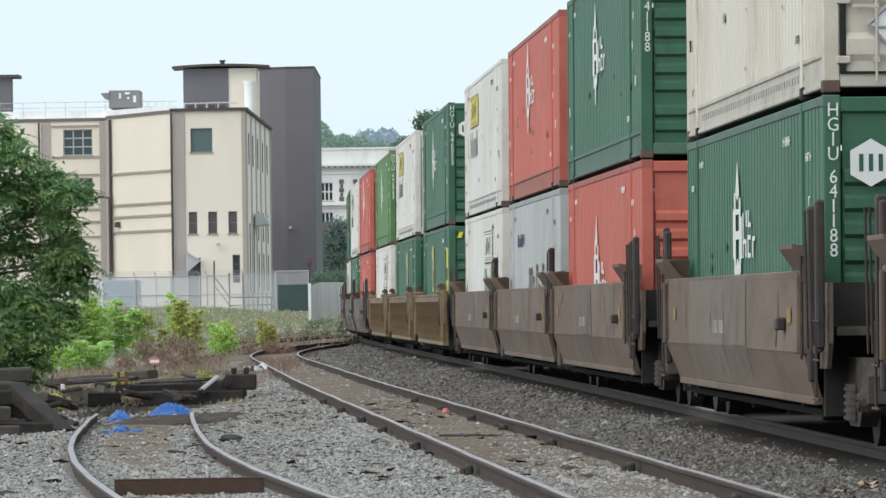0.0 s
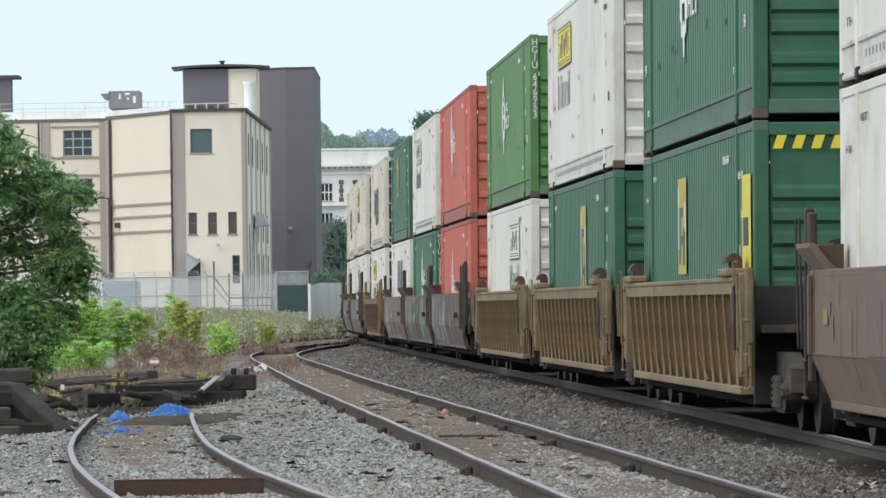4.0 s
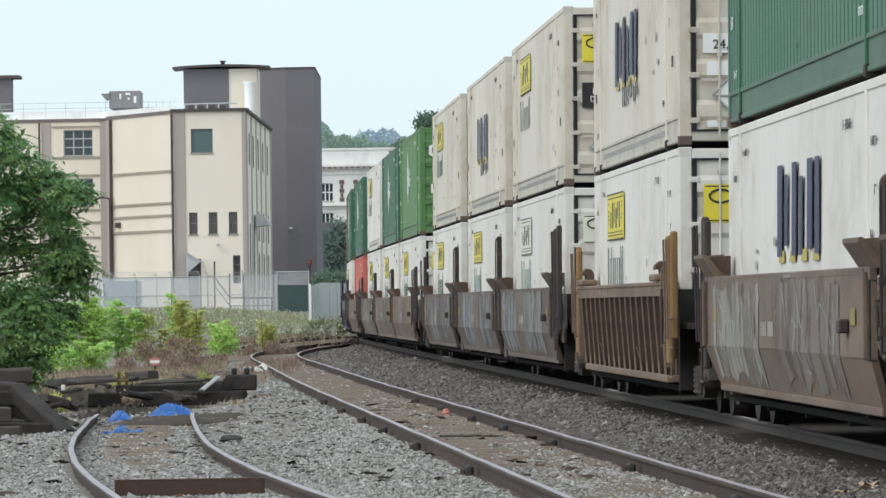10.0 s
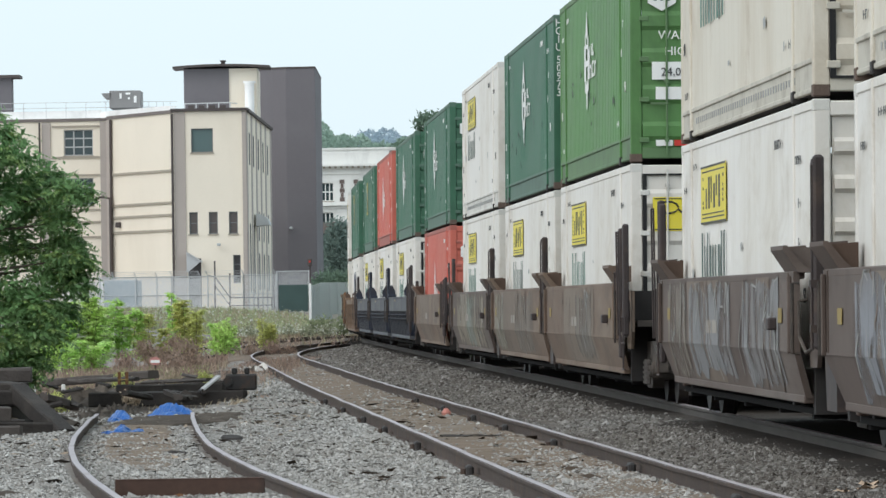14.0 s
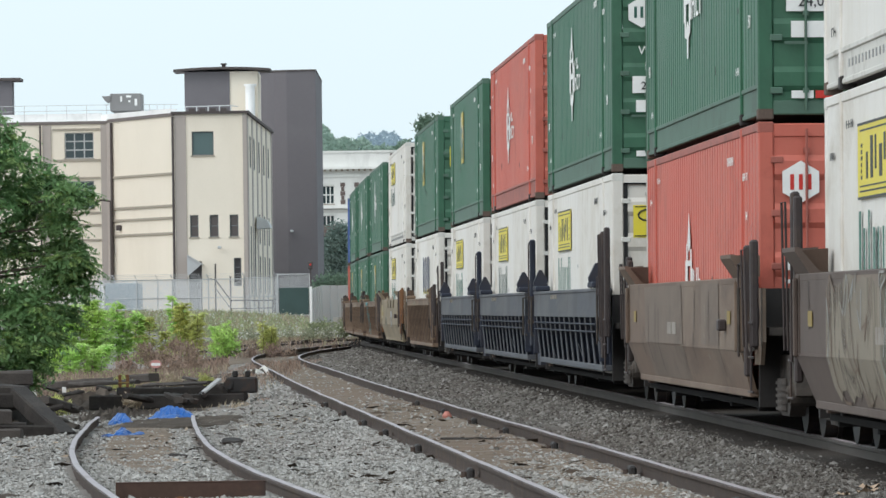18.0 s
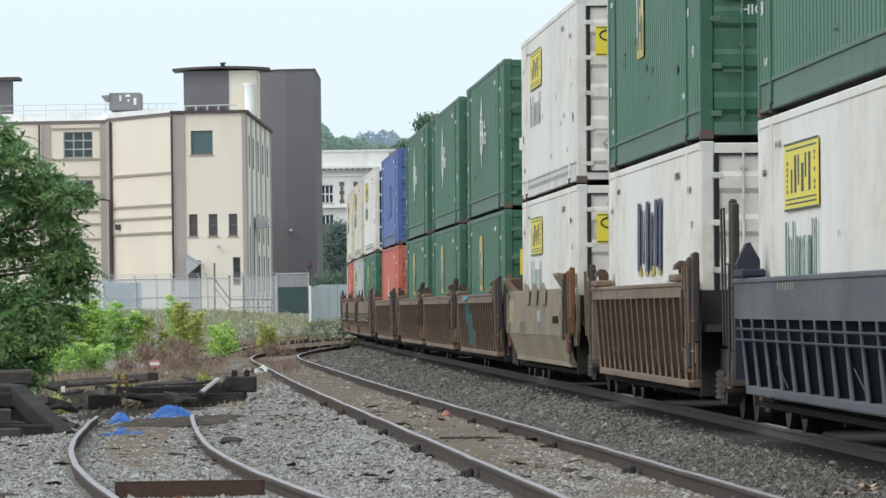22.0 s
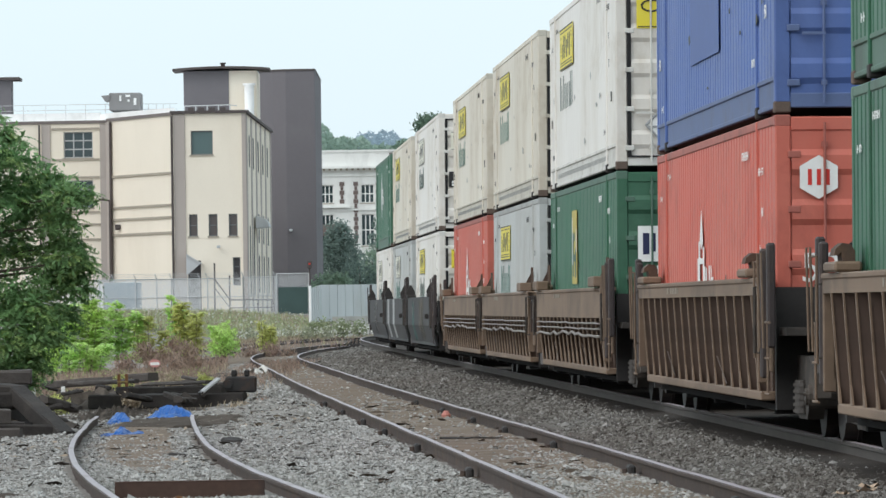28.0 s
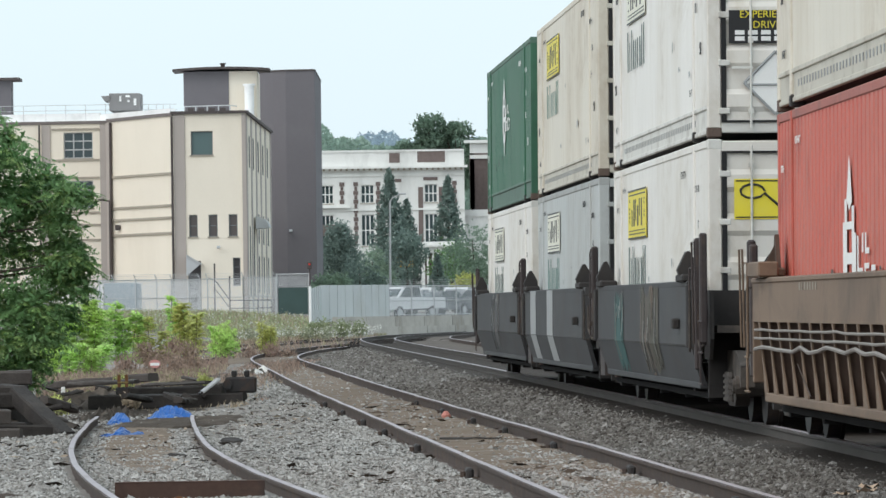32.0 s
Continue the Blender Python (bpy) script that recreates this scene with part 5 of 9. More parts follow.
def sprayed(th, seed):
    """Loose patches of spray paint on the near side, worn off in upright streaks."""
    rg = random.Random(seed)
    pale, blue, dun = (0.245, 0.245, 0.25), (0.26, 0.27, 0.295), (0.21, 0.18, 0.15)
    patches = {8: ((-7.6, -4.4, pale), (-3.5, 1.0, pale), (2.2, 4.6, dun)), 9: ((-7.4, -2.6, (0.25, 0.25, 0.22)), (-2.8, 2.2, (0.15, 0.145, 0.125)), (3.0, 6.4, (0.25, 0.335, 0.32)), (2.2, 3.0, (0.16, 0.09, 0.072))), 10: ((-7.3, -1.8, (0.34, 0.325, 0.29)), (0.5, 6.0, (0.23, 0.2, 0.18))),
               12: ((-7.4, -2.5, pale), (-0.6, 5.6, (0.28, 0.29, 0.28))), 13: ((-5.8, -0.6, blue), (2.4, 6.4, blue)), 14: ((-7.2, -4.5, dun), (-4.0, 1.5, pale), (3.0, 7.0, pale)), 17: ((-5.6, -0.8, (0.27, 0.235, 0.185)), (-1.2, 2.0, (0.24, 0.27, 0.23)), (1.6, 6.6, (0.29, 0.255, 0.20))), 15: ((-0.5, 3.2, (0.20, 0.175, 0.15)),), 16: ((-7.4, -4.2, (0.27, 0.25, 0.2)), (0.0, 5.0, dun)),
               31: ((-4.5, -2.8, (0.05, 0.12, 0.115)), (0.5, 3.5, (0.085, 0.08, 0.06))), 33: ((-2, 1, (0.09, 0.09, 0.09)),), 2: ((-5.5, -2.5, pale), (5.0, 6.5, dun)), 3: ((1.0, 6.5, (0.26, 0.23, 0.2)), (-6, -4, dun))}.get(seed, ())

    def at(x, z, k):
        y = 1.53 if z > 0.87 else 1.53 - 0.12 * (0.87 - z) / 0.44
        return (x, -y - k, z)

    def ribbon(m, pts, w, k):
        """A flat stroke of paint through (x, z) points that follows the folded side."""
        cut = [pts[0]]
        for (x0, z0), (x1, z1) in zip(pts[:-1], pts[1:]):
            if (z0 - 0.872) * (z1 - 0.872) < 0:
                u = (0.872 - z0) / (z1 - z0)
                cut.append((x0 + (x1 - x0) * u, 0.872))
            cut.append((x1, z1))
        for (x0, z0), (x1, z1) in zip(cut[:-1], cut[1:]):
            l = math.hypot(x1 - x0, 4 * (z1 - z0)) + 1e-6
            dx, dz = w * 4 * (z1 - z0) / l * 2.5, -w * (x1 - x0) / l
            m.add([at(x0 - dx, z0 - dz, k), at(x1 - dx, z1 - dz, k), at(x1 + dx, z1 + dz, k), at(x0 + dx, z0 + dz, k)], [(0, 1, 2, 3)])
    for n, (xa, xb, col) in enumerate(patches):
        m = Mesh()
        z0, z1 = rg.uniform(0.44, 0.5), rg.uniform(1.52, 1.6)
        cols = 14
        top = [z1 - rg.uniform(0, 0.3) ** 1.6 for i in range(cols + 1)]
        low = [z0 + rg.uniform(0, 0.3) ** 1.6 for i in range(cols + 1)]
        for i in range(cols):
            u, v = xa + (xb - xa) * i / cols, xa + (xb - xa) * (i + 1) / cols
            m.add([at(u, top[i], 0.009), at(v, top[i + 1], 0.009), at(v, 0.872, 0.009), at(u, 0.872, 0.009), at(v, low[i + 1], 0.009), at(u, low[i], 0.009)], [(0, 1, 2, 3), (3, 2, 4, 5)])
        p = part("spray_marking", m, spray_mat(col), th, "faded sprayed patch, worn through in blotches")
        pale, dark = Mesh(), Mesh()
        x = xa
        while x < xb - 0.3:
            w = rg.uniform(0.5, 1.1)
            for q in range(rg.randint(1, 3)):
                pts = [(x + rg.uniform(0, w), rg.uniform(0.95, z1))]
                for k in range(rg.randint(2, 4)):
                    pts.append((min(xb, pts[-1][0] + rg.uniform(-0.5, 0.6) * w), min(z1, max(z0, pts[-1][1] + rg.uniform(-0.45, 0.4)))))
                ribbon(pale if rg.random() < 0.6 else dark, pts, rg.uniform(0.008, 0.016), 0.0125)
            x += w
        part("stroke_marking", dark, CAR["brown"], p)
        part("outline_marking", pale, PALESTROKE, p)


def well_car(kind, style, first, last, post=2.5, seed=0):
    """One unit of a well car; origin over the rail heads at its middle, +x the way it goes."""
    names = {"brown": "grey-brown steel well car unit with smooth sides", "tagged": "grey-brown well car unit covered in pale spray paint", "ochre": "ochre ribbed steel well car unit", "rust": "rust-brown ribbed steel well car unit", "navy": "dark navy ribbed steel well car unit", "dark": "dark grey smooth-sided well car unit", "tan": "tan smooth-sided well car unit with scalloped plates"}
    th = thing("well_car", names[kind] + " on the rails", "freight car", "well cars of the freight train")
    paint = CAR[kind]
    if style in ("plain", "deep", "navy"):
        ch = CHORD[kind]
        for sy in (-1, 1):
            ribbed_side(th, sy, paint, ch, style)
        claw_guides(th, ch if style != "navy" else paint, style)
    else:
        for sy in (-1, 1):
            plate_side(th, sy, paint, style)
        if style in ("dark", "stripes"):
            claw_guides(th, GRIME, "navy")
        else:
            plate_guides(th, paint)
    m = Mesh()
    m.box(-7.9, 8.0, -1.28, 1.28, 0.27, 0.33)
    for x in (-7.4, -4, 0, 4, 7.4):
        m.box(x - 0.08, x + 0.08, -1.25, 1.25, 0.22, 0.3)
    part("well_floor", m, UNDERSHADE, th)
    for sx in (-1, 1):
        m = Mesh()
        m.box(sx * 8.3, sx * 8.45, -1.33, 1.33, 0.28, 1.5)
        part("bulkhead", m, GRIME, th)
        m = Mesh()
        m.prism([(sx * 8.45, 0.85), (sx * 9.45, 0.75), (sx * 9.45, 1.05), (sx * 8.45, 1.3)], "y", -0.7, 0.7)
        part("draft_sill", m, BOGIE, th)
        m = Mesh()
        m.box(sx * 8.45, sx * 9.25, -1.3, 1.3, 1.02, 1.1)
        part("end_platform", m, BOGIE, th)
        for sy in (-1, 1):
            m = Mesh()
            m.tube([(sx * 8.62, sy * 1.49, 0.85), (sx * 8.62, sy * 1.56, 0.85), (sx * 8.62, sy * 1.56, 1.5), (sx * 8.62, sy * 1.49, 1.5)], 0.018, 6)
            part("grab_iron", m, BOGIE, th)
    bogie(th, -9.3 if not last else -9.0)
    if first:
        bogie(th, 9.0)
    # joint post or coupler end
    for sx, isend in ((-1, last), (1, first)):
        if isend:
            m = Mesh()
            m.box(sx * 9.4, sx * 11.2, -0.17, 0.17, 0.72, 0.98)
            m.cbox(sx * 11.0, sx * 11.7, -0.2, 0.2, 0.68, 1.02, 0.05)
            part("coupler", m, GRIME, th)
            for sy in (-1, 1):
                m = Mesh()
                m.cbox(sx * 8.72, sx * (9.08 if seed == 11 else 8.85), sy * 1.52, sy * 1.44, 0.6, post - 0.1, 0.02)
                m.cbox(sx * 9.2, sx * 9.38, sy * 1.5, sy * 1.42, 0.9, post - 0.05, 0.02)
                e = part("end_post", m, CHORD["ochre"] if kind == "ochre" else (YELLOWED if seed == 11 else RUSTY if kind == "tan" else POST), th)
                m = Mesh()
                m.tube([(sx * 9.08, sy * 1.55, 0.9), (sx * 9.08, sy * 1.57, post - 0.15), (sx * 9.45, sy * 1.57, post - 0.15), (sx * 9.45, sy * 1.55, 0.9)], 0.013, 6)
                part("ladder", m, CHORD[kind] if kind in ("ochre", "rust") else POST, e)
                m = Mesh()
                m.tube([(sx * 8.6, sy * 1.56, 0.8), (sx * 8.6, sy * 1.56, 1.75), (sx * 8.95, sy * 1.56, 1.75)], 0.013, 6)
                part("grab_rail", m, CHORD[kind] if kind in ("ochre", "rust") else POST, e)
                m = Mesh()
                m.tube([(sx * 9.35, sy * 1.5, 0.45), (sx * 9.35, sy * 1.5, 1.15)], 0.013, 6)
                for z in (0.45, 0.8, 1.15):
                    m.tube([(sx * 9.1, sy * 1.5, z), (sx * 9.6, sy * 1.5, z)], 0.013, 6)
                part("step", m, CHORD[kind] if kind in ("ochre", "rust") else POST, e)
            m = Mesh()
            m.cyl((sx * 9.6, -0.55, 1.7), (sx * 9.66, -0.55, 1.7), 0.28, 16)
            m.cyl((sx * 9.3, -0.55, 1.7), (sx * 9.6, -0.55, 1.7), 0.04, 8)
            m.box(sx * 9.2, sx * 9.5, -0.75, -0.35, 1.1, 1.75)
            part("hand_brake", m, GRIME, th)
            m = Mesh()
            m.cyl((sx * 9.0, -0.3, 1.42), (sx * 9.0, 0.95, 1.42), 0.2, 14)
            part("air_tank", m, GRIME, th)
        elif sx < 0:
            for sy in (-1, 1):
                m = Mesh()
                top = 1.5 if style == "deep" else post
                m.cbox(-9.33, -9.21, sy * 1.55, sy * 1.45, 0.9, top, 0.025)
                m.prism([(-9.7, 1.5), (-8.9, 1.5), (-8.8, 1.2), (-8.7, 0.35), (-9.6, 0.35), (-9.8, 0.9)], "y", sy * 1.40, sy * 1.30)
                p0 = part("joint_post", m, POST if kind != "navy" else CAR["navy"], th, "tall dark post between units")
                m = Mesh()
                m.tube([(-9.06, sy * 1.58, 0.9), (-9.06, sy * 1.58, top - 0.1), (-9.2, sy * 1.56, top - 0.05)], 0.013, 6)
                m.box(-9.1, -9.0, sy * 1.6, sy * 1.5, 1.45, 1.52)
                m.box(-9.1, -9.0, sy * 1.6, sy * 1.5, 1.05, 1.12)
                part("post_pipe", m, POST, p0)
    if style in ("brown", "tagged"):
        repainted(th, seed)
    if kind in ("tagged", "dark") or seed in (10, 15, 16):
        sprayed(th, seed)
    if kind == "rust" and style == "plain" and seed == 24:
        teal = mat("turquoise_spray_paint", (0.07, 0.33, 0.38), rough=0.6, var=0.25, scale=1.5, stain=(0.08, 0.055, 0.042), stain_amt=0.8, stain_scale=1.6, streak=True, wide=(0.5, 1, 1))
        rg = random.Random(5)
        m = Mesh()
        m.prism([(-5.4, 1.55), (-2.7, 1.56), (-2.9, 1.50), (-3.4, 1.52), (-3.8, 1.44), (-4.3, 1.50), (-4.9, 1.43), (-5.2, 1.49)], "y", -1.542, -1.537)
        part("spray_paint", m, teal, th, "turquoise sprayed shape on the chord")
        for k, c, d in ((3, 0.95, 1.41), (4, 0.52, 1.41), (5, 0.48, 1.2), (6, 0.48, 0.85)):
            x = -7.6 + 15.5 * k / 15
            deep = lambda z: -1.45 - 0.07 * (z - 0.46) / 0.96
            m = Mesh()
            m.add([(x + 0.0225, -1.34, d - rg.uniform(0, 0.06)), (x + 0.0225, deep(d), d), (x + 0.0225, deep(c), c), (x + 0.0225, -1.34, c + rg.uniform(0, 0.1))], [(0, 1, 2, 3)])
            m.add([(x - 0.036, deep(d) - 0.019, d), (x + 0.036, deep(d) - 0.019, d), (x + 0.036, deep(c) - 0.019, c), (x - 0.036, deep(c) - 0.019, c)], [(0, 1, 2, 3)])
            part("spray_paint", m, teal, th, "turquoise sprayed rib")
    return th


# ---------------------------------------------------------------- the consist
FOLD, FLAT = "folds", "plain"
SPEC = {
    "Ga": ("green", FOLD, "spire", "louvre", "ida", 1), "Gh": ("green", FOLD, "spire", "louvre", "hex ida", 2), "Gb": ("green", FOLD, "spire", "louvre", "hex idb", 3),
    "Gc": ("green", FOLD, "spire", "louvre", "idc", 3), "Gd": ("green", FOLD, "spire", "doors", "warn lbs hex", 4), "Gp": ("green", FOLD, "spire", "doors", "lbs", 5),
    "La": ("lightgreen", FOLD, "spire", "louvre", "idb", 1), "Ld": ("lightgreen", FOLD, "spire", "doors", "hex warn lbs", 2),
    "Ra": ("red", FOLD, "spire", "louvre", "low", 1), "Rb": ("red", FOLD, "spire", "flat", "", 2), "Rc": ("red", FOLD, "spire", "flat", "low", 5), "Rd": ("red", FOLD, "spire", "doors", "hex 53", 3), "Rl": ("red", FOLD, "spire", "doors", "lbs", 4),
    "Ea": ("green", FOLD, "gold", "louvre", "", 1), "Eb": ("green", FOLD, "gold", "louvre", "fore", 5), "Ed": ("green", FOLD, "gold", "doors", "emp warn", 2), "Ew": ("green", FOLD, "gold", "doors", "empw warn", 4), "Es": ("green", FOLD, "gold", "louvre", "strip", 3),
    "Wa": ("white", FLAT, "sign", "flat", "", 1), "Wd": ("white", FLAT, "sign", "doors", "yel dia", 2), "Wy": ("white", FLAT, "sign", "doors", "yel", 3), "Wb": ("white", FLAT, "box", "flat", "dia", 4),
    "We": ("white", FLAT, "sign", "doors", "exp dia yelw pale", 5), "Wl": ("white", FLAT, "sign", "doors", "yelw dia pale", 6), "Wg": ("white", FLAT, "sign", "flat", "pale", 7),
    "Sa": ("white", FLAT, "swoosh", "doors", "", 1), "Sb": ("white", FLAT, "big", "doors", "", 2),
    "Ca": ("cream", FOLD, None, "doors", "dia", 1), "Cs": ("cream", FLAT, "big", "doors", "lbs dia", 2), "Cd": ("cream", FLAT, "sign", "doors", "dia", 3), "Cl": ("cream", FLAT, "sign", "doors", "yel loc dia", 4), "Cg": ("cream", FLAT, "sign", "doors", "", 6),
    "Ya": ("grey", FLAT, "big", "flat", "", 1), "Yb": ("grey", FOLD, "sign", "doors", "", 3), "Yc": ("grey", FLAT, "sign", "doors", "pale", 6), "Bd": ("blue", FOLD, "panel", "doors", "emp", 1),
}
# rear edge of the load along the line at the start, upper and lower container, paint and style of the car, first and last unit of its car
CONSIST = [
    (-13.2, "Wa", "Ga", "brown", "brown", 0, 1, 2.24),
    (10.46, "Ca", "Gh", "brown", "brown", 1, 1, 2.29), (34.3, "Ga", "Ra", "brown", "brown", 1, 0, 2.24), (52.8, "Rb", "Ya", "brown", "brown", 0, 0, 2.24), (71.7, "Wa", "Wb", "brown", "brown", 0, 1, 2.24),
    (96.6, "Gb", "Es", "ochre", "plain", 1, 1, 1.74), (118.6, "Wa", "Eb", "ochre", "plain", 1, 1, 1.74), (140.3, "La", "Wb", "ochre", "plain", 1, 1, 1.74),
    (164.1, "Rb", "Ra", "tagged", "tagged", 1, 0, 2.34), (183.2, "Wg", "Gc", "tagged", "tagged", 0, 0, 2.34), (202.0, "Ea", "Sb", "brown", "brown", 0, 1, 2.34),
    (225.2, "Cs", "Wd", "rust", "plain", 1, 1, 2.24), (248.8, "Cl", "Wl", "tagged", "tagged", 1, 0, 2.64), (267.8, "Cs", "Wy", "tagged", "tagged", 0, 0, 2.64), (287.6, "Cd", "Wa", "tagged", "tagged", 0, 1, 2.64),
    (312.6, "Ld", "Wy", "brown", "brown", 1, 0, 2.44), (330.6, "Gc", "Wa", "brown", "brown", 0, 0, 2.44), (349.4, "Wa", "Wy", "tagged", "tagged", 0, 1, 2.44),
    (372.4, "Gd", "Rd", "brown", "brown", 1, 1, 2.04), (395.4, "Gd", "Wy", "navy", "navy", 1, 0, 2.49), (415.3, "Rl", "Wd", "navy", "navy", 0, 0, 2.49), (435.1, "Ea", "Wy", "navy", "navy", 0, 1, 2.49),
    (458.7, "Ed", "Sa", "rust", "plain", 1, 1, 1.98), (482.2, "Wd", "Wy", "tan", "scallop", 1, 1, 1.98),
    (504.8, "Gp", "Ed", "rust", "plain", 1, 0, 1.98), (525.0, "Gd", "Ed", "rust", "plain", 0, 0, 1.98), (544.2, "Gd", "Ea", "rust", "plain", 0, 1, 1.98),
    (567.7, "Bd", "Rd", "rust", "plain", 1, 1, 1.98), (591.6, "Wd", "Ew", "rust", "deep", 1, 0, 2.04), (611.3, "Cd", "Yb", "rust", "deep", 0, 0, 2.04), (630.2, "Cg", "Rc", "rust", "deep", 0, 1, 2.04),
    (654.9, "We", "Wd", "dark", "dark", 1, 0, 2.19), (674.3, "Cd", "Yc", "dark", "stripes", 0, 0, 2.19), (692.6, "Gp", "Wg", "dark", "dark", 0, 1, 2.19),
]
RIDERS = []
_made = {}


def made(key, build):
    """A fresh copy of a kind that was built before, or the first of it."""
    if key in _made:
        return copy_thing(_made[key], Matrix.Identity(4))
    _made[key] = build()
    return _made[key]


for idx, (edge, up, low, kind, style, first, last, post) in enumerate(CONSIST):
    s0 = edge - L2
    car = made((kind, style, first, last, post, idx if style in ("brown", "tagged", "dark") or idx in (11, 24) else 0), lambda: well_car(kind, style, first, last, post, idx))
    RIDERS.append((car, s0, 0.0))
    RIDERS.append((made(low, lambda: container(*SPEC[low])), s0, 0.33))
    RIDERS.append((made(up, lambda: container(*SPEC[up])), s0, 0.33 + HC + 0.02))

# ---------------------------------------------------------------- buildings
STUCCO = mat("cream_stucco", (0.80, 0.73, 0.62), rough=0.9, var=0.05, scale=0.25, bscale=8, stain=(0.58, 0.51, 0.40), stain_amt=0.16, stain_scale=0.35, streak=True)
PILASTER = mat("grey_brown_stucco", (0.41, 0.365, 0.335), rough=0.9, var=0.07, scale=0.3, bscale=8)
TRIM = mat("dark_brown_trim", (0.075, 0.062, 0.06), rough=0.7, var=0.12, scale=1.0)
LEDGE = mat("weathered_ledge", (0.36, 0.32, 0.265), rough=0.85, var=0.12, scale=0.8)
TOWER = mat("dark_grey_cladding", (0.15, 0.14, 0.152), rough=0.75, var=0.08, scale=0.2, bscale=4, stain=(0.185, 0.175, 0.185), stain_amt=0.35, stain_scale=0.12)
ROOFWHITE = mat("white_roof_membrane", (0.86, 0.86, 0.85), rough=0.8, var=0.08, scale=0.5, stain=(0.5, 0.5, 0.48), stain_amt=0.4, stain_scale=0.6)
GALV = mat("galvanised_steel", (0.50, 0.51, 0.52), rough=0.5, metal=0.3, var=0.1, scale=2)
FRAME = mat("grey_window_frame", (0.14, 0.15, 0.155), rough=0.6, var=0.1, scale=2)
TERRA = mat("white_terracotta", (0.78, 0.78, 0.75), rough=0.7, var=0.08, scale=0.3, bscale=5, stain=(0.45, 0.45, 0.43), stain_amt=0.5, stain_scale=0.5, streak=True)
BRICK = mat("dark_red_brick", (0.17, 0.132, 0.122), rough=0.9, var=0.25, scale=3.0, bscale=10)
CONC = mat("pale_concrete", (0.50, 0.48, 0.44), rough=0.9, var=0.15, scale=0.8, bscale=6, stain=(0.25, 0.22, 0.18), stain_amt=0.6, stain_scale=0.9, streak=True)


def glass_mat(name, color):
    m = bpy.data.materials.new(name)
    m.use_nodes = True
    b = m.node_tree.nodes["Principled BSDF"]
    b.inputs["Base Color"].default_value = (*color, 1)
    b.inputs["Roughness"].default_value = 0.08
    b.inputs["Specular IOR Level"].default_value = 0.6
    return m


GLASS = glass_mat("dark_window_glass", (0.035, 0.055, 0.06))
GLASS_GREEN = glass_mat("greenish_window_glass", (0.075, 0.125, 0.125))
GLASS_BROWN = glass_mat("brown_tinted_glass", (0.085, 0.066, 0.062))
GLASS_DIM = glass_mat("dusty_dark_glass", (0.03, 0.027, 0.03))
GLASS_DIM.node_tree.nodes["Principled BSDF"].inputs["Roughness"].default_value = 0.6
EDGE = mat("brown_grey_roof_edge", (0.17, 0.145, 0.135), rough=0.7, var=0.12, scale=1.0)
PALEFRAME = mat("pale_grey_frame", (0.42, 0.43, 0.43), rough=0.6, var=0.1, scale=2)


def wall(m, o, d, length, z0, z1, thick, holes=()):
    """A wall from o along d (unit, in plan) with square openings (u0, u1, z0, z1); its outside lies to the right of d."""
    us = sorted({0.0, length, *[h[0] for h in holes], *[h[1] for h in holes]})
    zs = sorted({z0, z1, *[h[2] for h in holes], *[h[3] for h in holes]})
    n = (-d[1], d[0])           # inwards

    def P(u, w, z):
        return (o[0] + d[0] * u + n[0] * w, o[1] + d[1] * u + n[1] * w, z)
    solid = {(i, j): not any(h[0] - 1e-6 <= a and b <= h[1] + 1e-6 and h[2] - 1e-6 <= c and e <= h[3] + 1e-6 for h in holes)
             for i, (a, b) in enumerate(zip(us[:-1], us[1:])) for j, (c, e) in enumerate(zip(zs[:-1], zs[1:]))}
    for (i, j), full in solid.items():
        if not full:
            continue
        a, b, c, e = us[i], us[i + 1], zs[j], zs[j + 1]
        vs = [P(u, w, z) for z in (c, e) for w in (0, thick) for u in (a, b)]
        fs = [(0, 1, 5, 4), (2, 6, 7, 3)]
        fs += [q for q, k in (((0, 2, 3, 1), (i, j - 1)), ((4, 5, 7, 6), (i, j + 1)), ((0, 4, 6, 2), (i - 1, j)), ((1, 3, 7, 5), (i + 1, j))) if not solid.get(k)]
        m.add(vs, fs)


def slab(m, o, d, u0, u1, z0, z1, w0, w1):
    """A block on a wall's face: along it, up it, and from w0 to w1 inwards (negative: proud)."""
    n = (-d[1], d[0])
    vs = [(o[0] + d[0] * u + n[0] * w, o[1] + d[1] * u + n[1] * w, z) for z in (z0, z1) for w in (w0, w1) for u in (u0, u1)]
    m.add(vs, [(0, 2, 3, 1), (4, 5, 7, 6), (0, 1, 5, 4), (2, 6, 7, 3), (0, 4, 6, 2), (1, 3, 7, 5)])


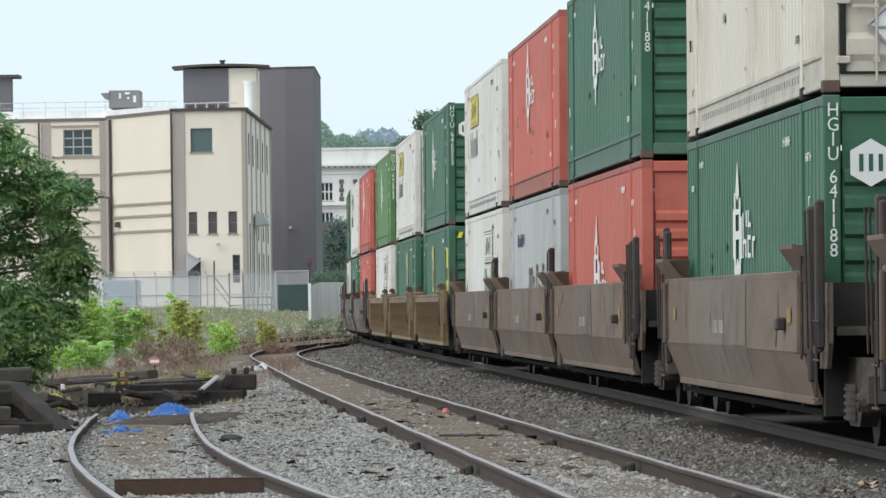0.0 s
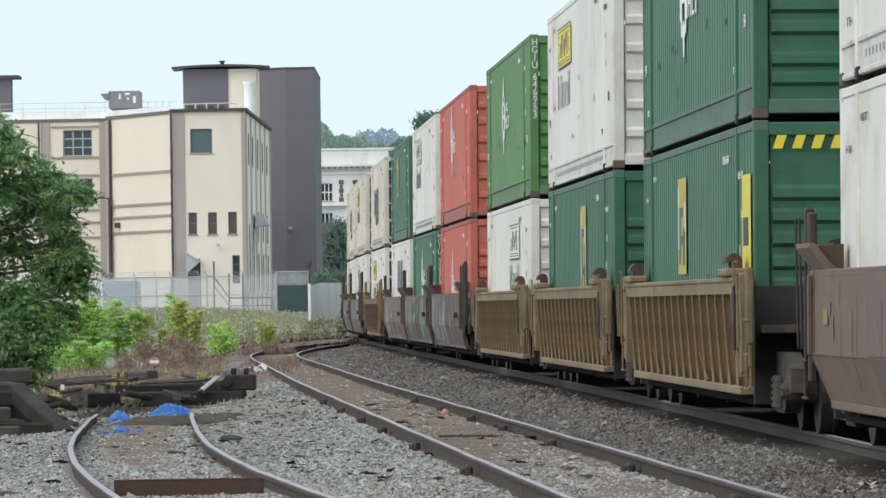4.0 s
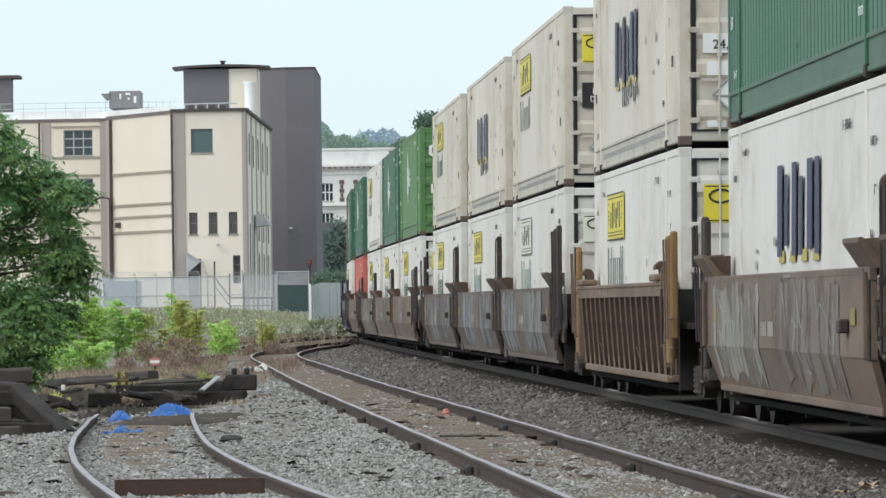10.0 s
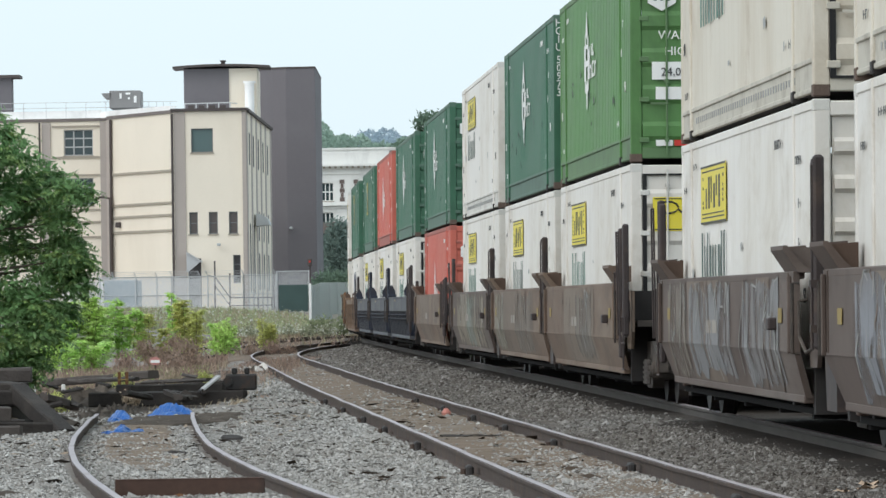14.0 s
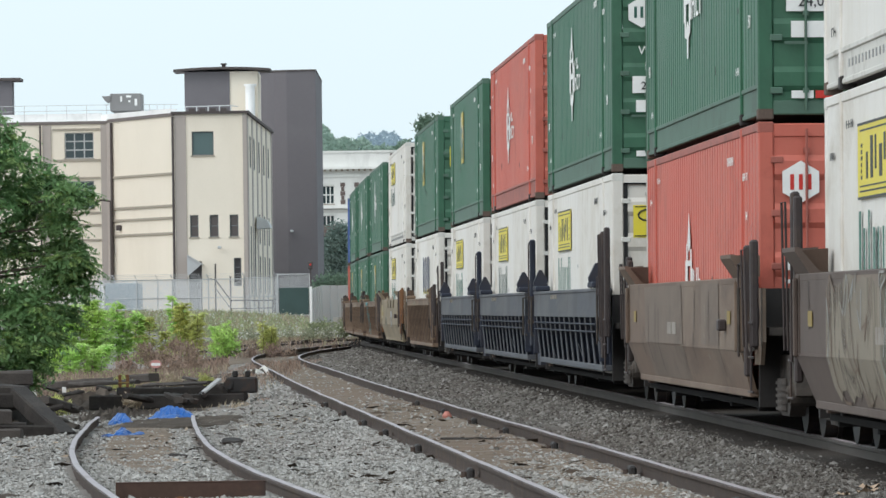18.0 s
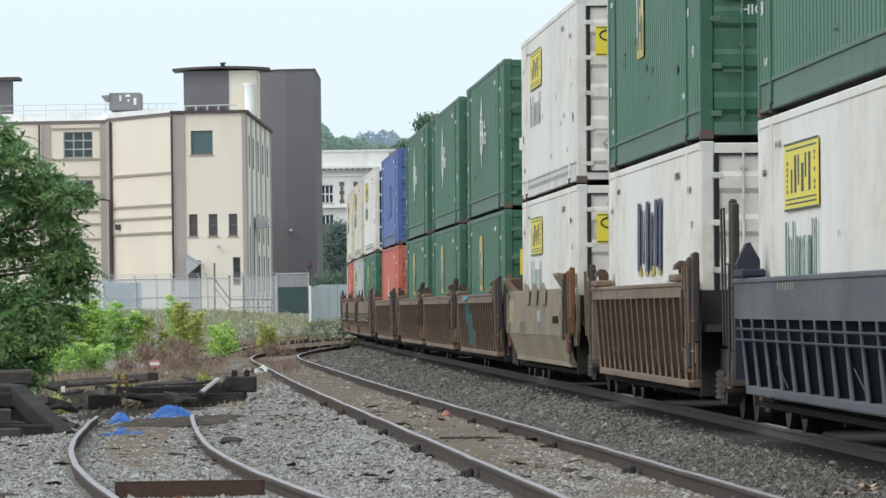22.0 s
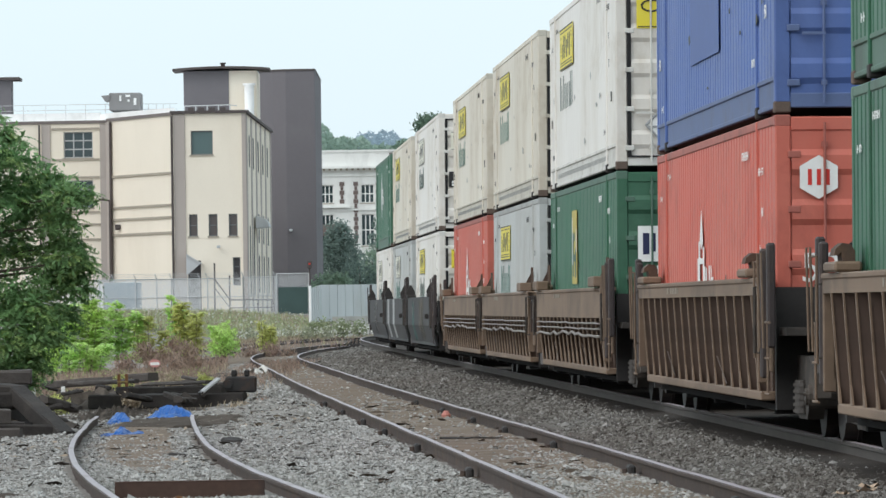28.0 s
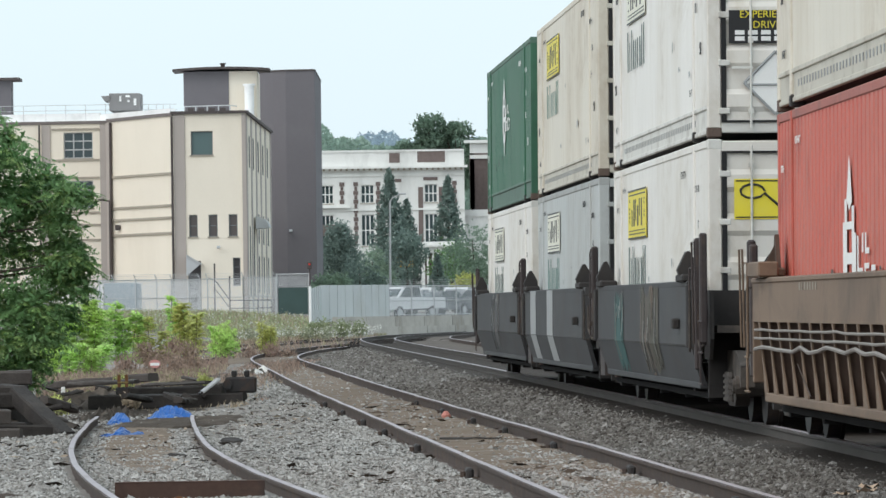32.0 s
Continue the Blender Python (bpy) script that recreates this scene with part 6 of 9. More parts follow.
def window(house, o, d, h, glass, nx=1, nz=1, frame=None, depth=0.18, sill=True, bar=0.05):
    u0, u1, z0, z1 = h
    m = Mesh()
    b = 0.07
    for a, c, e, f in ((u0, u1, z1 - b, z1), (u0, u1, z0, z0 + b), (u0, u0 + b, z0 + b, z1 - b), (u1 - b, u1, z0 + b, z1 - b)):
        slab(m, o, d, a, c, e, f, depth - 0.04, depth + 0.06)
    w = part("window", m, frame or FRAME, house)
    for i in range(1, nx):
        u = u0 + (u1 - u0) * i / nx
        m = Mesh()
        slab(m, o, d, u - bar / 2, u + bar / 2, z0 + b, z1 - b, depth - 0.02, depth + 0.04)
        part("mullion", m, frame or FRAME, w)
    for i in range(1, nz):
        z = z0 + (z1 - z0) * i / nz
        m = Mesh()
        slab(m, o, d, u0 + b, u1 - b, z - bar / 2, z + bar / 2, depth - 0.018, depth + 0.038)
        part("transom", m, frame or FRAME, w)
    m = Mesh()
    slab(m, o, d, u0 + 0.02, u1 - 0.02, z0 + 0.02, z1 - 0.02, depth + 0.015, depth + 0.03)
    part("pane", m, glass, w)
    if sill:
        m = Mesh()
        slab(m, o, d, u0 - 0.08, u1 + 0.08, z0 - 0.1, z0, -0.07, 0.12)
        part("sill", m, LEDGE, w)


def unit(a, b):
    l = math.hypot(b[0] - a[0], b[1] - a[1])
    return ((b[0] - a[0]) / l, (b[1] - a[1]) / l), l


def office_building():
    th = thing("office_building", "four-storey cream stucco building with grey-brown pilasters", "building")
    A, B, C, D, E = (-46.0, 436.0), (-24.4, 433.0), (-19.0, 420.5), (-13.85, 420.0), (-13.45, 467.0)
    base = 0.7
    # left wing
    d, l = unit(A, B)
    off = lambda x: (x - A[0]) / (B[0] - A[0]) * l
    h1 = (off(-27.65), off(-25.5), 12.65, 14.55)
    h2 = (off(-27.65), off(-25.5), 9.0, 11.0)
    h0 = (off(-35.0), off(-32.6), 12.65, 14.55)
    m = Mesh()
    wall(m, A, d, l, base, 15.15, 0.4, (h0, h1, h2))
    part("wall", m, STUCCO, th, weld=True)
    for h in (h0, h1, h2):
        window(th, A, d, h, GLASS, 3, 3, PALEFRAME, bar=0.09)
    for x0, x1 in ((-29.25, -28.62), (-24.95, -24.42), (-37.6, -36.4)):
        m = Mesh()
        slab(m, A, d, off(x0), off(x1), base, 15.1, -0.12, 0.0)
        part("pilaster", m, PILASTER, th)
    for z in (14.72, 12.45, 11.15, 8.6, 7.7, 6.6):
        m = Mesh()
        slab(m, A, d, off(-28.5), off(-25.0), z, z + 0.14, -0.09, 0.0)
        part("ledge", m, LEDGE, th)
    m = Mesh()
    slab(m, A, d, 0, l, 15.15, 15.38, -0.09, 0.6)
    part("roof_edge", m, EDGE, th)
    m = Mesh()
    m.cyl((-29.42, 433.4, base), (-29.42, 433.4, 15.1), 0.07, 8)
    part("downpipe", m, TRIM, th)
    # slanting wing
    d, l = unit(B, C)
    m = Mesh()
    wall(m, B, d, l, base, 15.25, 0.4)
    part("wall", m, STUCCO, th, weld=True)
    m = Mesh()
    slab(m, B, d, 0.0, 0.9, base, 15.2, -0.15, 0.0)
    part("pilaster", m, PILASTER, th)
    for z in (11.1, 8.82, 7.95, 6.85):
        m = Mesh()
        slab(m, B, d, 0.9, l - 0.4, z, z + 0.16, -0.12, 0.0)
        part("ledge", m, LEDGE, th)
    m = Mesh()
    slab(m, B, d, -0.05, l, 15.25, 15.48, -0.09, 0.6)
    part("roof_edge", m, EDGE, th)
    for p in ((-24.15, 432.0), (-19.12, 420.35)):
        m = Mesh()
        m.cyl((*p, base), (*p, 15.2), 0.09, 8)
        part("downpipe", m, TRIM, th)
    m = Mesh()
    m.cyl((-24.2, 431.6, 1.0), (-24.2, 431.6, 9.5), 0.10, 8)
    m.cyl((-24.2, 431.6, 9.45), (-24.9, 431.6, 9.55), 0.06, 6)
    m.cbox(-25.05, -24.6, 431.4, 431.8, 9.47, 9.62, 0.03)
    part("wall_lamp", m, TRIM, th)
    m = Mesh()
    m.cbox(-23.8, -23.4, 430.5, 431.0, 7.3, 7.7, 0.05)
    part("wall_lamp", m, TRIM, th)
    # front
    d, l = unit(C, D)
    U = lambda x: x - C[0]
    big = (U(-17.77), U(-16.2), 12.42, 14.12)
    small = [(U(a), U(b), 6.62, 8.18) for a, b in ((-17.97, -17.36), (-16.57, -15.93), (-15.13, -14.5))]
    tall = (U(-14.87), U(-14.33), 3.1, 5.1)
    door = (U(-18.1), U(-17.15), base, 4.9)
    m = Mesh()
    wall(m, C, d, l, base, 15.35, 0.4, [big, *small, tall, door])
    part("wall", m, STUCCO, th, weld=True)
    window(th, C, d, big, GLASS_GREEN, 1, 1, sill=True)
    for h in small:
        window(th, C, d, h, GLASS_BROWN, 1, 2)
    window(th, C, d, tall, GLASS_DIM, 1, 3, sill=False)
    m = Mesh()
    slab(m, C, d, door[0], door[1], door[2], door[3], 0.2, 0.28)
    part("door", m, GLASS_DIM, th)
    for u0, u1 in ((0.0, 0.82), (l - 0.28, l)):
        m = Mesh()
        slab(m, C, d, u0, u1, base, 15.3, -0.08, 0.0)
        part("pilaster", m, PILASTER, th)
    m = Mesh()
    slab(m, C, d, -0.2, l + 0.15, 15.35, 15.55, -0.22, 0.6)
    part("roof_edge", m, TRIM, th)
    m = Mesh()
    m.prism([(-18.15, 5.36), (-18.15, 5.28), (-17.1, 4.62), (-17.05, 4.68)], "y", 418.9, 420.3)
    m.prism([(-18.15, 5.28), (-18.15, 3.9), (-18.05, 3.9), (-17.15, 4.66)], "y", 419.0, 419.05)
    part("awning", m, GALV, th)
    m = Mesh()
    m.cbox(-16.0, -15.75, 419.5, 419.95, 5.75, 5.95, 0.03)
    part("wall_lamp", m, GALV, th)
    # long side, seen at a slant
    d, l = unit(D, E)
    holes = []
    for u in (4.0, 11.0, 20.0, 29.0, 38.0):
        for z0, z1 in ((11.6, 13.9), (6.3, 8.5), (2.4, 7.4) if u in (4.0, 11.0) else (2.6, 5.4)):
            holes.append((u + 0.8, u + 2.5, z0, z1))
    holes = [h for h in holes if not (h[2] == 6.3 and h[0] in (4.8, 11.8))]
    m = Mesh()
    wall(m, D, d, l, base, 15.3, 0.4, holes)
    part("wall", m, STUCCO, th, weld=True)
    for h in holes:
        window(th, D, d, h, GLASS_DIM, 2, 2, depth=0.03, sill=False)
    for u in (0.0, 8.3, 17.0, 25.5, 34.5, 45.0):
        m = Mesh()
        slab(m, D, d, u, u + 2.0, base, 15.25, -0.04, 0.0)
        part("pilaster", m, PILASTER, th)
    m = Mesh()
    slab(m, D, d, 0.2, l, 15.3, 15.5, -0.2, 0.6)
    part("roof_edge", m, TRIM, th)
    m = Mesh()
    m.prism([(-13.6, 7.3)] + [(-13.6 + 1.0 * math.sin(math.radians(12 * k)), 7.3 + 0.9 * math.cos(math.radians(12 * k))) for k in range(8)], "y", 432.0, 437.0)
    part("awning", m, GALV, th)
    # back and roof
    m = Mesh()
    wall(m, E, (-1.0, 0.0), 33.0, base, 15.3, 0.4)
    wall(m, (-46.4, 467.0), (0.0, -1.0), 31.0, base, 15.3, 0.4)
    part("wall", m, STUCCO, th, weld=True)
    m = Mesh()
    m.prism([(-45.9, 436.6), (-24.4, 433.6), (-24.4, 466.5), (-45.9, 466.5)], "z", 15.0, 15.3)
    m.prism([(-24.0, 433.6), (-18.6, 421.0), (-14.2, 420.5), (-13.9, 466.5), (-24.0, 466.5)], "z", 15.0, 15.3)
    part("roof", m, ROOFWHITE, th)
    m = Mesh()
    m.prism([(-45.0, 437.5), (-25.0, 434.8), (-25.0, 435.6), (-45.0, 438.3)], "z", 15.3, 16.0)
    m.prism([(-25.0, 434.8), (-19.4, 424.0), (-19.0, 424.2), (-24.6, 435.4)], "z", 15.3, 15.9)
    r = part("roof_curb", m, ROOFWHITE, th)
    # roof rail
    pts = [(-44.0, 436.9), (-39.0, 436.2), (-34.0, 435.5), (-29.0, 434.8), (-24.6, 434.6), (-22.6, 434.9), (-20.9, 435.2), (-19.4, 435.5)]
    m = Mesh()
    for z in (16.2, 16.6):
        m.tube([(*p, z) for p in pts], 0.02, 5)
    part("roof_rail", m, GALV, th)
    for a, b in zip(pts[:-1], pts[1:]):
        for k in range(3):
            p = (a[0] + (b[0] - a[0]) * k / 3, a[1] + (b[1] - a[1]) * k / 3)
            m = Mesh()
            m.cyl((*p, 15.3), (*p, 16.62), 0.018, 5)
            part("rail_post", m, GALV, th)
    m = Mesh()
    m.cbox(-24.3, -22.0, 434.0, 437.5, 16.1, 17.4, 0.05)
    m.prism([(-24.9, 17.2), (-24.2, 17.25), (-24.2, 16.85), (-24.6, 16.8)], "y", 434.0, 437.0)
    m.box(-24.0, -22.2, 434.2, 437.2, 15.3, 16.25)
    ac = part("rooftop_unit", m, mat("grey_metal_cabinet", (0.24, 0.235, 0.235), rough=0.6, var=0.15, scale=1.5), th, "grey air-handling cabinet")
    for x0, x1, z0, z1 in ((-23.55, -23.4, 16.8, 17.2), (-23.1, -22.75, 17.1, 17.25), (-22.95, -22.8, 16.75, 16.9), (-22.5, -22.3, 16.5, 17.0)):
        m = Mesh()
        m.box(x0, x1, 433.97, 433.99, z0, z1)
        part("cabinet_panel", m, ROOFWHITE, ac)
    return th


def stair_towers():
    th = thing("stair_tower", "dark grey clad stair tower with an overhanging flat roof", "building")
    m = Mesh()
    m.box(-19.3, -15.9, 445, 453, 15.0, 19.35)
    part("wall", m, TOWER, th)
    m = Mesh()
    m.box(-15.9, -13.8, 445.1, 453, 15.0, 19.35)
    part("wall", m, STUCCO, th, "cream stucco wall")
    m = Mesh()
    n = 12
    for k in range(n):
        x0, x1 = -20.1 + 7.3 * k / n, -20.1 + 7.3 * (k + 1) / n
        bow = lambda x: 0.16 * (1 - ((x + 16.4) / 3.7) ** 2)
        m.prism([(x0, 19.35 + bow(x0)), (x1, 19.35 + bow(x1)), (x1, 19.52 + bow(x1)), (x0, 19.52 + bow(x0))], "y", 444.2, 449)
    part("roof", m, TRIM, th, weld=True)
    m = Mesh()
    m.cyl((-16.4, 447, 19.7), (-16.4, 447, 19.95), 0.16, 10)
    m.cyl((-16.4, 447, 19.95), (-16.4, 447, 20.05), 0.24, 10)
    part("roof_vent", m, TRIM, th)
    m = Mesh()
    m.cyl((-14.35, 444.3, 15.4), (-14.35, 444.3, 18.2), 0.36, 14)
    m.cyl((-14.35, 444.3, 18.2), (-14.35, 444.3, 18.35), 0.48, 14)
    part("vent_stack", m, ROOFWHITE, th, "white metal vent stack")
    m = Mesh()
    m.tube([(-19.25, 443.9, 16.7), (-15.9, 443.9, 16.75), (-15.3, 444.6, 16.7)], 0.04, 5)
    m.tube([(-19.25, 443.9, 16.2), (-15.9, 443.9, 16.25)], 0.04, 5)
    for k in range(5):
        m.cyl((-19.2 + k * 0.85, 443.9, 15.4), (-19.2 + k * 0.85, 443.9, 16.75), 0.05, 5)
    part("guard_rail", m, GALV, th)
    for k in range(4):
        m = Mesh()
        m.box(-19.0 + k * 0.8, -18.55 + k * 0.8, 444.7, 444.95, 15.9, 16.6)
        part("dark_panel", m, TRIM, th)
    th2 = thing("clad_tower", "tall dark grey clad tower with a curved face", "building")
    m = Mesh()
    ring = [(-14.68, 479.0), (-13.5, 477.4), (-12.46, 476.6), (-10.12, 476.4), (-10.08, 477.0), (-10.08, 500), (-14.68, 500)]
    m.prism(ring, "z", 0.6, 20.55)
    part("wall", m, TOWER, th2)
    m = Mesh()
    m.prism([(x * 1.0 + (-12.4 - x) * -0.012, y - 0.05) for x, y in ring], "z", 20.55, 20.7)
    part("roof_edge", m, TRIM, th2)
    m = Mesh()
    m.cbox(-12.3, -12.05, 476.0, 476.6, 7.6, 7.8, 0.03)
    part("wall_lamp", m, GALV, th2)
    th3 = thing("stair_tower", "dark grey clad stair tower with an overhanging flat roof", "building")
    m = Mesh()
    m.box(-42, -34.1, 470, 472.5, 0.7, 19.85)
    part("wall", m, TOWER, th3)
    m = Mesh()
    m.box(-42.8, -33.4, 469.4, 473, 19.85, 20.08)
    part("roof", m, TRIM, th3)


def old_hall():
    """The white terracotta building beyond the car park."""
    th = thing("old_hall", "white terracotta hall with brick panels and a heavy cornice", "building")
    o, d, l = (-24.0, 620.0), (1.0, 0.0), 26.4
    U = lambda x: x - o[0]
    hol = []
    for a, b in ((-13.05, -11.35), (-8.45, -7.1), (-1.8, -0.45), (-17.6, -16.2), (-21.6, -20.2)):
        hol.append((U(a), U(b), 12.4, 14.3))
        hol.append((U(a), U(b), 7.9, 11.2))
    m = Mesh()
    wall(m, o, d, l, 0.7, 17.9, 0.6, hol)
    part("wall", m, TERRA, th, weld=True)
    for h in hol:
        window(th, o, d, h, GLASS, 4 if h[1] - h[0] > 1.5 else 3, 2, TERRA, 0.3, True, 0.12)
    for u0, u1, z0, z1, w0, nm in ((0, l, 15.75, 16.0, -0.35, "frieze"), (0, l + 0.35, 16.0, 16.25, -0.8, "cornice"), (0, l, 15.2, 15.35, -0.15, "string_course"), (0, l, 11.6, 11.8, -0.15, "string_course"), (0, l, 17.75, 17.95, -0.12, "parapet_cap")):
        m = Mesh()
        slab(m, o, d, u0, u1, z0, z1, w0, 0.0)
        part(nm, m, TERRA, th)
    for k in range(44):
        m = Mesh() if k == 0 else m
        u = 0.3 + k * 0.6
        if k == 0:
            slab(m, o, d, -0.12, 0.12, 15.8, 16.0, -0.65, -0.35)
            dm = m.data("bracket")
        part("bracket", dm, LEDGE, th, at=pose(u, 0, 0))
    for a, b, z0, z1 in ((-5.45, -4.35, 16.6, 17.6), (-2.5, 0.4, 16.6, 17.75), (-4.9, -4.2, 14.55, 14.9), (-1.9, -0.4, 14.7, 15.05), (-2.45, -1.95, 8.0, 14.0), (-0.3, 0.15, 8.0, 14.0), (-13.0, -10.2, 9.0, 10.2)):
        m = Mesh()
        slab(m, o, d, U(a), U(b), z0, z1, -0.05, 0.0)
        part("brick_panel", m, BRICK, th)
    for x in (-10.45, -9.0, -6.65, 1.35, -14.2):
        for k in range(14):
            if x == -10.45 and k < 9:
                continue
            w = 0.25 if k % 2 else 0.15
            z = 8.2 + k * 0.46
            m = Mesh()
            slab(m, o, d, U(x) - w, U(x) + w, z, z + 0.43, -0.06, 0.0)
            part("quoin_brick", m, BRICK, th)
    m = Mesh()
    slab(m, o, d, U(-13.2), U(-9.6), 11.9, 12.15, -0.6, 0.0)
    part("balcony_slab", m, TERRA, th)
    m = Mesh()
    wall(m, (2.4, 620.6), (0.0, 1.0), 25, 0.7, 17.9, 0.6)
    wall(m, (2.4, 646), (-1.0, 0.0), 26.4, 0.7, 17.9, 0.6)
    wall(m, (-24.0, 646), (0.0, -1.0), 25.4, 0.7, 17.9, 0.6)
    part("wall", m, BRICK, th)
    m = Mesh()
    m.box(-23.5, 1.9, 620.5, 645.5, 16.6, 16.8)
    part("roof", m, ROOFWHITE, th)
    m = Mesh()
    m.box(2.4, 6.6, 622.0, 623.0, 10.9, 11.6)
    m.box(2.4, 6.6, 622.2, 623.0, 0.7, 10.9)
    part("link_wall", m, TERRA, th)
    b = thing("brick_block", "dark red brick block with a white cornice", "building")
    o2 = (3.1, 640.0)
    h2 = [(2.0 + 2.6 * i, 3.4 + 2.6 * i, z, z + 2.4) for i in range(4) for z in (14.9, 10.6)]
    m = Mesh()
    wall(m, o2, d, 12.0, 0.7, 18.0, 0.5, h2)
    wall(m, (3.1, 652), (0, -1.0), 12.0, 0.7, 18.0, 0.5)
    m.box(3.6, 15.1, 640.5, 652, 17.0, 17.3)
    part("wall", m, BRICK, b, weld=True)
    for h in h2:
        window(b, o2, d, h, GLASS, 2, 2, TERRA, 0.2)
    for z0, z1, w in ((18.0, 19.1, -0.05), (19.1, 19.4, -0.7), (17.4, 17.8, -0.2)):
        m = Mesh()
        slab(m, o2, d, 0.0 if w > -0.5 else -0.6, 12.0, z0, z1, w, 0.5)
        part("cornice", m, TERRA, b)
    p = thing("porch", "white porch with square columns and a flat entablature", "porch")
    for k in range(6):
        m = Mesh()
        x = -2.0 + k * 0.5
        m.cbox(x, x + (0.34 if k == 0 else 0.2), 560, 560.3, 0.7, 6.6, 0.02)
        part("column", m, TERRA, p)
    for z0, z1, e in ((6.6, 7.1, 0.0), (7.1, 7.3, 0.5), (7.3, 7.6, 0.15)):
        m = Mesh()
        m.box(-2.1 - e, 1.2, 559.8 - e, 564, z0, z1)
        part("entablature", m, TERRA, p)
    m = Mesh()
    m.box(-1.9, 1.2, 563, 563.4, 0.7, 6.6)
    part("back_wall", m, BRICK, p)


office_building()
stair_towers()
old_hall()

# ---------------------------------------------------------------- fences, walls and the car park
VINYL = mat("pale_grey_fence_panel", (0.58, 0.61, 0.61), rough=0.6, var=0.08, scale=0.6, stain=(0.42, 0.42, 0.38), stain_amt=0.4, stain_scale=0.8, streak=True)


def link_mesh():
    """Chain-link fabric: fine slanting wires with open air between them."""
    m = bpy.data.materials.new("chain_link_wire")
    m.use_nodes = True
    n, l = m.node_tree.nodes, m.node_tree.links
    b = n["Principled BSDF"]
    b.inputs["Base Color"].default_value = (0.62, 0.63, 0.64, 1)
    b.inputs["Roughness"].default_value = 0.6
    tc = n.new("ShaderNodeTexCoord")
    fac = None
    for rot in (45, -45):
        mp = n.new("ShaderNodeMapping")
        mp.inputs["Rotation"].default_value = (0, radians(rot), 0)
        l.new(tc.outputs["Object"], mp.inputs[0])
        w = n.new("ShaderNodeTexWave")
        w.inputs["Scale"].default_value = 4.5
        w.bands_direction = "X"
        l.new(mp.outputs[0], w.inputs[0])
        g = n.new("ShaderNodeMath")
        g.operation = "GREATER_THAN"
        g.inputs[1].default_value = 0.88
        l.new(w.outputs["Fac"], g.inputs[0])
        if fac is None:
            fac = g.outputs[0]
        else:
            mx = n.new("ShaderNodeMath")
            mx.operation = "MAXIMUM"
            l.new(fac, mx.inputs[0])
            l.new(g.outputs[0], mx.inputs[1])
            fac = mx.outputs[0]
    l.new(fac, b.inputs["Alpha"])
    return m


LINK = link_mesh()


def chain_fence(a, b, z0, z1, gap, label):
    th = thing("chain_link_fence", label, "fence")
    d, l = unit(a, b)
    n = max(1, round(l / gap))
    for i in range(n + 1):
        x, y = a[0] + d[0] * l * i / n, a[1] + d[1] * l * i / n
        m = Mesh()
        m.cyl((x, y, z0 - 0.3), (x, y, z1), 0.04, 8)
        m.cyl((x, y, z1), (x - 0.12, y - 0.25, z1 + 0.3), 0.025, 6)
        part("post", m, GALV, th)
    for z in (z1 - 0.03, (z0 + z1) / 2, z0 + 0.08):
        m = Mesh()
        m.cyl((*a, z), (*b, z), 0.025, 6)
        part("rail", m, GALV, th)
    m = Mesh()
    n2 = (-d[1] * 0.03, d[0] * 0.03)
    m.add([(a[0] + n2[0], a[1] + n2[1], z0), (b[0] + n2[0], b[1] + n2[1], z0), (b[0] + n2[0], b[1] + n2[1], z1), (a[0] + n2[0], a[1] + n2[1], z1)], [(0, 1, 2, 3)])
    part("wire_fabric", m, LINK, th)
    for k in range(3):
        m = Mesh()
        o = 0.04 + 0.04 * k
        m.cyl((a[0] - o, a[1] - o * 2, z1 + 0.1 * (k + 1)), (b[0] - o, b[1] - o * 2, z1 + 0.1 * (k + 1)), 0.008, 4)
        part("barbed_wire", m, GALV, th)
    return th


chain_fence((-24.0, 374.5), (-12.6, 374.0), 1.0, 3.4, 2.3, "galvanised chain-link fence with barbed wire")
chain_fence((-26.5, 377.5), (-15.5, 377.2), 1.0, 3.4, 2.6, "second chain-link fence close behind the first")
chain_fence((-12.6, 374.0), (-10.6, 374.0), 1.0, 3.45, 2.0, "galvanised chain-link fence beside the gate")


def yard_poles():
    """Bare posts and the hand rail of the outside steps, behind the fence."""
    for x, top, y in ((-14.5, 4.3, 376.0), (-13.55, 3.5, 376.0), (-12.7, 3.4, 376.5)):
        th = thing("steel_post", "bare dark steel post behind the fence", "post")
        m = Mesh()
        m.cyl((x, y, 0.6), (x, y, top), 0.05, 8)
        m.cyl((x, y, top), (x, y, top + 0.04), 0.065, 8)
        part("pole", m, TRIM, th)
    th = thing("step_rail", "dark steel hand rail of outside steps", "hand rail")
    m = Mesh()
    m.tube([(-16.0, 404, 3.55), (-15.6, 404, 3.5), (-14.55, 404, 2.05), (-11.7, 404, 2.02)], 0.05, 6)
    part("rail", m, TRIM, th)
    m = Mesh()
    m.tube([(-15.6, 404, 2.9), (-14.55, 404, 1.5), (-11.7, 404, 1.5)], 0.035, 6)
    part("lower_rail", m, TRIM, th)
    for x, z in ((-15.6, 3.5), (-14.55, 2.05), (-13.6, 2.03), (-12.65, 2.03), (-11.7, 2.02)):
        m = Mesh()
        m.cyl((x, 404, 0.6), (x, 404, z), 0.045, 6)
        part("rail_post", m, TRIM, th)


yard_poles()


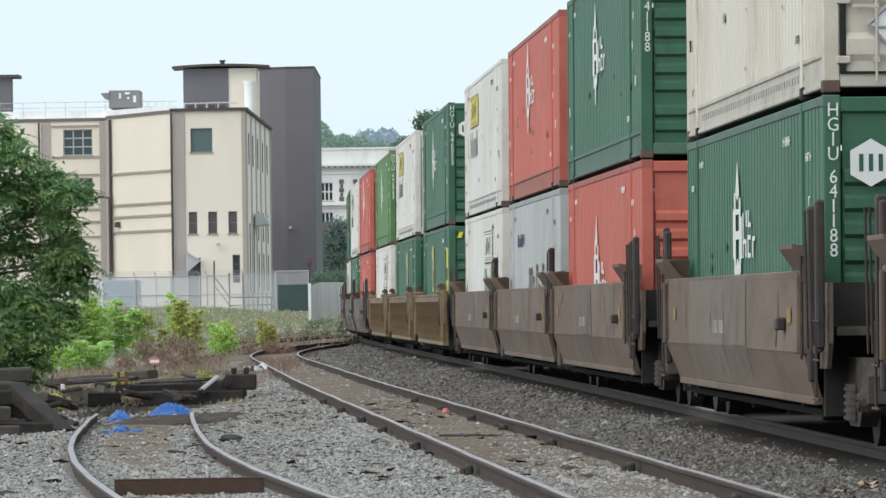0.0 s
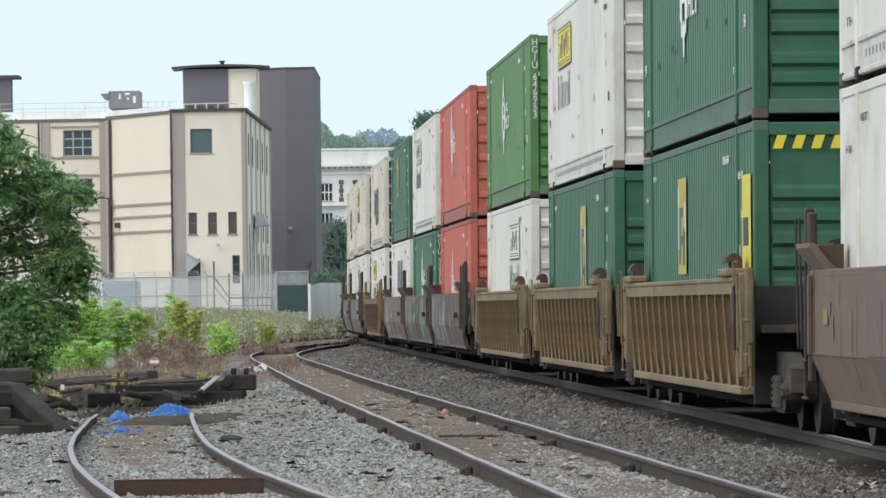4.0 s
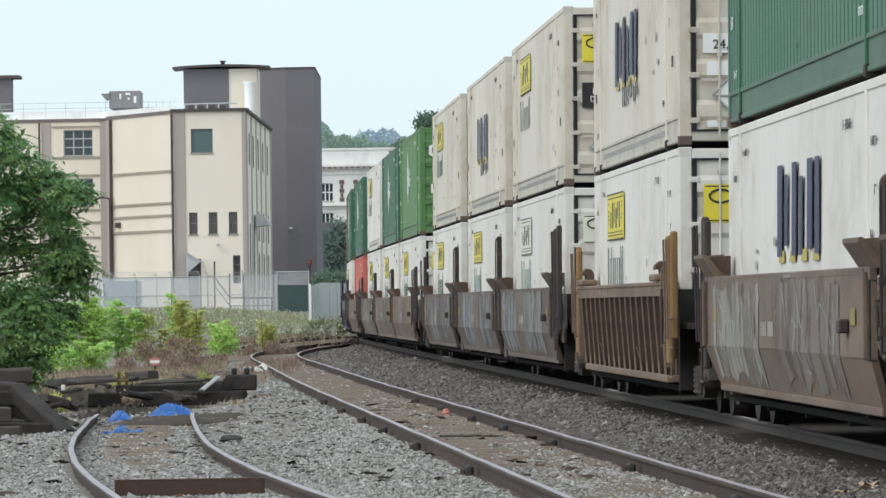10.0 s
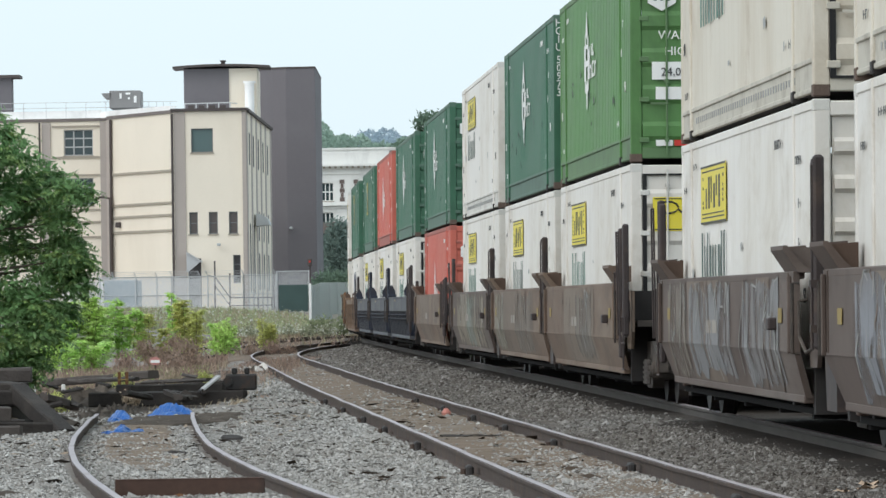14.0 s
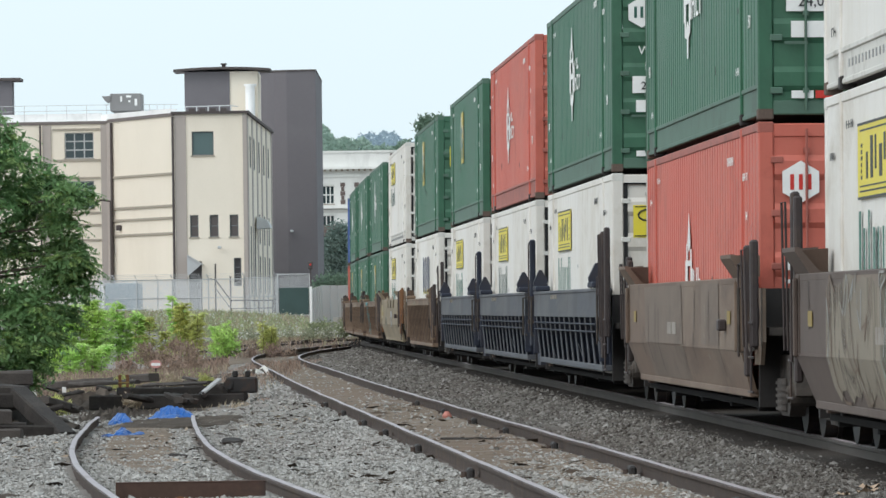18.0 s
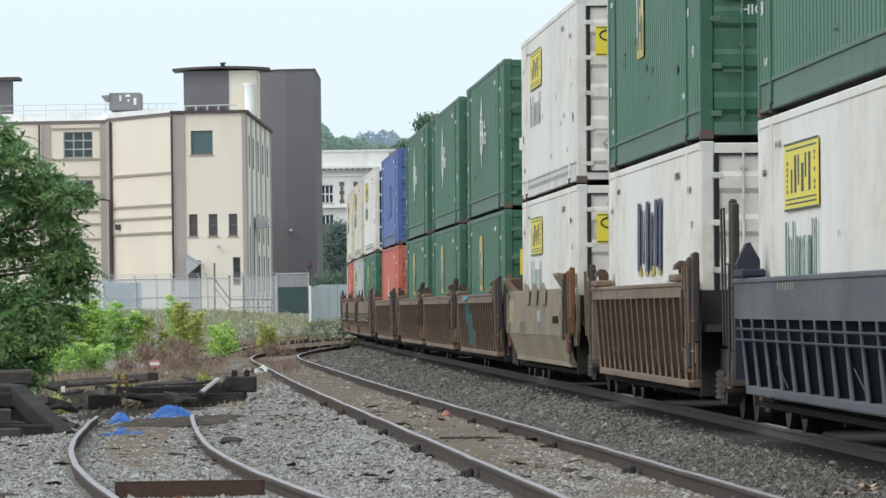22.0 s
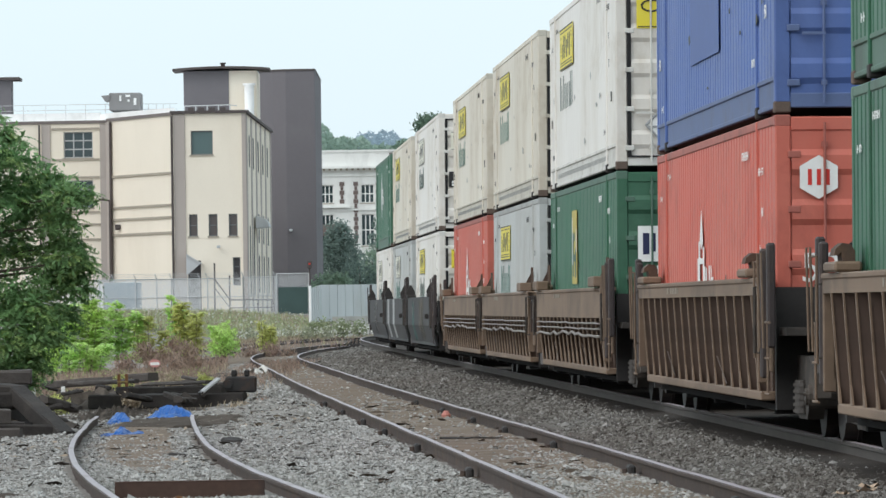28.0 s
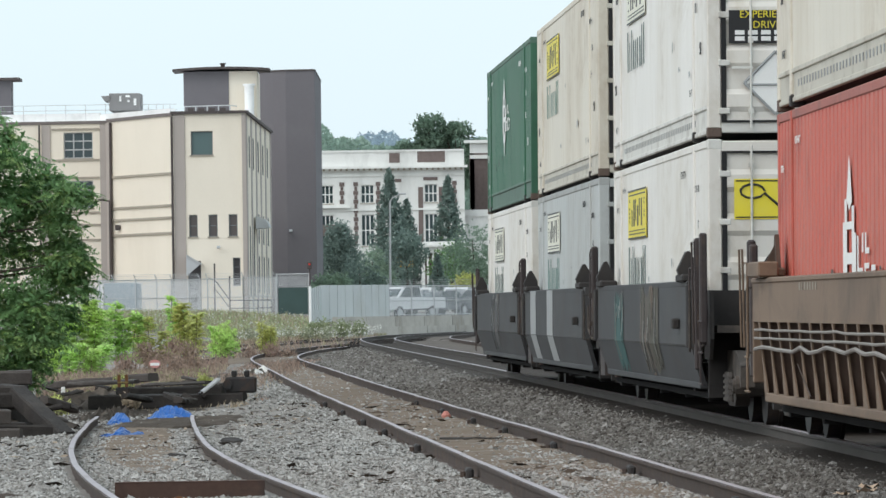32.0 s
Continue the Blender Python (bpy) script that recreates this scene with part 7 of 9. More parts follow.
def gate():
    th = thing("yard_gate", "closed chain-link yard gate with dark green sheeting", "gate")
    m = Mesh()
    for z in (1.05, 2.15, 3.6):
        m.cyl((-10.5, 373.9, z), (-8.45, 373.9, z), 0.035, 6)
    for x in (-10.5, -8.45):
        m.cyl((x, 373.9, 0.7), (x, 373.9, 3.65), 0.05, 8)
    part("gate_frame", m, GALV, th)
    m = Mesh()
    m.add([(-10.45, 373.95, 1.1), (-8.5, 373.95, 1.1), (-8.5, 373.95, 3.55), (-10.45, 373.95, 3.55)], [(0, 1, 2, 3)])
    part("wire_fabric", m, LINK, th)
    m = Mesh()
    m.box(-10.4, -8.55, 373.80, 373.82, 1.05, 2.75)
    part("green_sheet", m, mat("dark_green_sheet", (0.05, 0.085, 0.08), rough=0.8, var=0.2, scale=1.0), th)
    m = Mesh()
    m.cyl((-8.4, 373.6, 0.7), (-8.4, 373.6, 3.9), 0.05, 8)
    s = tagged(new("signal_post"), "slim post with a small red lamp head", "signal")
    part("post", m, TRIM, s)
    m = Mesh()
    m.cbox(-8.55, -8.25, 373.4, 373.7, 3.9, 4.4, 0.05)
    h = part("lamp_head", m, TRIM, s)
    m = Mesh()
    m.cyl((-8.4, 373.34, 4.2), (-8.4, 373.4, 4.2), 0.07, 10)
    part("lens", m, INK["red"], h)


gate()


def panel_fence():
    th = thing("panel_fence", "pale grey corrugated panel fence along the car park", "fence")
    pts = [(-7.15, 318.0, 2.45), (-6.62, 322.0, 2.66), (-4.3, 325.0, 2.66), (-3.0, 327.0, 2.66)]
    for (x0, y0, za), (x1, y1, zb) in zip(pts[:-1], pts[1:]):
        d, l = unit((x0, y0), (x1, y1))
        n = max(1, round(l / 0.36))
        for i in range(n):
            u0, u1 = l * i / n, l * (i + 1) / n
            z = za + (zb - za) * i / n
            m = Mesh()
            slab(m, (x0, y0), d, u0 + 0.008, u1 - 0.008, 0.65, z, 0.0 if i % 2 else -0.03, 0.05)
            part("fence_panel", m, VINYL, th)
    m = Mesh()
    m.cbox(-7.22, -7.08, 317.9, 318.05, 0.2, 2.6, 0.01)
    part("end_post", m, ROOFWHITE, th)
    chain_fence((-3.0, 327.0), (4.5, 340.0), 0.9, 2.62, 2.6, "chain-link fence on a low concrete wall")
    w = thing("barrier_wall", "stained low concrete barrier wall beside the tracks", "wall")
    a, b = (-6.0, 320.5), (6.5, 341.0)
    d, l = unit(a, b)
    n = 8
    for i in range(n):
        m = Mesh()
        o = (a[0] + d[0] * l * i / n, a[1] + d[1] * l * i / n)
        slab(m, o, d, 0.03, l / n - 0.03, -0.3, 0.35, -0.5, 0.2)
        slab(m, o, d, 0.03, l / n - 0.03, 0.35, 0.92, -0.3, 0.05)
        part("barrier_block", m, CONC, w)


panel_fence()


def car_thing(x, y, z, turn, color, kind, label):
    th = thing("parked_car" if kind != "pickup" else "pickup_truck", label, "car" if kind != "pickup" else "truck", "cars in the car park", pose(x, y, z, 0, 0, turn))
    paint = mat("car_paint_" + label.split()[0], color, rough=0.3, var=0.03, scale=2, spec=0.6)
    hw = 0.9
    prof = [(-2.3, 0.35), (-2.35, 0.8), (-2.2, 1.0), (-1.2, 1.05), (2.0, 1.0), (2.3, 0.8), (2.35, 0.4)] if kind != "pickup" else [(-2.8, 0.5), (-2.85, 1.0), (-2.7, 1.2), (-1.2, 1.25), (2.7, 1.22), (2.75, 0.6)]
    m = Mesh()
    m.prism(prof, "y", -hw, hw)
    body = part("body", m, paint, th)
    cab = [(-1.4, 1.03), (-0.7, 1.48), (0.9, 1.5), (1.7, 1.02)] if kind != "pickup" else [(-1.5, 1.24), (-0.9, 1.85), (0.5, 1.88), (0.8, 1.24)]
    m = Mesh()
    m.prism(cab, "y", -hw + 0.12, hw - 0.12)
    part("cabin", m, paint, th)
    for sy in (-1, 1):
        m = Mesh()
        cx = sum(p[0] for p in cab) / 4
        m.prism([(cx + (p[0] - cx) * 0.86, 0.06 + p[1] * 0.96) for p in cab], "y", sy * (hw - 0.119), sy * (hw - 0.105))
        part("side_window", m, GLASS, th)
        for wx in (-1.5, 1.45):
            m = Mesh()
            m.cyl((wx, sy * (hw - 0.2), 0.36), (wx, sy * (hw + 0.02), 0.36), 0.36, 16)
            w = part("tyre", m, GASKET, th)
            m = Mesh()
            m.cyl((wx, sy * (hw + 0.02), 0.36), (wx, sy * (hw + 0.03), 0.36), 0.22, 12)
            part("rim", m, GALV, w)
    (ax, az), (bx, bz) = cab[0], cab[1]
    m = Mesh()
    m.add([(ax - 0.01, -0.68, az + 0.06), (ax - 0.01, 0.68, az + 0.06), (bx - 0.03, 0.62, bz - 0.04), (bx - 0.03, -0.62, bz - 0.04)], [(0, 1, 2, 3)])
    part("windscreen", m, GLASS, th)
    for sy in (-0.65, 0.65):
        m = Mesh()
        m.cbox(prof[1][0] - 0.03, prof[1][0] + 0.05, sy - 0.16, sy + 0.16, prof[1][1] - 0.15, prof[1][1], 0.02)
        part("headlight", m, INK["white"], th)


car_thing(-2.3, 353.0, 0.75, 50, (0.75, 0.76, 0.77), "pickup", "white pickup truck parked behind the fence")
car_thing(-0.3, 356.0, 0.85, 55, (0.10, 0.11, 0.12), "car", "charcoal parked car behind the fence")
car_thing(1.2, 359.0, 0.9, 52, (0.16, 0.16, 0.17), "car", "grey parked car behind the fence")
car_thing(3.0, 362.0, 0.9, 50, (0.06, 0.065, 0.07), "car", "black parked car behind the fence")
car_thing(-3.6, 392.0, 1.2, 80, (0.70, 0.71, 0.72), "car", "pale parked car in the car park")
car_thing(-1.4, 393.0, 1.2, 80, (0.72, 0.72, 0.72), "car", "silver parked car in the car park")
car_thing(1.0, 394.0, 1.2, 80, (0.74, 0.74, 0.73), "car", "white parked car in the car park")


def lamp_post():
    th = thing("street_lamp", "tall galvanised street lamp with one arm", "street lamp")
    m = Mesh()
    m.cyl((-4.3, 480, 0.8), (-4.2, 480, 10.0), 0.11, 10, 0.07)
    part("pole", m, GALV, th)
    m = Mesh()
    m.tube([(-4.2, 480, 10.0), (-4.0, 480, 10.3), (-3.4, 480, 10.6)], 0.05, 6)
    part("arm", m, GALV, th)
    m = Mesh()
    m.cbox(-3.5, -2.9, 479.85, 480.15, 10.55, 10.7, 0.03)
    part("lamp_head", m, GALV, th)
    b = thing("notice_board", "yellow notice board under a small brown roof", "sign")
    m = Mesh()
    m.box(-4.2, -2.6, 540, 540.1, 5.1, 6.0)
    part("board", m, mat("faded_yellow_board", (0.45, 0.30, 0.08), rough=0.7, var=0.1, scale=1), b)
    m = Mesh()
    m.prism([(-4.5, 6.0), (-2.3, 6.0), (-2.7, 6.4), (-4.1, 6.4)], "y", 539.8, 540.4)
    part("board_roof", m, TRIM, b)
    for x in (-4.15, -2.7):
        m = Mesh()
        m.box(x, x + 0.1, 540.1, 540.2, 0.7, 6.0)
        part("post", m, TRIM, b)
    s = thing("storage_box", "blue-grey steel storage box behind the fence", "storage box")
    m = Mesh()
    m.cbox(-21.6, -19.5, 377, 383, 0.7, 3.2, 0.04)
    part("body", m, mat("blue_grey_steel", (0.30, 0.37, 0.42), rough=0.6, var=0.1, scale=0.8), s)
    m = Mesh()
    m.box(-21.95, -21.65, 376.9, 377.2, 0.7, 3.1)
    part("door_edge", m, ROOFWHITE, s)


lamp_post()

# ---------------------------------------------------------------- plants
def leaf_mat(name, color, var=0.35):
    m = bpy.data.materials.new(name)
    m.use_nodes = True
    n, l = m.node_tree.nodes, m.node_tree.links
    b = n["Principled BSDF"]
    b.inputs["Roughness"].default_value = 0.55
    b.inputs["Specular IOR Level"].default_value = 0.25
    g = n.new("ShaderNodeNewGeometry")
    mr = n.new("ShaderNodeMapRange")
    mr.inputs[3].default_value, mr.inputs[4].default_value = 1 - var, 1 + var
    l.new(g.outputs["Random Per Island"], mr.inputs[0])
    tc = n.new("ShaderNodeTexCoord")
    ns = n.new("ShaderNodeTexNoise")
    ns.inputs["Scale"].default_value = 0.9
    l.new(tc.outputs["Object"], ns.inputs["Vector"])
    hm = n.new("ShaderNodeMapRange")
    hm.inputs[3].default_value, hm.inputs[4].default_value = 0.47, 0.53
    l.new(ns.outputs[0], hm.inputs[0])
    h = n.new("ShaderNodeHueSaturation")
    h.inputs["Color"].default_value = (*color, 1)
    l.new(hm.outputs[0], h.inputs["Hue"])
    l.new(mr.outputs[0], h.inputs["Value"])
    l.new(h.outputs[0], b.inputs["Base Color"])
    t = n.new("ShaderNodeBsdfTranslucent")
    l.new(h.outputs[0], t.inputs[0])
    mx = n.new("ShaderNodeMixShader")
    mx.inputs[0].default_value = 0.35
    l.new(b.outputs[0], mx.inputs[1])
    l.new(t.outputs[0], mx.inputs[2])
    l.new(mx.outputs[0], n["Material Output"].inputs[0])
    return m


LEAF = leaf_mat("dark_tree_leaf", (0.19, 0.33, 0.14))
LEAF_BRIGHT = leaf_mat("bright_shrub_leaf", (0.50, 0.70, 0.22))
LEAF_YELLOW = leaf_mat("yellow_green_leaf", (0.56, 0.58, 0.21))
LEAF_RED = leaf_mat("reddish_weed_leaf", (0.38, 0.28, 0.225))
LEAF_DRY = leaf_mat("dry_grass_blade", (0.46, 0.38, 0.28))
# far foliage: pale, bluish distance haze is put into these five leaf colours
LEAF_CONIFER = leaf_mat("hazed_conifer_needle", (0.18, 0.245, 0.215), 0.2)
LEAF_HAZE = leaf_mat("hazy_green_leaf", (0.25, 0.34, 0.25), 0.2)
LEAF_FAR = leaf_mat("hazed_tree_leaf", (0.16, 0.235, 0.17), 0.2)
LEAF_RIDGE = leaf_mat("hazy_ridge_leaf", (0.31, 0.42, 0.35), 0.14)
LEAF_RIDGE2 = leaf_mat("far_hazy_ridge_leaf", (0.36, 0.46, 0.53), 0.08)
BARK = mat("grey_bark", (0.10, 0.082, 0.065), rough=0.95, var=0.3, scale=4, bscale=20, bump=0.5)


def leaf_mesh(name, v):
    """A mesh of leaves, four points each, as bent pairs of triangles."""
    n = len(v) // 4
    me = bpy.data.meshes.new(name)
    me.vertices.add(4 * n)
    me.vertices.foreach_set("co", v.ravel())
    f = np.arange(4 * n).reshape(n, 4)
    tri = np.concatenate([f[:, [0, 1, 2]], f[:, [0, 2, 3]]], 1).ravel()
    me.loops.add(6 * n)
    me.loops.foreach_set("vertex_index", tri.astype(np.int32))
    me.polygons.add(2 * n)
    me.polygons.foreach_set("loop_start", np.arange(0, 6 * n, 3, dtype=np.int32))
    me.update()
    me.validate()
    return me


def leaves(name, c, size, slim, material, parent, rs, upright=0.0, label=""):
    """Many small pointed leaves, each a bent pair of triangles, at the points c."""
    n = len(c)
    a = rs.normal(size=(n, 3))
    a[:, 2] = a[:, 2] * (1 - upright) + upright * 2.0 * np.sign(rs.uniform(-0.1, 1, n))
    a /= np.linalg.norm(a, axis=1)[:, None] + 1e-9
    b = np.cross(a, rs.normal(size=(n, 3)))
    b /= np.linalg.norm(b, axis=1)[:, None] + 1e-9
    nn = np.cross(a, b)
    s = size * rs.uniform(0.6, 1.35, n)[:, None]
    p0, p2 = c - a * s, c + a * s
    p1, p3 = c + b * s * slim + nn * s * 0.15, c - b * s * slim + nn * s * 0.15
    me = leaf_mesh(name, np.stack([p0, p1, p2, p3], 1).reshape(-1, 3))
    me.materials.append(material)
    ob = new(name, me)
    if parent is not None:
        ob.parent = parent
    if label:
        ob["label"] = label
    return ob


def in_lobes(lobes, n, rs, shell=0.45):
    """Points in the outer part of several round lobes (x, y, z, r)."""
    w = np.array([q[3] ** 2 for q in lobes])
    k = rs.choice(len(lobes), n, p=w / w.sum())
    L = np.array(lobes)[k]
    d = rs.normal(size=(n, 3))
    d /= np.linalg.norm(d, axis=1)[:, None]
    r = L[:, 3] * (1 - shell * rs.uniform(0, 1, n) ** 1.5) * (1 + 0.18 * rs.normal(size=n))
    return L[:, :3] + d * r[:, None] * np.array([1, 1, 0.9])


def fronds(name, base, way, length, pairs, size, slim, material, parent, rs, droop=0.5, label=""):
    """Feathered leaves: a bent midrib from each base along its way, with leaflets in pairs."""
    n = len(base)
    up = np.array([0, 0, 1.0])
    way = way / (np.linalg.norm(way, axis=1)[:, None] + 1e-9)
    side = np.cross(way, up) + rs.normal(0, 0.12, (n, 3))
    side /= np.linalg.norm(side, axis=1)[:, None] + 1e-9
    L = length * rs.uniform(0.65, 1.3, n)[:, None]
    quads = []
    for k in range(pairs):
        u = 0.12 + 0.88 * (k + 0.5) / pairs
        mid = base + way * L * u - up * droop * L * u * u
        run = way - up * 2 * droop * u
        run /= np.linalg.norm(run, axis=1)[:, None]
        for sg in (-1, 1):
            s = size * (1.15 - 0.55 * u) * rs.uniform(0.75, 1.25, n)[:, None]
            ax = sg * side * 0.9 + run * 0.45 - up * rs.uniform(0.0, 0.45, n)[:, None]
            ax /= np.linalg.norm(ax, axis=1)[:, None]
            c = mid + ax * s
            sag = up * s * 0.12
            quads.append(np.stack([mid, c + run * s * slim - sag, mid + ax * 2 * s - 2 * sag, c - run * s * slim - sag], 1))
    v = np.concatenate(quads).reshape(-1, 3)
    me = leaf_mesh(name, v)
    me.materials.append(material)
    ob = new(name, me)
    if parent is not None:
        ob.parent = parent
    if label:
        ob["label"] = label
    return ob


def frond_ball(lobes, n, rs, reach):
    """Starts and ways of fronds that spread from the inside of several lobes (x, y, z, r)."""
    w = np.array([q[3] ** 2 for q in lobes])
    L = np.array(lobes)[rs.choice(len(lobes), n, p=w / w.sum())]
    d = rs.normal(size=(n, 3))
    d[:, 2] = np.abs(d[:, 2]) * 0.9 - 0.25
    d /= np.linalg.norm(d, axis=1)[:, None]
    r = (L[:, 3] * rs.uniform(0.3, 1.15, n) - reach * 0.5).clip(0.02)
    return L[:, :3] + d * r[:, None] * np.array([1, 1, 0.7]), d * np.array([1, 1, 0.7]) + np.array([0, 0, 0.15])


def tree(label, x, y, z, top, lobes, n, size, slim, material, seed, r=0.2, name="tree"):
    rs = np.random.RandomState(seed)
    th = thing(name, label, "tree" if name == "tree" else name)
    m = Mesh()
    m.cyl((x, y, z), (x + 0.1, y, z + (top - z) * 0.35), r, 10, r * 0.75)
    m.cyl((x + 0.1, y, z + (top - z) * 0.35), (x - 0.05, y + 0.1, z + (top - z) * 0.8), r * 0.75, 8, r * 0.25)
    part("trunk", m, BARK, th)
    for lx, ly, lz, lr in lobes:
        m = Mesh()
        b = min(max(z + 0.3 * (top - z), lz - lr), z + 0.7 * (top - z))
        m.cyl((x, y, b), ((x + lx) / 2, (y + ly) / 2, (b + lz) / 2 + 0.1 * lr), r * 0.35, 6, r * 0.22)
        m.cyl(((x + lx) / 2, (y + ly) / 2, (b + lz) / 2 + 0.1 * lr), (lx, ly, lz), r * 0.22, 6, r * 0.06)
        part("limb", m, BARK, th)
    leaves("crown", in_lobes(lobes, n, rs), size, slim, material, th, rs)
    return th


def left_tree():
    """A tree of feathered leaves in drooping tufts."""
    rs = random.Random(8)
    base = [(-8.75, 5.0, 0.55), (-8.35, 4.62, 0.5), (-7.95, 4.2, 0.45), (-7.5, 3.8, 0.48), (-7.0, 3.5, 0.42), (-6.74, 3.5, 0.3), (-7.6, 3.2, 0.6), (-7.12, 3.0, 0.38),
            (-7.1, 2.6, 0.42), (-6.82, 2.2, 0.36), (-6.9, 1.8, 0.38), (-7.3, 2.0, 0.5), (-7.7, 1.4, 0.6), (-7.2, 1.3, 0.38), (-7.5, 0.85, 0.5), (-7.9, 0.35, 0.55), (-8.25, 0.75, 0.6), (-7.0, 2.3, 0.45), (-8.3, 1.5, 0.7),
            (-8.2, 2.5, 0.7), (-8.3, 3.5, 0.75), (-9.0, 4.2, 0.8), (-9.2, 3.0, 0.9), (-9.3, 1.6, 0.9), (-9.2, 0.5, 0.7), (-8.0, 0.0, 0.4)]
    lobes = [(x, 111 + rs.uniform(-0.7, 0.7), z, r * 0.98) for x, z, r in base]
    th = tree("leafy green tree hanging over the trackside", -9.8, 111.5, -0.6, 5.4, lobes, 8000, 0.075, 0.4, LEAF, 2, 0.16)
    q = np.random.RandomState(6)
    for n, color, name in ((2700, (0.17, 0.30, 0.12), "mid_tree_leaf"), (800, (0.30, 0.43, 0.15), "light_tree_leaf")):
        b, d = frond_ball(lobes, n, q, 0.42)
        fronds("fronds", b, d, 0.42, 7, 0.066, 0.4, leaf_mat(name, color, 0.25), th, q, 0.55)


left_tree()


def shrub(label, x, y, spots, n, size, slim, material, seed, name="shrub", up=0.2):
    rs = np.random.RandomState(seed)
    th = thing(name, label, "shrub" if name == "shrub" else name)
    z = float(ground_z(np.array([x]), np.array([y]))[0])
    for sx, sy, sz, sr in spots:
        m = Mesh()
        m.cyl((x, y, z - 0.05), (sx, sy, sz), 0.025, 5, 0.008)
        part("stem", m, BARK, th)
    leaves("foliage", in_lobes(spots, n, rs, 0.7), size, slim, material, th, rs, up)
    return th


def sapling(label, x, y, wide, tops, n, material, seed, size=0.06, reach=0.34, low=0.25):
    """Several upright stems from one root, with feathered leaves up most of their height."""
    rs = np.random.RandomState(seed)
    th = thing("sapling", label, "shrub")
    z = float(ground_z(np.array([x]), np.array([y]))[0])
    bases, ways = [], []
    for i, top in enumerate(tops):
        ex = x + wide * (i / max(1, len(tops) - 1) - 0.5) * 2 + rs.uniform(-0.1, 0.1)
        ey = y + rs.uniform(-0.8, 0.8)
        sx = x + (ex - x) * 0.75
        pts = [(sx + (ex - sx) * u * u, y + (ey - y) * u, z - 0.05 + (top - z) * u) for u in (0, 0.35, 0.7, 1.0)]
        m = Mesh()
        m.tube(pts, 0.008, 5)
        part("stem", m, BARK, th)
        u = low + (1 - low) * rs.uniform(0, 1, n) ** 0.8
        bases.append(np.stack([sx + (ex - sx) * u * u, y + (ey - y) * u, z + (top - z) * u * 0.96], 1))
        a = rs.uniform(0, 2 * math.pi, n)
        ways.append(np.stack([np.cos(a), np.sin(a), rs.uniform(0.1, 1.1, n) + 0.5 * u], 1))
    fronds("foliage", np.concatenate(bases), np.concatenate(ways), reach * 1.35, 6, size * 1.3, 0.42, material, th, rs, 0.55)
    return th


sapling("bright green sapling thicket beside the old siding", -11.6, 172, 0.6, (1.0, 1.3, 1.1, 1.4), 100, LEAF_BRIGHT, 3)
sapling("bright green sapling thicket beside the old siding", -10.7, 173, 0.65, (1.4, 1.65, 1.3, 1.75, 1.35), 100, LEAF_BRIGHT, 4)
sapling("bright green sapling thicket beside the old siding", -9.7, 174, 0.65, (1.75, 1.5, 1.6, 1.2, 1.3), 100, LEAF_BRIGHT, 41)
sapling("low bright green saplings among dry weeds", -10.3, 166, 0.9, (0.3, 0.55, 0.25, 0.5, 0.3, 0.4), 75, LEAF_BRIGHT, 42, 0.05, 0.28)
sapling("yellow-green sapling with red-brown weeds below it", -8.65, 175, 0.4, (0.95, 1.2, 0.8), 85, LEAF_YELLOW, 5, 0.05, 0.28)
sapling("tall green sapling among weeds", -8.0, 177, 0.2, (1.85, 1.55), 100, LEAF_BRIGHT, 6, 0.05, 0.24)
sapling("yellow-green sapling with red-brown weeds below it", -7.55, 176, 0.3, (1.55, 1.65, 1.2, 1.3), 100, LEAF_YELLOW, 16, 0.05, 0.26)
sapling("small green sapling in dry grass", -7.85, 212, 0.3, (0.8, 1.0, 0.7), 45, LEAF_BRIGHT, 9, 0.05, 0.26)
sapling("small yellow-green sapling in dry grass", -6.45, 215, 0.2, (1.0, 0.8), 45, LEAF_YELLOW, 10, 0.05, 0.24)
shrub("red-brown dried weeds beside the siding", -8.2, 172, [(-8.7, 172, 0.2, 0.32), (-8.45, 172, -0.1, 0.36), (-9.2, 171, -0.2, 0.38), (-10.1, 169, -0.35, 0.4), (-8.3, 170, -0.4, 0.36)], 1900, 0.08, 0.2, LEAF_RED, 7, "weed", 0.6)
shrub("red-brown dried weeds beside the siding", -7.4, 170, [(-7.75, 171, 0.35, 0.32), (-7.35, 170, 0.15, 0.36), (-7.2, 169.5, -0.2, 0.38), (-7.7, 169, -0.3, 0.42), (-8.0, 170, 0.05, 0.3)], 1700, 0.08, 0.2, LEAF_RED, 8, "weed", 0.6)
shrub("small green shrub in dry grass", -7.9, 212, [(-7.95, 212, 0.45, 0.4), (-7.7, 212, 0.1, 0.4), (-8.1, 212, 0.0, 0.4)], 1100, 0.08, 0.3, LEAF_BRIGHT, 9)
shrub("small yellow-green shrub in dry grass", -6.4, 215, [(-6.35, 215, 0.45, 0.3), (-6.4, 215, 0.1, 0.35)], 700, 0.08, 0.3, LEAF_YELLOW, 10)
shrub("red-brown dried weeds in dry grass", -6.3, 213, [(-6.2, 213, -0.15, 0.4), (-6.9, 213, -0.25, 0.35), (-5.6, 214, -0.25, 0.3)], 900, 0.08, 0.2, LEAF_RED, 13, "weed", 0.7)
shrub("pale green flowering weeds before the fence", -5.4, 290, [(-5.9, 290, 0.45, 0.5), (-5.0, 291, 0.4, 0.5), (-4.2, 293, 0.35, 0.45), (-6.5, 290, 0.4, 0.4)], 1600, 0.08, 0.4, leaf_mat("pale_weed_leaf", (0.30, 0.34, 0.2)), 14, "weed", 0.4)
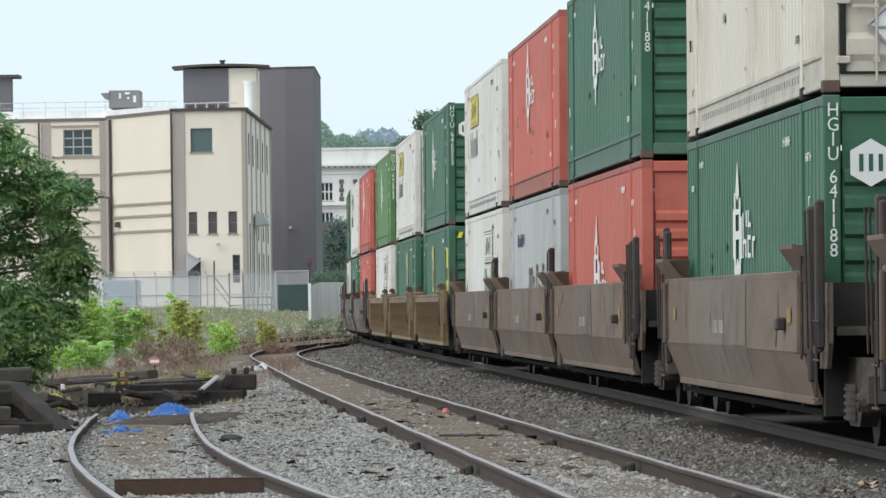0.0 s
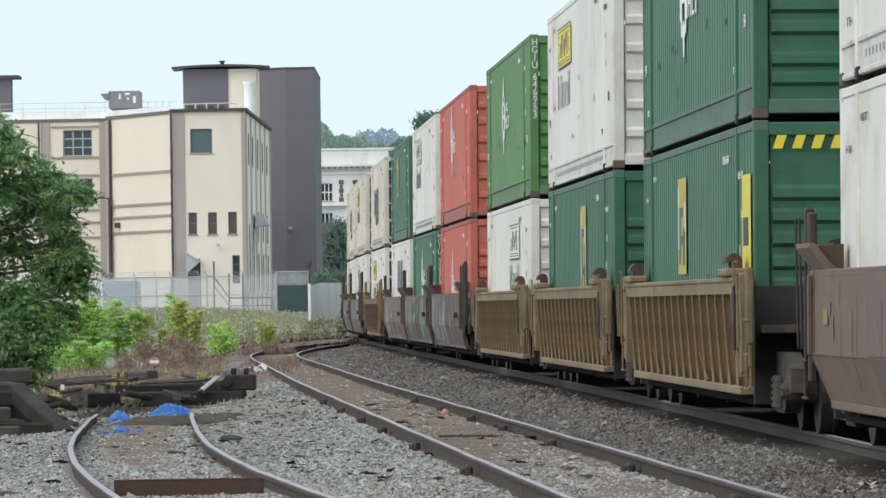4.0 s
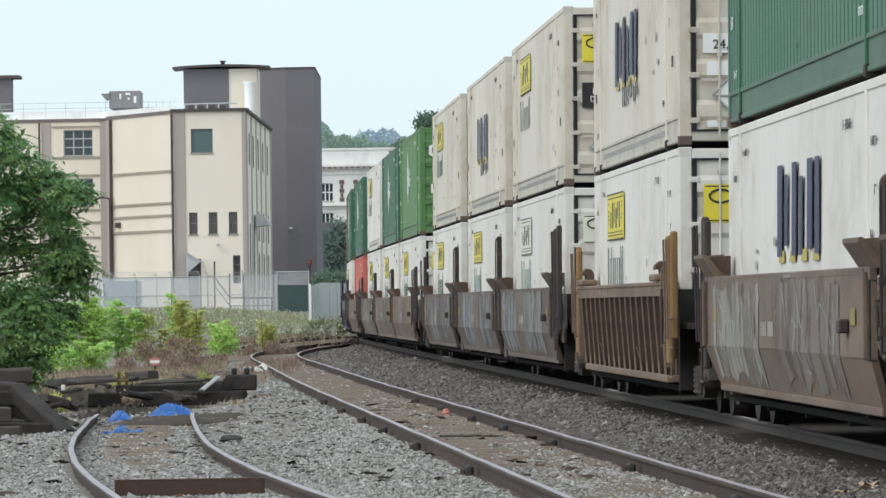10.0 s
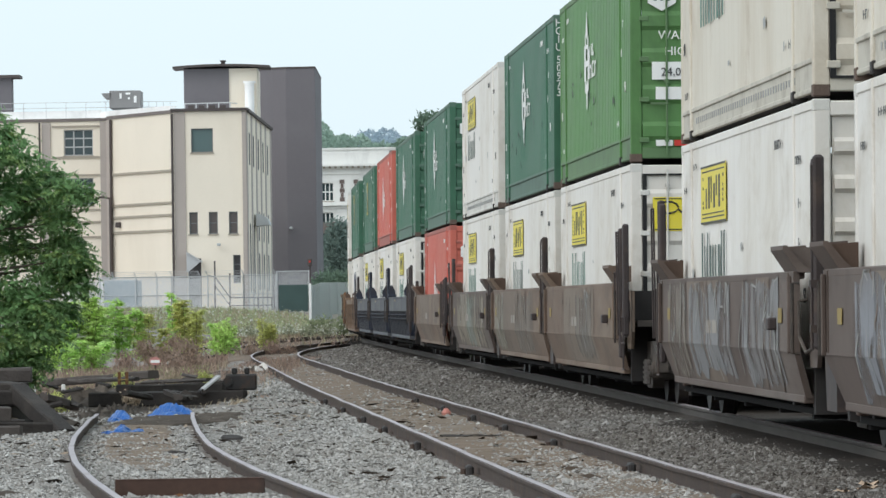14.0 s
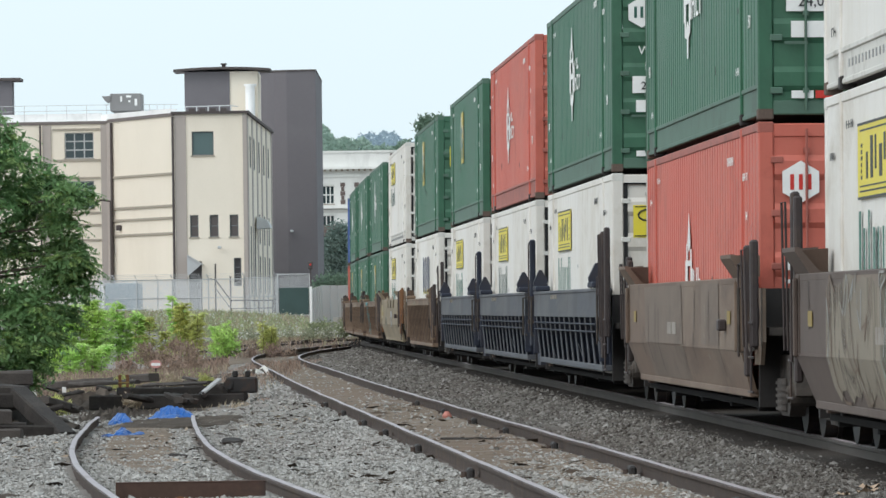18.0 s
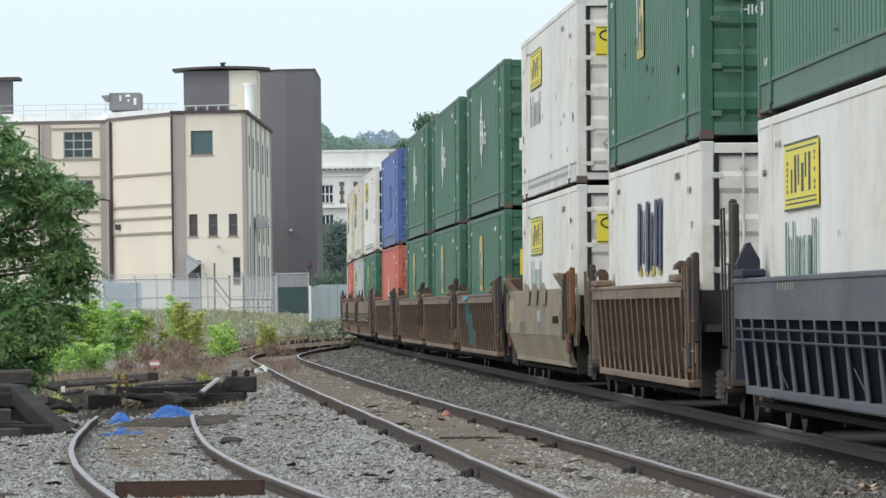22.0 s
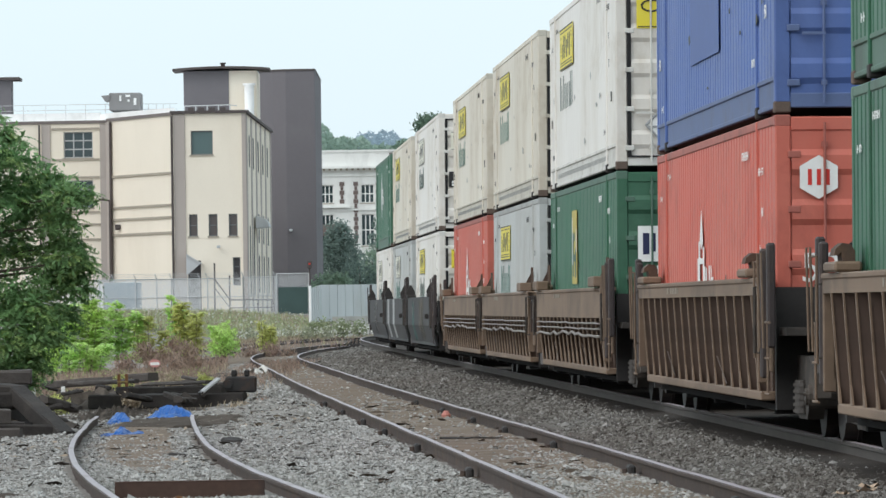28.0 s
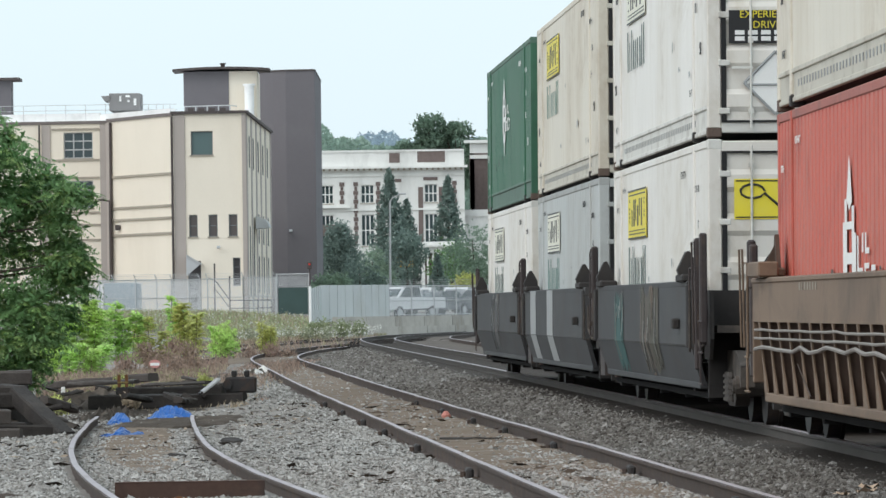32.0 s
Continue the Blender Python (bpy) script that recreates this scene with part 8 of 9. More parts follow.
shrub("pale green flowering weeds before the fence", -9.5, 285, [(-10.2 + 0.9 * k, 285, 0.15, 0.42) for k in range(6)], 1500, 0.08, 0.3, leaf_mat("grey_green_weed_leaf", (0.36, 0.38, 0.27)), 15, "weed", 0.4)


for k, (x, y, z, r, n, mt) in enumerate(((-5.85, 109.5, -0.28, 0.14, 260, LEAF_DRY), (-6.95, 106.0, -0.28, 0.2, 380, LEAF_YELLOW), (-4.75, 116.5, 0.02, 0.13, 220, LEAF_YELLOW), (-3.75, 108.0, -0.42, 0.14, 260, LEAF_DRY), (-6.4, 117.0, -0.05, 0.2, 300, LEAF_YELLOW), (-3.4, 110.5, -0.4, 0.16, 240, LEAF_RED), (-5.6, 121.0, -0.05, 0.2, 320, LEAF_DRY))):
    shrub("small tuft of weeds among old timbers", x, y, [(x, y, z, r), (x + 0.12, y + 0.2, z - 0.06, r * 0.8)], n, 0.05, 0.22, mt, 80 + k, "weed_tuft", 0.5)


def grass():
    rs = np.random.RandomState(12)
    # white flower heads before the fence
    x = np.concatenate([rs.uniform(-10.5, -3.2, 700), rs.uniform(-20, -7.5, 600)])
    y = np.concatenate([rs.uniform(284, 312, 700), rs.uniform(312, 370, 600)])
    ob = leaves("flower_heads", np.stack([x, y, ground_z(x, y) + rs.uniform(0.35, 0.75, 1300)], 1), 0.05, 0.8, leaf_mat("white_flower", (0.72, 0.72, 0.66), 0.15), None, rs)
    tagged(ob, "white flower heads over pale weeds", "flowers", kind="stuff")
    sets = []
    for k, (x0, x1, y0, y1, n, h, mt) in enumerate(((-10.5, -6.0, 205, 285, 6500, 0.20, LEAF_DRY), (-6.2, -3.6, 262, 300, 2500, 0.14, LEAF_DRY), (-8.5, -4.0, 182, 262, 5200, 0.20, LEAF_RED), (-6.0, -3.9, 120, 190, 1500, 0.10, LEAF_RED), (-8.0, -3.4, 250, 318, 3500, 0.2, LEAF_RED), (-10.5, -3.0, 285, 316, 5000, 0.2, leaf_mat("pale_dry_grass", (0.36, 0.35, 0.23))), (-11.5, -6.2, 126, 172, 2600, 0.16, LEAF_DRY), (-11.5, -6.2, 126, 172, 1800, 0.2, LEAF_RED), (-11.0, -6.5, 130, 170, 900, 0.14, LEAF_BRIGHT), (-5.6, -3.6, 105, 150, 500, 0.07, LEAF_DRY), (-10.0, -6.3, 195, 260, 2600, 0.22, LEAF_RED),
            (-26.0, -7.0, 318, 371, 9000, 0.30, leaf_mat("pale_green_grass", (0.42, 0.46, 0.27))), (-24.0, -7.0, 318, 371, 2500, 0.32, LEAF_DRY), (-11.0, -3.8, 236, 300, 2600, 0.26, leaf_mat("brown_grass_blade", (0.36, 0.33, 0.21))))):
        x, y = rs.uniform(x0, x1, n), rs.uniform(y0, y1, n)
        keep = np.full(n, True)
        if y0 > 180:
            xs = np.interp(y, SIDING[2], SIDING[1])
            keep = (x < xs - 1.5) | (y > 240)
        bx = np.interp(y, BRANCH[2], BRANCH[1])
        keep &= (x < bx - 0.9) | (y < 190) | (y > 304) | (rs.uniform(0, 1, n) < 0.03)
        x, y = x[keep], y[keep]
        c = np.stack([x, y, ground_z(x, y) + h * 0.7], 1)
        ob = leaves("weeds", c, h, 0.07, mt, None, rs, 0.9)
        tagged(ob, "dry brown and green weeds on the trackside", "grass", kind="stuff")


grass()


def conifer(x, y, z, top, w, n, seed, label):
    rs = np.random.RandomState(seed)
    th = thing("conifer", label, "tree")
    m = Mesh()
    m.cyl((x, y, z), (x, y, top - 0.3), 0.22, 8, 0.04)
    part("trunk", m, BARK, th)
    u = rs.uniform(0, 1, n) ** 0.7
    zz = top - (top - z - 0.4) * u
    ang = rs.uniform(0, 2 * math.pi, n)
    lay = 0.75 + 0.25 * np.sin(zz * 4.2 + 2 * np.sin(ang * 3))
    r = w * (0.08 + 0.92 * np.minimum(1, u * 2.0)) * lay * (1 - 0.5 * rs.uniform(0, 1, n) ** 2)
    c = np.stack([x + r * np.cos(ang), y + r * np.sin(ang), zz], 1)
    leaves("crown", c, 0.22, 0.4, LEAF_CONIFER, th, rs)


tree("broad round dark tree before the white hall", -9.15, 520, 0.9, 9.6, [(-9.15, 520, 8.3, 1.0), (-9.5, 520, 7.3, 1.25), (-8.7, 520, 7.3, 1.2), (-9.9, 520, 6.0, 1.3), (-8.4, 520, 6.0, 1.3), (-9.2, 519.5, 6.0, 1.6), (-9.9, 520, 4.4, 1.3), (-8.3, 520, 4.4, 1.3), (-9.1, 519.5, 4.2, 1.6)], 7000, 0.17, 0.4, LEAF_CONIFER, 21, 0.2)
conifer(-4.95, 560, 0.9, 14.6, 2.1, 6000, 22, "tall dark conifer before the white hall")
conifer(-3.4, 566, 0.9, 11.8, 1.9, 4000, 23, "slim dark conifer before the white hall")
conifer(0.6, 566, 0.9, 14.0, 2.0, 5600, 24, "tall dark conifer before the white hall")
conifer(-0.4, 470, 0.9, 5.6, 0.75, 1200, 25, "small dark conifer beside the car park")
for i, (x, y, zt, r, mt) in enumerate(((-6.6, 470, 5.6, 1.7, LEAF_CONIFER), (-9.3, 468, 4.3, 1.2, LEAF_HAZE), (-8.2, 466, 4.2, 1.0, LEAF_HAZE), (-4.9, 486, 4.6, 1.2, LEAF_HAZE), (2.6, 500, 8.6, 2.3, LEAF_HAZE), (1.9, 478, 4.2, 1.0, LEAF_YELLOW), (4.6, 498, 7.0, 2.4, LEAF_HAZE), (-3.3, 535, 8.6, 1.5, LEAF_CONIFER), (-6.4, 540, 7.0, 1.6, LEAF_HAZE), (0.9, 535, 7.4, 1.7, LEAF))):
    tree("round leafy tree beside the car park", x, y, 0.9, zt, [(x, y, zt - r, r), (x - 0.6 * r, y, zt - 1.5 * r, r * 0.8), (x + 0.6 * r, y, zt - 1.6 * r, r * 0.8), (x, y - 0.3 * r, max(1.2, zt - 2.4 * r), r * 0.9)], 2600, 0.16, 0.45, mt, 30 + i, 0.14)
rt = random.Random(4)
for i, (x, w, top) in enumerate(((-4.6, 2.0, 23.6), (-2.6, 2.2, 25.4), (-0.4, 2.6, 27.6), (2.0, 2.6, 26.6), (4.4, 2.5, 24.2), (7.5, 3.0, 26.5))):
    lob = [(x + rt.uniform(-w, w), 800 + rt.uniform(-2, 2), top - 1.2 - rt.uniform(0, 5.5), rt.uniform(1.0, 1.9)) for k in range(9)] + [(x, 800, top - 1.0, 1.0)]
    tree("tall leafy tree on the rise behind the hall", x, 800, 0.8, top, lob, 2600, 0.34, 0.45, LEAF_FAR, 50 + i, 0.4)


def ridge(y, x0, x1, zf, depth, n, size, material, seed, label):
    rs = np.random.RandomState(seed)
    x = rs.uniform(x0, x1, n)
    top = zf(x) + size * 1.2 * np.sin(x / (size * 3.1)) + size * 0.9 * np.sin(x / (size * 1.27) + 1.3)
    z = top * (1 - rs.uniform(0, 1, n) ** 2.2 * 0.9)
    c = np.stack([x, y + rs.uniform(0, depth, n), z], 1)
    m = Mesh()
    k = 60
    pr = [(x0 + (x1 - x0) * i / k, float(zf(np.array([x0 + (x1 - x0) * i / k]))[0]) - size * 1.5) for i in range(k + 1)]
    for (a, za), (b, zb) in zip(pr[:-1], pr[1:]):
        m.add([(a, y + depth, 0), (b, y + depth, 0), (b, y + depth, zb), (a, y + depth, za)], [(0, 1, 2, 3)])
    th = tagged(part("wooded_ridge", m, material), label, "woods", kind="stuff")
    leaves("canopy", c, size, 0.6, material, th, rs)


# both ridges carry their distance haze in the leaf colour
ridge(1200, -70, 60, lambda x: 35.3 + 0.7 * np.sin(x / 5.0) + 2.6 * np.clip((-20 - x) / 4, 0, 1), 40, 34000, 0.5, LEAF_RIDGE, 71, "green wooded ridge behind the town, haze put into its leaf colour")
ridge(3000, -160, 110, lambda x: 86.5 + 3 * np.sin((x + 52) / 16.0) * np.exp(-((x + 40) / 60) ** 2) + 2 * np.sin(x / 7.0), 80, 36000, 0.75, LEAF_RIDGE2, 72, "far wooded hill, blue-grey haze put into its leaf colour")

# ---------------------------------------------------------------- the trackside: stones, timbers and litter
def stones():
    rs = np.random.RandomState(31)
    parts = []
    for x0, x1, y0, y1, n, s in ((-5.2, 5.6, 38, 62, 78000, 0.0145), (-6.8, 4.5, 62, 95, 60000, 0.017), (-7.0, 3.0, 95, 160, 34000, 0.025), (0.5, 6.2, 38, 70, 42000, 0.018), (-1.5, 5.0, 70, 110, 26000, 0.022), (-6.0, 3.0, 160, 228, 18000, 0.034)):
        x, y = rs.uniform(x0, x1, n), rs.uniform(y0, y1, n)
        parts.append((x, y, np.full(n, s)))
    x, y, s = (np.concatenate(q) for q in zip(*parts))
    keep = np.full(len(x), True)
    for line in (SIDING, SPUR):
        lx = np.interp(y, line[2], line[1])
        for off in (-0.7525, 0.7525):
            inside = (np.abs(x - lx - off) < 0.085)
            if line is SPUR:
                inside &= y < 95
            keep &= ~inside
    # the siding's own bed is dirt, with few stones
    lx = np.interp(y, SIDING[2], SIDING[1])
    keep &= ~((np.abs(x - lx) < 0.7) & (rs.uniform(0, 1, len(x)) < np.clip((y - 35) / 35, 0.5, 0.93)))
    # bare soil round the stop, and thin places everywhere
    soil = 1.2 * np.exp(-((x + 4.2) / 1.3) ** 2 - ((y - 97) / 15) ** 2) + 0.8 * np.exp(-((x + 2.9) / 0.7) ** 2 - ((y - 92) / 12) ** 2) + 0.7 * np.exp(-((x + 5.9) / 0.8) ** 2 - ((y - 84) / 8) ** 2)
    soil += 0.4 * np.exp(-((x - np.interp(y, SPUR[2], SPUR[1])) / 0.62) ** 2) * np.clip((y - 58) / 14, 0, 1) * (y < 112)
    soil += 0.55 * np.exp(-((x + 4.4) / 0.9) ** 2 - ((y - 62) / 9) ** 2) + 0.5 * np.exp(-((x + 2.1) / 0.5) ** 2 - ((y - 76) / 12) ** 2)
    thin = 0.5 + 0.25 * np.sin(x * 2.3 + 0.9 * np.sin(y * 0.31)) + 0.25 * np.sin(y * 0.53 + 1.7 * np.sin(x * 1.1))
    keep &= rs.uniform(0, 1, len(x)) > np.clip(1.1 * soil + 0.55 * np.clip(thin - 0.45, 0, 1), 0, 0.86)
    mx = np.interp(y, MAIN[2][:580], MAIN[1][:580])
    keep &= (x < mx - 1.5) | ((x < mx - 0.95) & (rs.uniform(0, 1, len(x)) < np.clip((mx - 0.95 - x) / 0.55, 0, 1) * 0.7))
    x, y, s = x[keep], y[keep], s[keep]
    side = x > np.interp(y, SIDING[2], SIDING[1]) + 0.9
    stone_set(x[~side], y[~side], s[~side], rs, ((0.15, 0.143, 0.133), (0.31, 0.303, 0.285), (0.39, 0.385, 0.368), (0.48, 0.475, 0.46)), "loose pale grey crushed stones beside the spur")
    stone_set(x[side], y[side], s[side], rs, ((0.06, 0.052, 0.046), (0.135, 0.124, 0.112), (0.205, 0.195, 0.18), (0.31, 0.30, 0.285)), "loose dark grey crushed stones of the main line")


def stone_set(x, y, s, rs, tones, label):
    n = len(x)
    z = ground_z(x, y) + np.where(np.array([tones[0][0] < 0.08] * n), 0.03, 0.015)
    s = 0.9 * s * np.exp(rs.normal(0, 0.33, n))
    octa = np.array([(1, 0, 0), (0, 1, 0), (-1, 0, 0), (0, -1, 0), (0, 0, 1), (0, 0, -1)], float)
    v = octa[None] * rs.uniform(0.55, 1.25, (n, 6, 1)) * np.array([1.2, 1.2, 0.8]) + rs.normal(0, 0.22, (n, 6, 3))
    a = rs.uniform(0, 2 * math.pi, n)
    c, sn = np.cos(a)[:, None], np.sin(a)[:, None]
    vx, vy = v[..., 0] * c - v[..., 1] * sn, v[..., 0] * sn + v[..., 1] * c
    v = np.stack([vx, vy, v[..., 2]], -1) * s[:, None, None] + np.stack([x, y, z + 0.2 * s], 1)[:, None, :]
    faces = np.array([(0, 1, 4), (1, 2, 4), (2, 3, 4), (3, 0, 4), (1, 0, 5), (2, 1, 5), (3, 2, 5), (0, 3, 5)])
    tri = (faces[None] + (np.arange(n) * 6)[:, None, None]).reshape(-1)
    me = bpy.data.meshes.new("ballast_stones")
    me.vertices.add(6 * n)
    me.vertices.foreach_set("co", v.ravel())
    me.loops.add(len(tri))
    me.loops.foreach_set("vertex_index", tri.astype(np.int32))
    me.polygons.add(len(tri) // 3)
    me.polygons.foreach_set("loop_start", np.arange(0, len(tri), 3, dtype=np.int32))
    me.update()
    me.validate()
    me.shade_flat()
    me.materials.append(stone_mat(label, tones))
    tagged(new("ballast_stones", me), label, "ballast", kind="stuff")


def stone_mat(name, tones):
    m = bpy.data.materials.new(name)
    m.use_nodes = True
    n, l = m.node_tree.nodes, m.node_tree.links
    b = n["Principled BSDF"]
    b.inputs["Roughness"].default_value = 0.95
    b.inputs["Specular IOR Level"].default_value = 0.2
    g = n.new("ShaderNodeNewGeometry")
    r = n.new("ShaderNodeValToRGB")
    r.color_ramp.elements[0].color = (*tones[0], 1)
    r.color_ramp.elements[1].color = (*tones[3], 1)
    for p, q in ((0.35, 1), (0.85, 2)):
        e = r.color_ramp.elements.new(p)
        e.color = (*tones[q], 1)
    l.new(g.outputs["Random Per Island"], r.inputs[0])
    l.new(r.outputs[0], b.inputs["Base Color"])
    return m


stones()


def dirt_bed():
    """The brown, weedy bed between the siding's rails."""
    m = Mesh()
    path, ups = [], []
    for s in np.arange(-12, 238, 1.5):
        x, y, a = on(SIDING, s)
        path.append((x, y, 0))
        ups.append((math.cos(a), -math.sin(a)))
    vs, fs = [], []
    cols = [-0.66, -0.3, 0.0, 0.3, 0.66]
    rg = random.Random(9)
    for (x, y, z), (ux, uy) in zip(path, ups):
        for c in cols:
            px, py = x + ux * c, y + uy * c
            vs.append((px, py, gz(px, py) + 0.02 + rg.uniform(-0.008, 0.012)))
    k = len(cols)
    for i in range(len(path) - 1):
        for j in range(k - 1):
            fs.append((i * k + j, i * k + j + 1, (i + 1) * k + j + 1, (i + 1) * k + j))
    m.add(vs, fs)
    tagged(part("dirt_bed", m, DIRT), "brown dirt between the rails of the siding", "dirt", kind="structure")


dirt_bed()


def dirt_patch(x0, x1, y0, y1, seed, material=None):
    """A ragged patch of dark soil."""
    rg = random.Random(seed)
    n, k = 26, 9
    vs, fs = [], []
    for i in range(n + 1):
        y = y0 + (y1 - y0) * i / n
        e = min(1.0, 5.0 * min(i, n - i) / n + 0.1)
        a, b = (x0 + x1) / 2 - (x1 - x0) / 2 * e * rg.uniform(0.8, 1), (x0 + x1) / 2 + (x1 - x0) / 2 * e * rg.uniform(0.8, 1)
        for j in range(k + 1):
            x = a + (b - a) * j / k
            vs.append((x, y, gz(x, y) + (0.035 if 0 < j < k and 0 < i < n else -0.03) + rg.uniform(-0.01, 0.02)))
    for i in range(n):
        for j in range(k):
            fs.append((i * (k + 1) + j, i * (k + 1) + j + 1, (i + 1) * (k + 1) + j + 1, (i + 1) * (k + 1) + j))
    m = Mesh()
    m.add(vs, fs)
    tagged(part("soil_patch", m, material or DIRT), "dark brown soil with weeds at the end of the spur", "soil", kind="structure")


def spur_soil():
    """Dark trodden soil between the spur's rails towards the stop."""
    m = Mesh()
    rg = random.Random(19)
    cols = (-0.62, -0.35, 0.0, 0.35, 0.62)
    ss = np.arange(16, 55, 0.8)
    for i, s in enumerate(ss):
        w = min(1.0, 0.25 + i / 14)
        for c in cols:
            x, y, a = on(SPUR, s, c * w * (rg.uniform(0.75, 1.0) if abs(c) > 0.5 else 1))
            m.v.append((x, y, gz(x, y) + (0.026 if abs(c) < 0.5 else -0.01) + rg.uniform(-0.008, 0.012)))
    k = len(cols)
    m.f += [(i * k + j, i * k + j + 1, (i + 1) * k + j + 1, (i + 1) * k + j) for i in range(len(ss) - 1) for j in range(k - 1)]
    tagged(part("soil_strip", m, DIRT), "dark trodden soil between the spur rails", "soil", kind="structure")


spur_soil()
dirt_patch(-9.5, -3.9, 97, 165, 1, SOIL)
dirt_patch(-9.0, -5.6, 78, 100, 2, SOIL)
dirt_patch(-5.3, -3.0, 86, 98, 4, SOIL)


def spoil_heap(x0, x1, y0, y1, h, seed):
    """A low lumpy heap of dark soil under the old timbers."""
    rs = np.random.RandomState(seed)
    n = 28
    vs, fs = [], []
    bump = rs.normal(0, 1, (n + 1, n + 1))
    for i in range(n + 1):
        for j in range(n + 1):
            u, v = i / n, j / n
            e = (4 * u * (1 - u)) ** 0.5 * (4 * v * (1 - v)) ** 0.5
            x, y = x0 + (x1 - x0) * u, y0 + (y1 - y0) * v
            vs.append((x, y, gz(x, y) - 0.04 + e * h * (0.65 + 0.22 * bump[i, j])))
    fs = [(i * (n + 1) + j, (i + 1) * (n + 1) + j, (i + 1) * (n + 1) + j + 1, i * (n + 1) + j + 1) for i in range(n) for j in range(n)]
    m = Mesh()
    m.add(vs, fs)
    tagged(part("soil_heap", m, SOIL), "lumpy dark soil heap under old timbers", "soil", kind="structure")


spoil_heap(-8.6, -4.3, 112.5, 124, 0.42, 3)
spoil_heap(-8.8, -5.5, 82, 92, 0.4, 4)
spoil_heap(-6.3, -5.3, 96, 111, 0.22, 5)
dirt_patch(-8.6, -6.3, 170, 300, 3)
dirt_patch(-9.2, -3.9, 192, 296, 6)


def chips():
    """Dark splinters, bark and twigs strewn over the stones round the spur."""
    rs = np.random.RandomState(44)
    for n, x0, x1, y0, y1, size, col, label in ((2600, -6.2, -1.2, 48, 104, 0.045, (0.06, 0.048, 0.04), "dark splinters and bark strewn over stones"), (900, -5.6, -2.0, 60, 104, 0.035, (0.30, 0.24, 0.18), "pale dry twigs and leaf scraps on stones"), (1500, -1.0, 1.5, 50, 110, 0.05, (0.085, 0.062, 0.045), "brown bark and dirt crumbs between rails")):
        x, y = rs.uniform(x0, x1, n), rs.uniform(y0, y1, n)
        clump = 0.5 + 0.5 * np.sin(1.9 * x + 1.3 * np.sin(0.4 * y)) * np.sin(0.45 * y + 0.8 * np.sin(1.3 * x))
        keep = rs.uniform(0, 1, n) < clump
        x, y = x[keep], y[keep]
        c = np.stack([x, y, ground_z(x, y) + 0.028], 1)
        a = rs.normal(size=(len(x), 3)) * np.array([1, 1, 0.15])
        a /= np.linalg.norm(a, axis=1)[:, None]
        b = np.stack([-a[:, 1], a[:, 0], rs.normal(0, 0.4, len(x))], 1)
        q = size * np.exp(rs.normal(0, 0.5, len(x)))[:, None]
        v = np.stack([c - a * q, c + b * q * 0.3, c + a * q, c - b * q * 0.3], 1).reshape(-1, 3)
        me = leaf_mesh("debris", v)
        me.materials.append(mat("debris_" + label.split()[1], col, rough=0.9, var=0.4, scale=2.0))
        tagged(new("debris", me), label, "debris", kind="stuff")


chips()


def clamps():
    for yy in (45.3, 55.0, 65.3, 74.0, 81.0, 89.0, 97.5):
        s = float(np.interp(yy, SIDING[2], SIDING[0]))
        x, y, a = on(SIDING, s)
        th = thing("rail_tie", "dark timber sleeper end with iron rail clamps", "sleeper", "clamped sleepers of the siding", pose(x, y, siding_z(y), 0, 0, -math.degrees(a)))
        m = Mesh()
        m.cbox(-1.15, 1.15, -0.1, 0.1, -0.3, -0.185, 0.015)
        part("timber", m, TIE, th)
        for sx in (-0.7525, 0.7525):
            for o in (-0.1, 0.1):
                m = Mesh()
                m.cbox(sx + o - 0.035, sx + o + 0.035, -0.16, 0.16, -0.2, -0.055, 0.02)
                c = part("clamp", m, IRON, th)
                m = Mesh()
                m.cyl((sx + o * 1.5, 0, -0.2), (sx + o * 1.5, 0, -0.09), 0.035, 8)
                part("bolt", m, RAILRUST, c)


clamps()


def timber(label, p, q, w, h, material, tilt=0, seed=0):
    """A worn squared beam from p to q (centres of its ends)."""
    p, q = Vector(p), Vector(q)
    d = q - p
    l = d.length
    rg = random.Random(seed)
    m = Mesh()
    n = 5
    sec = []
    for i in range(n + 1):
        x = l * i / n
        j = lambda: rg.uniform(-0.012, 0.012)
        sec.append([(x, -w / 2 + j(), -h / 2 + 0.02 + j()), (x, -w / 2 + 0.02, -h / 2), (x, w / 2 - 0.02, -h / 2), (x, w / 2 + j(), -h / 2 + 0.02), (x, w / 2 + j(), h / 2 - 0.025), (x, w / 2 - 0.025, h / 2 + j()), (x, -w / 2 + 0.025, h / 2 + j()), (x, -w / 2 + j(), h / 2 - 0.025)])
    vs = [v for s in sec for v in s]
    fs = [tuple(range(7, -1, -1)), tuple(n * 8 + k for k in range(8))]
    fs += [(i * 8 + k, i * 8 + (k + 1) % 8, i * 8 + 8 + (k + 1) % 8, i * 8 + 8 + k) for i in range(n) for k in range(8)]
    m.add(vs, fs)
    ob = part("timber_beam", m, material)
    ob.matrix_basis = Matrix.Translation(p) @ d.to_track_quat("X", "Z").to_matrix().to_4x4() @ pose(0, 0, 0, tilt)
    return tagged(ob, label, "timber", "old timbers at the end of the spur")


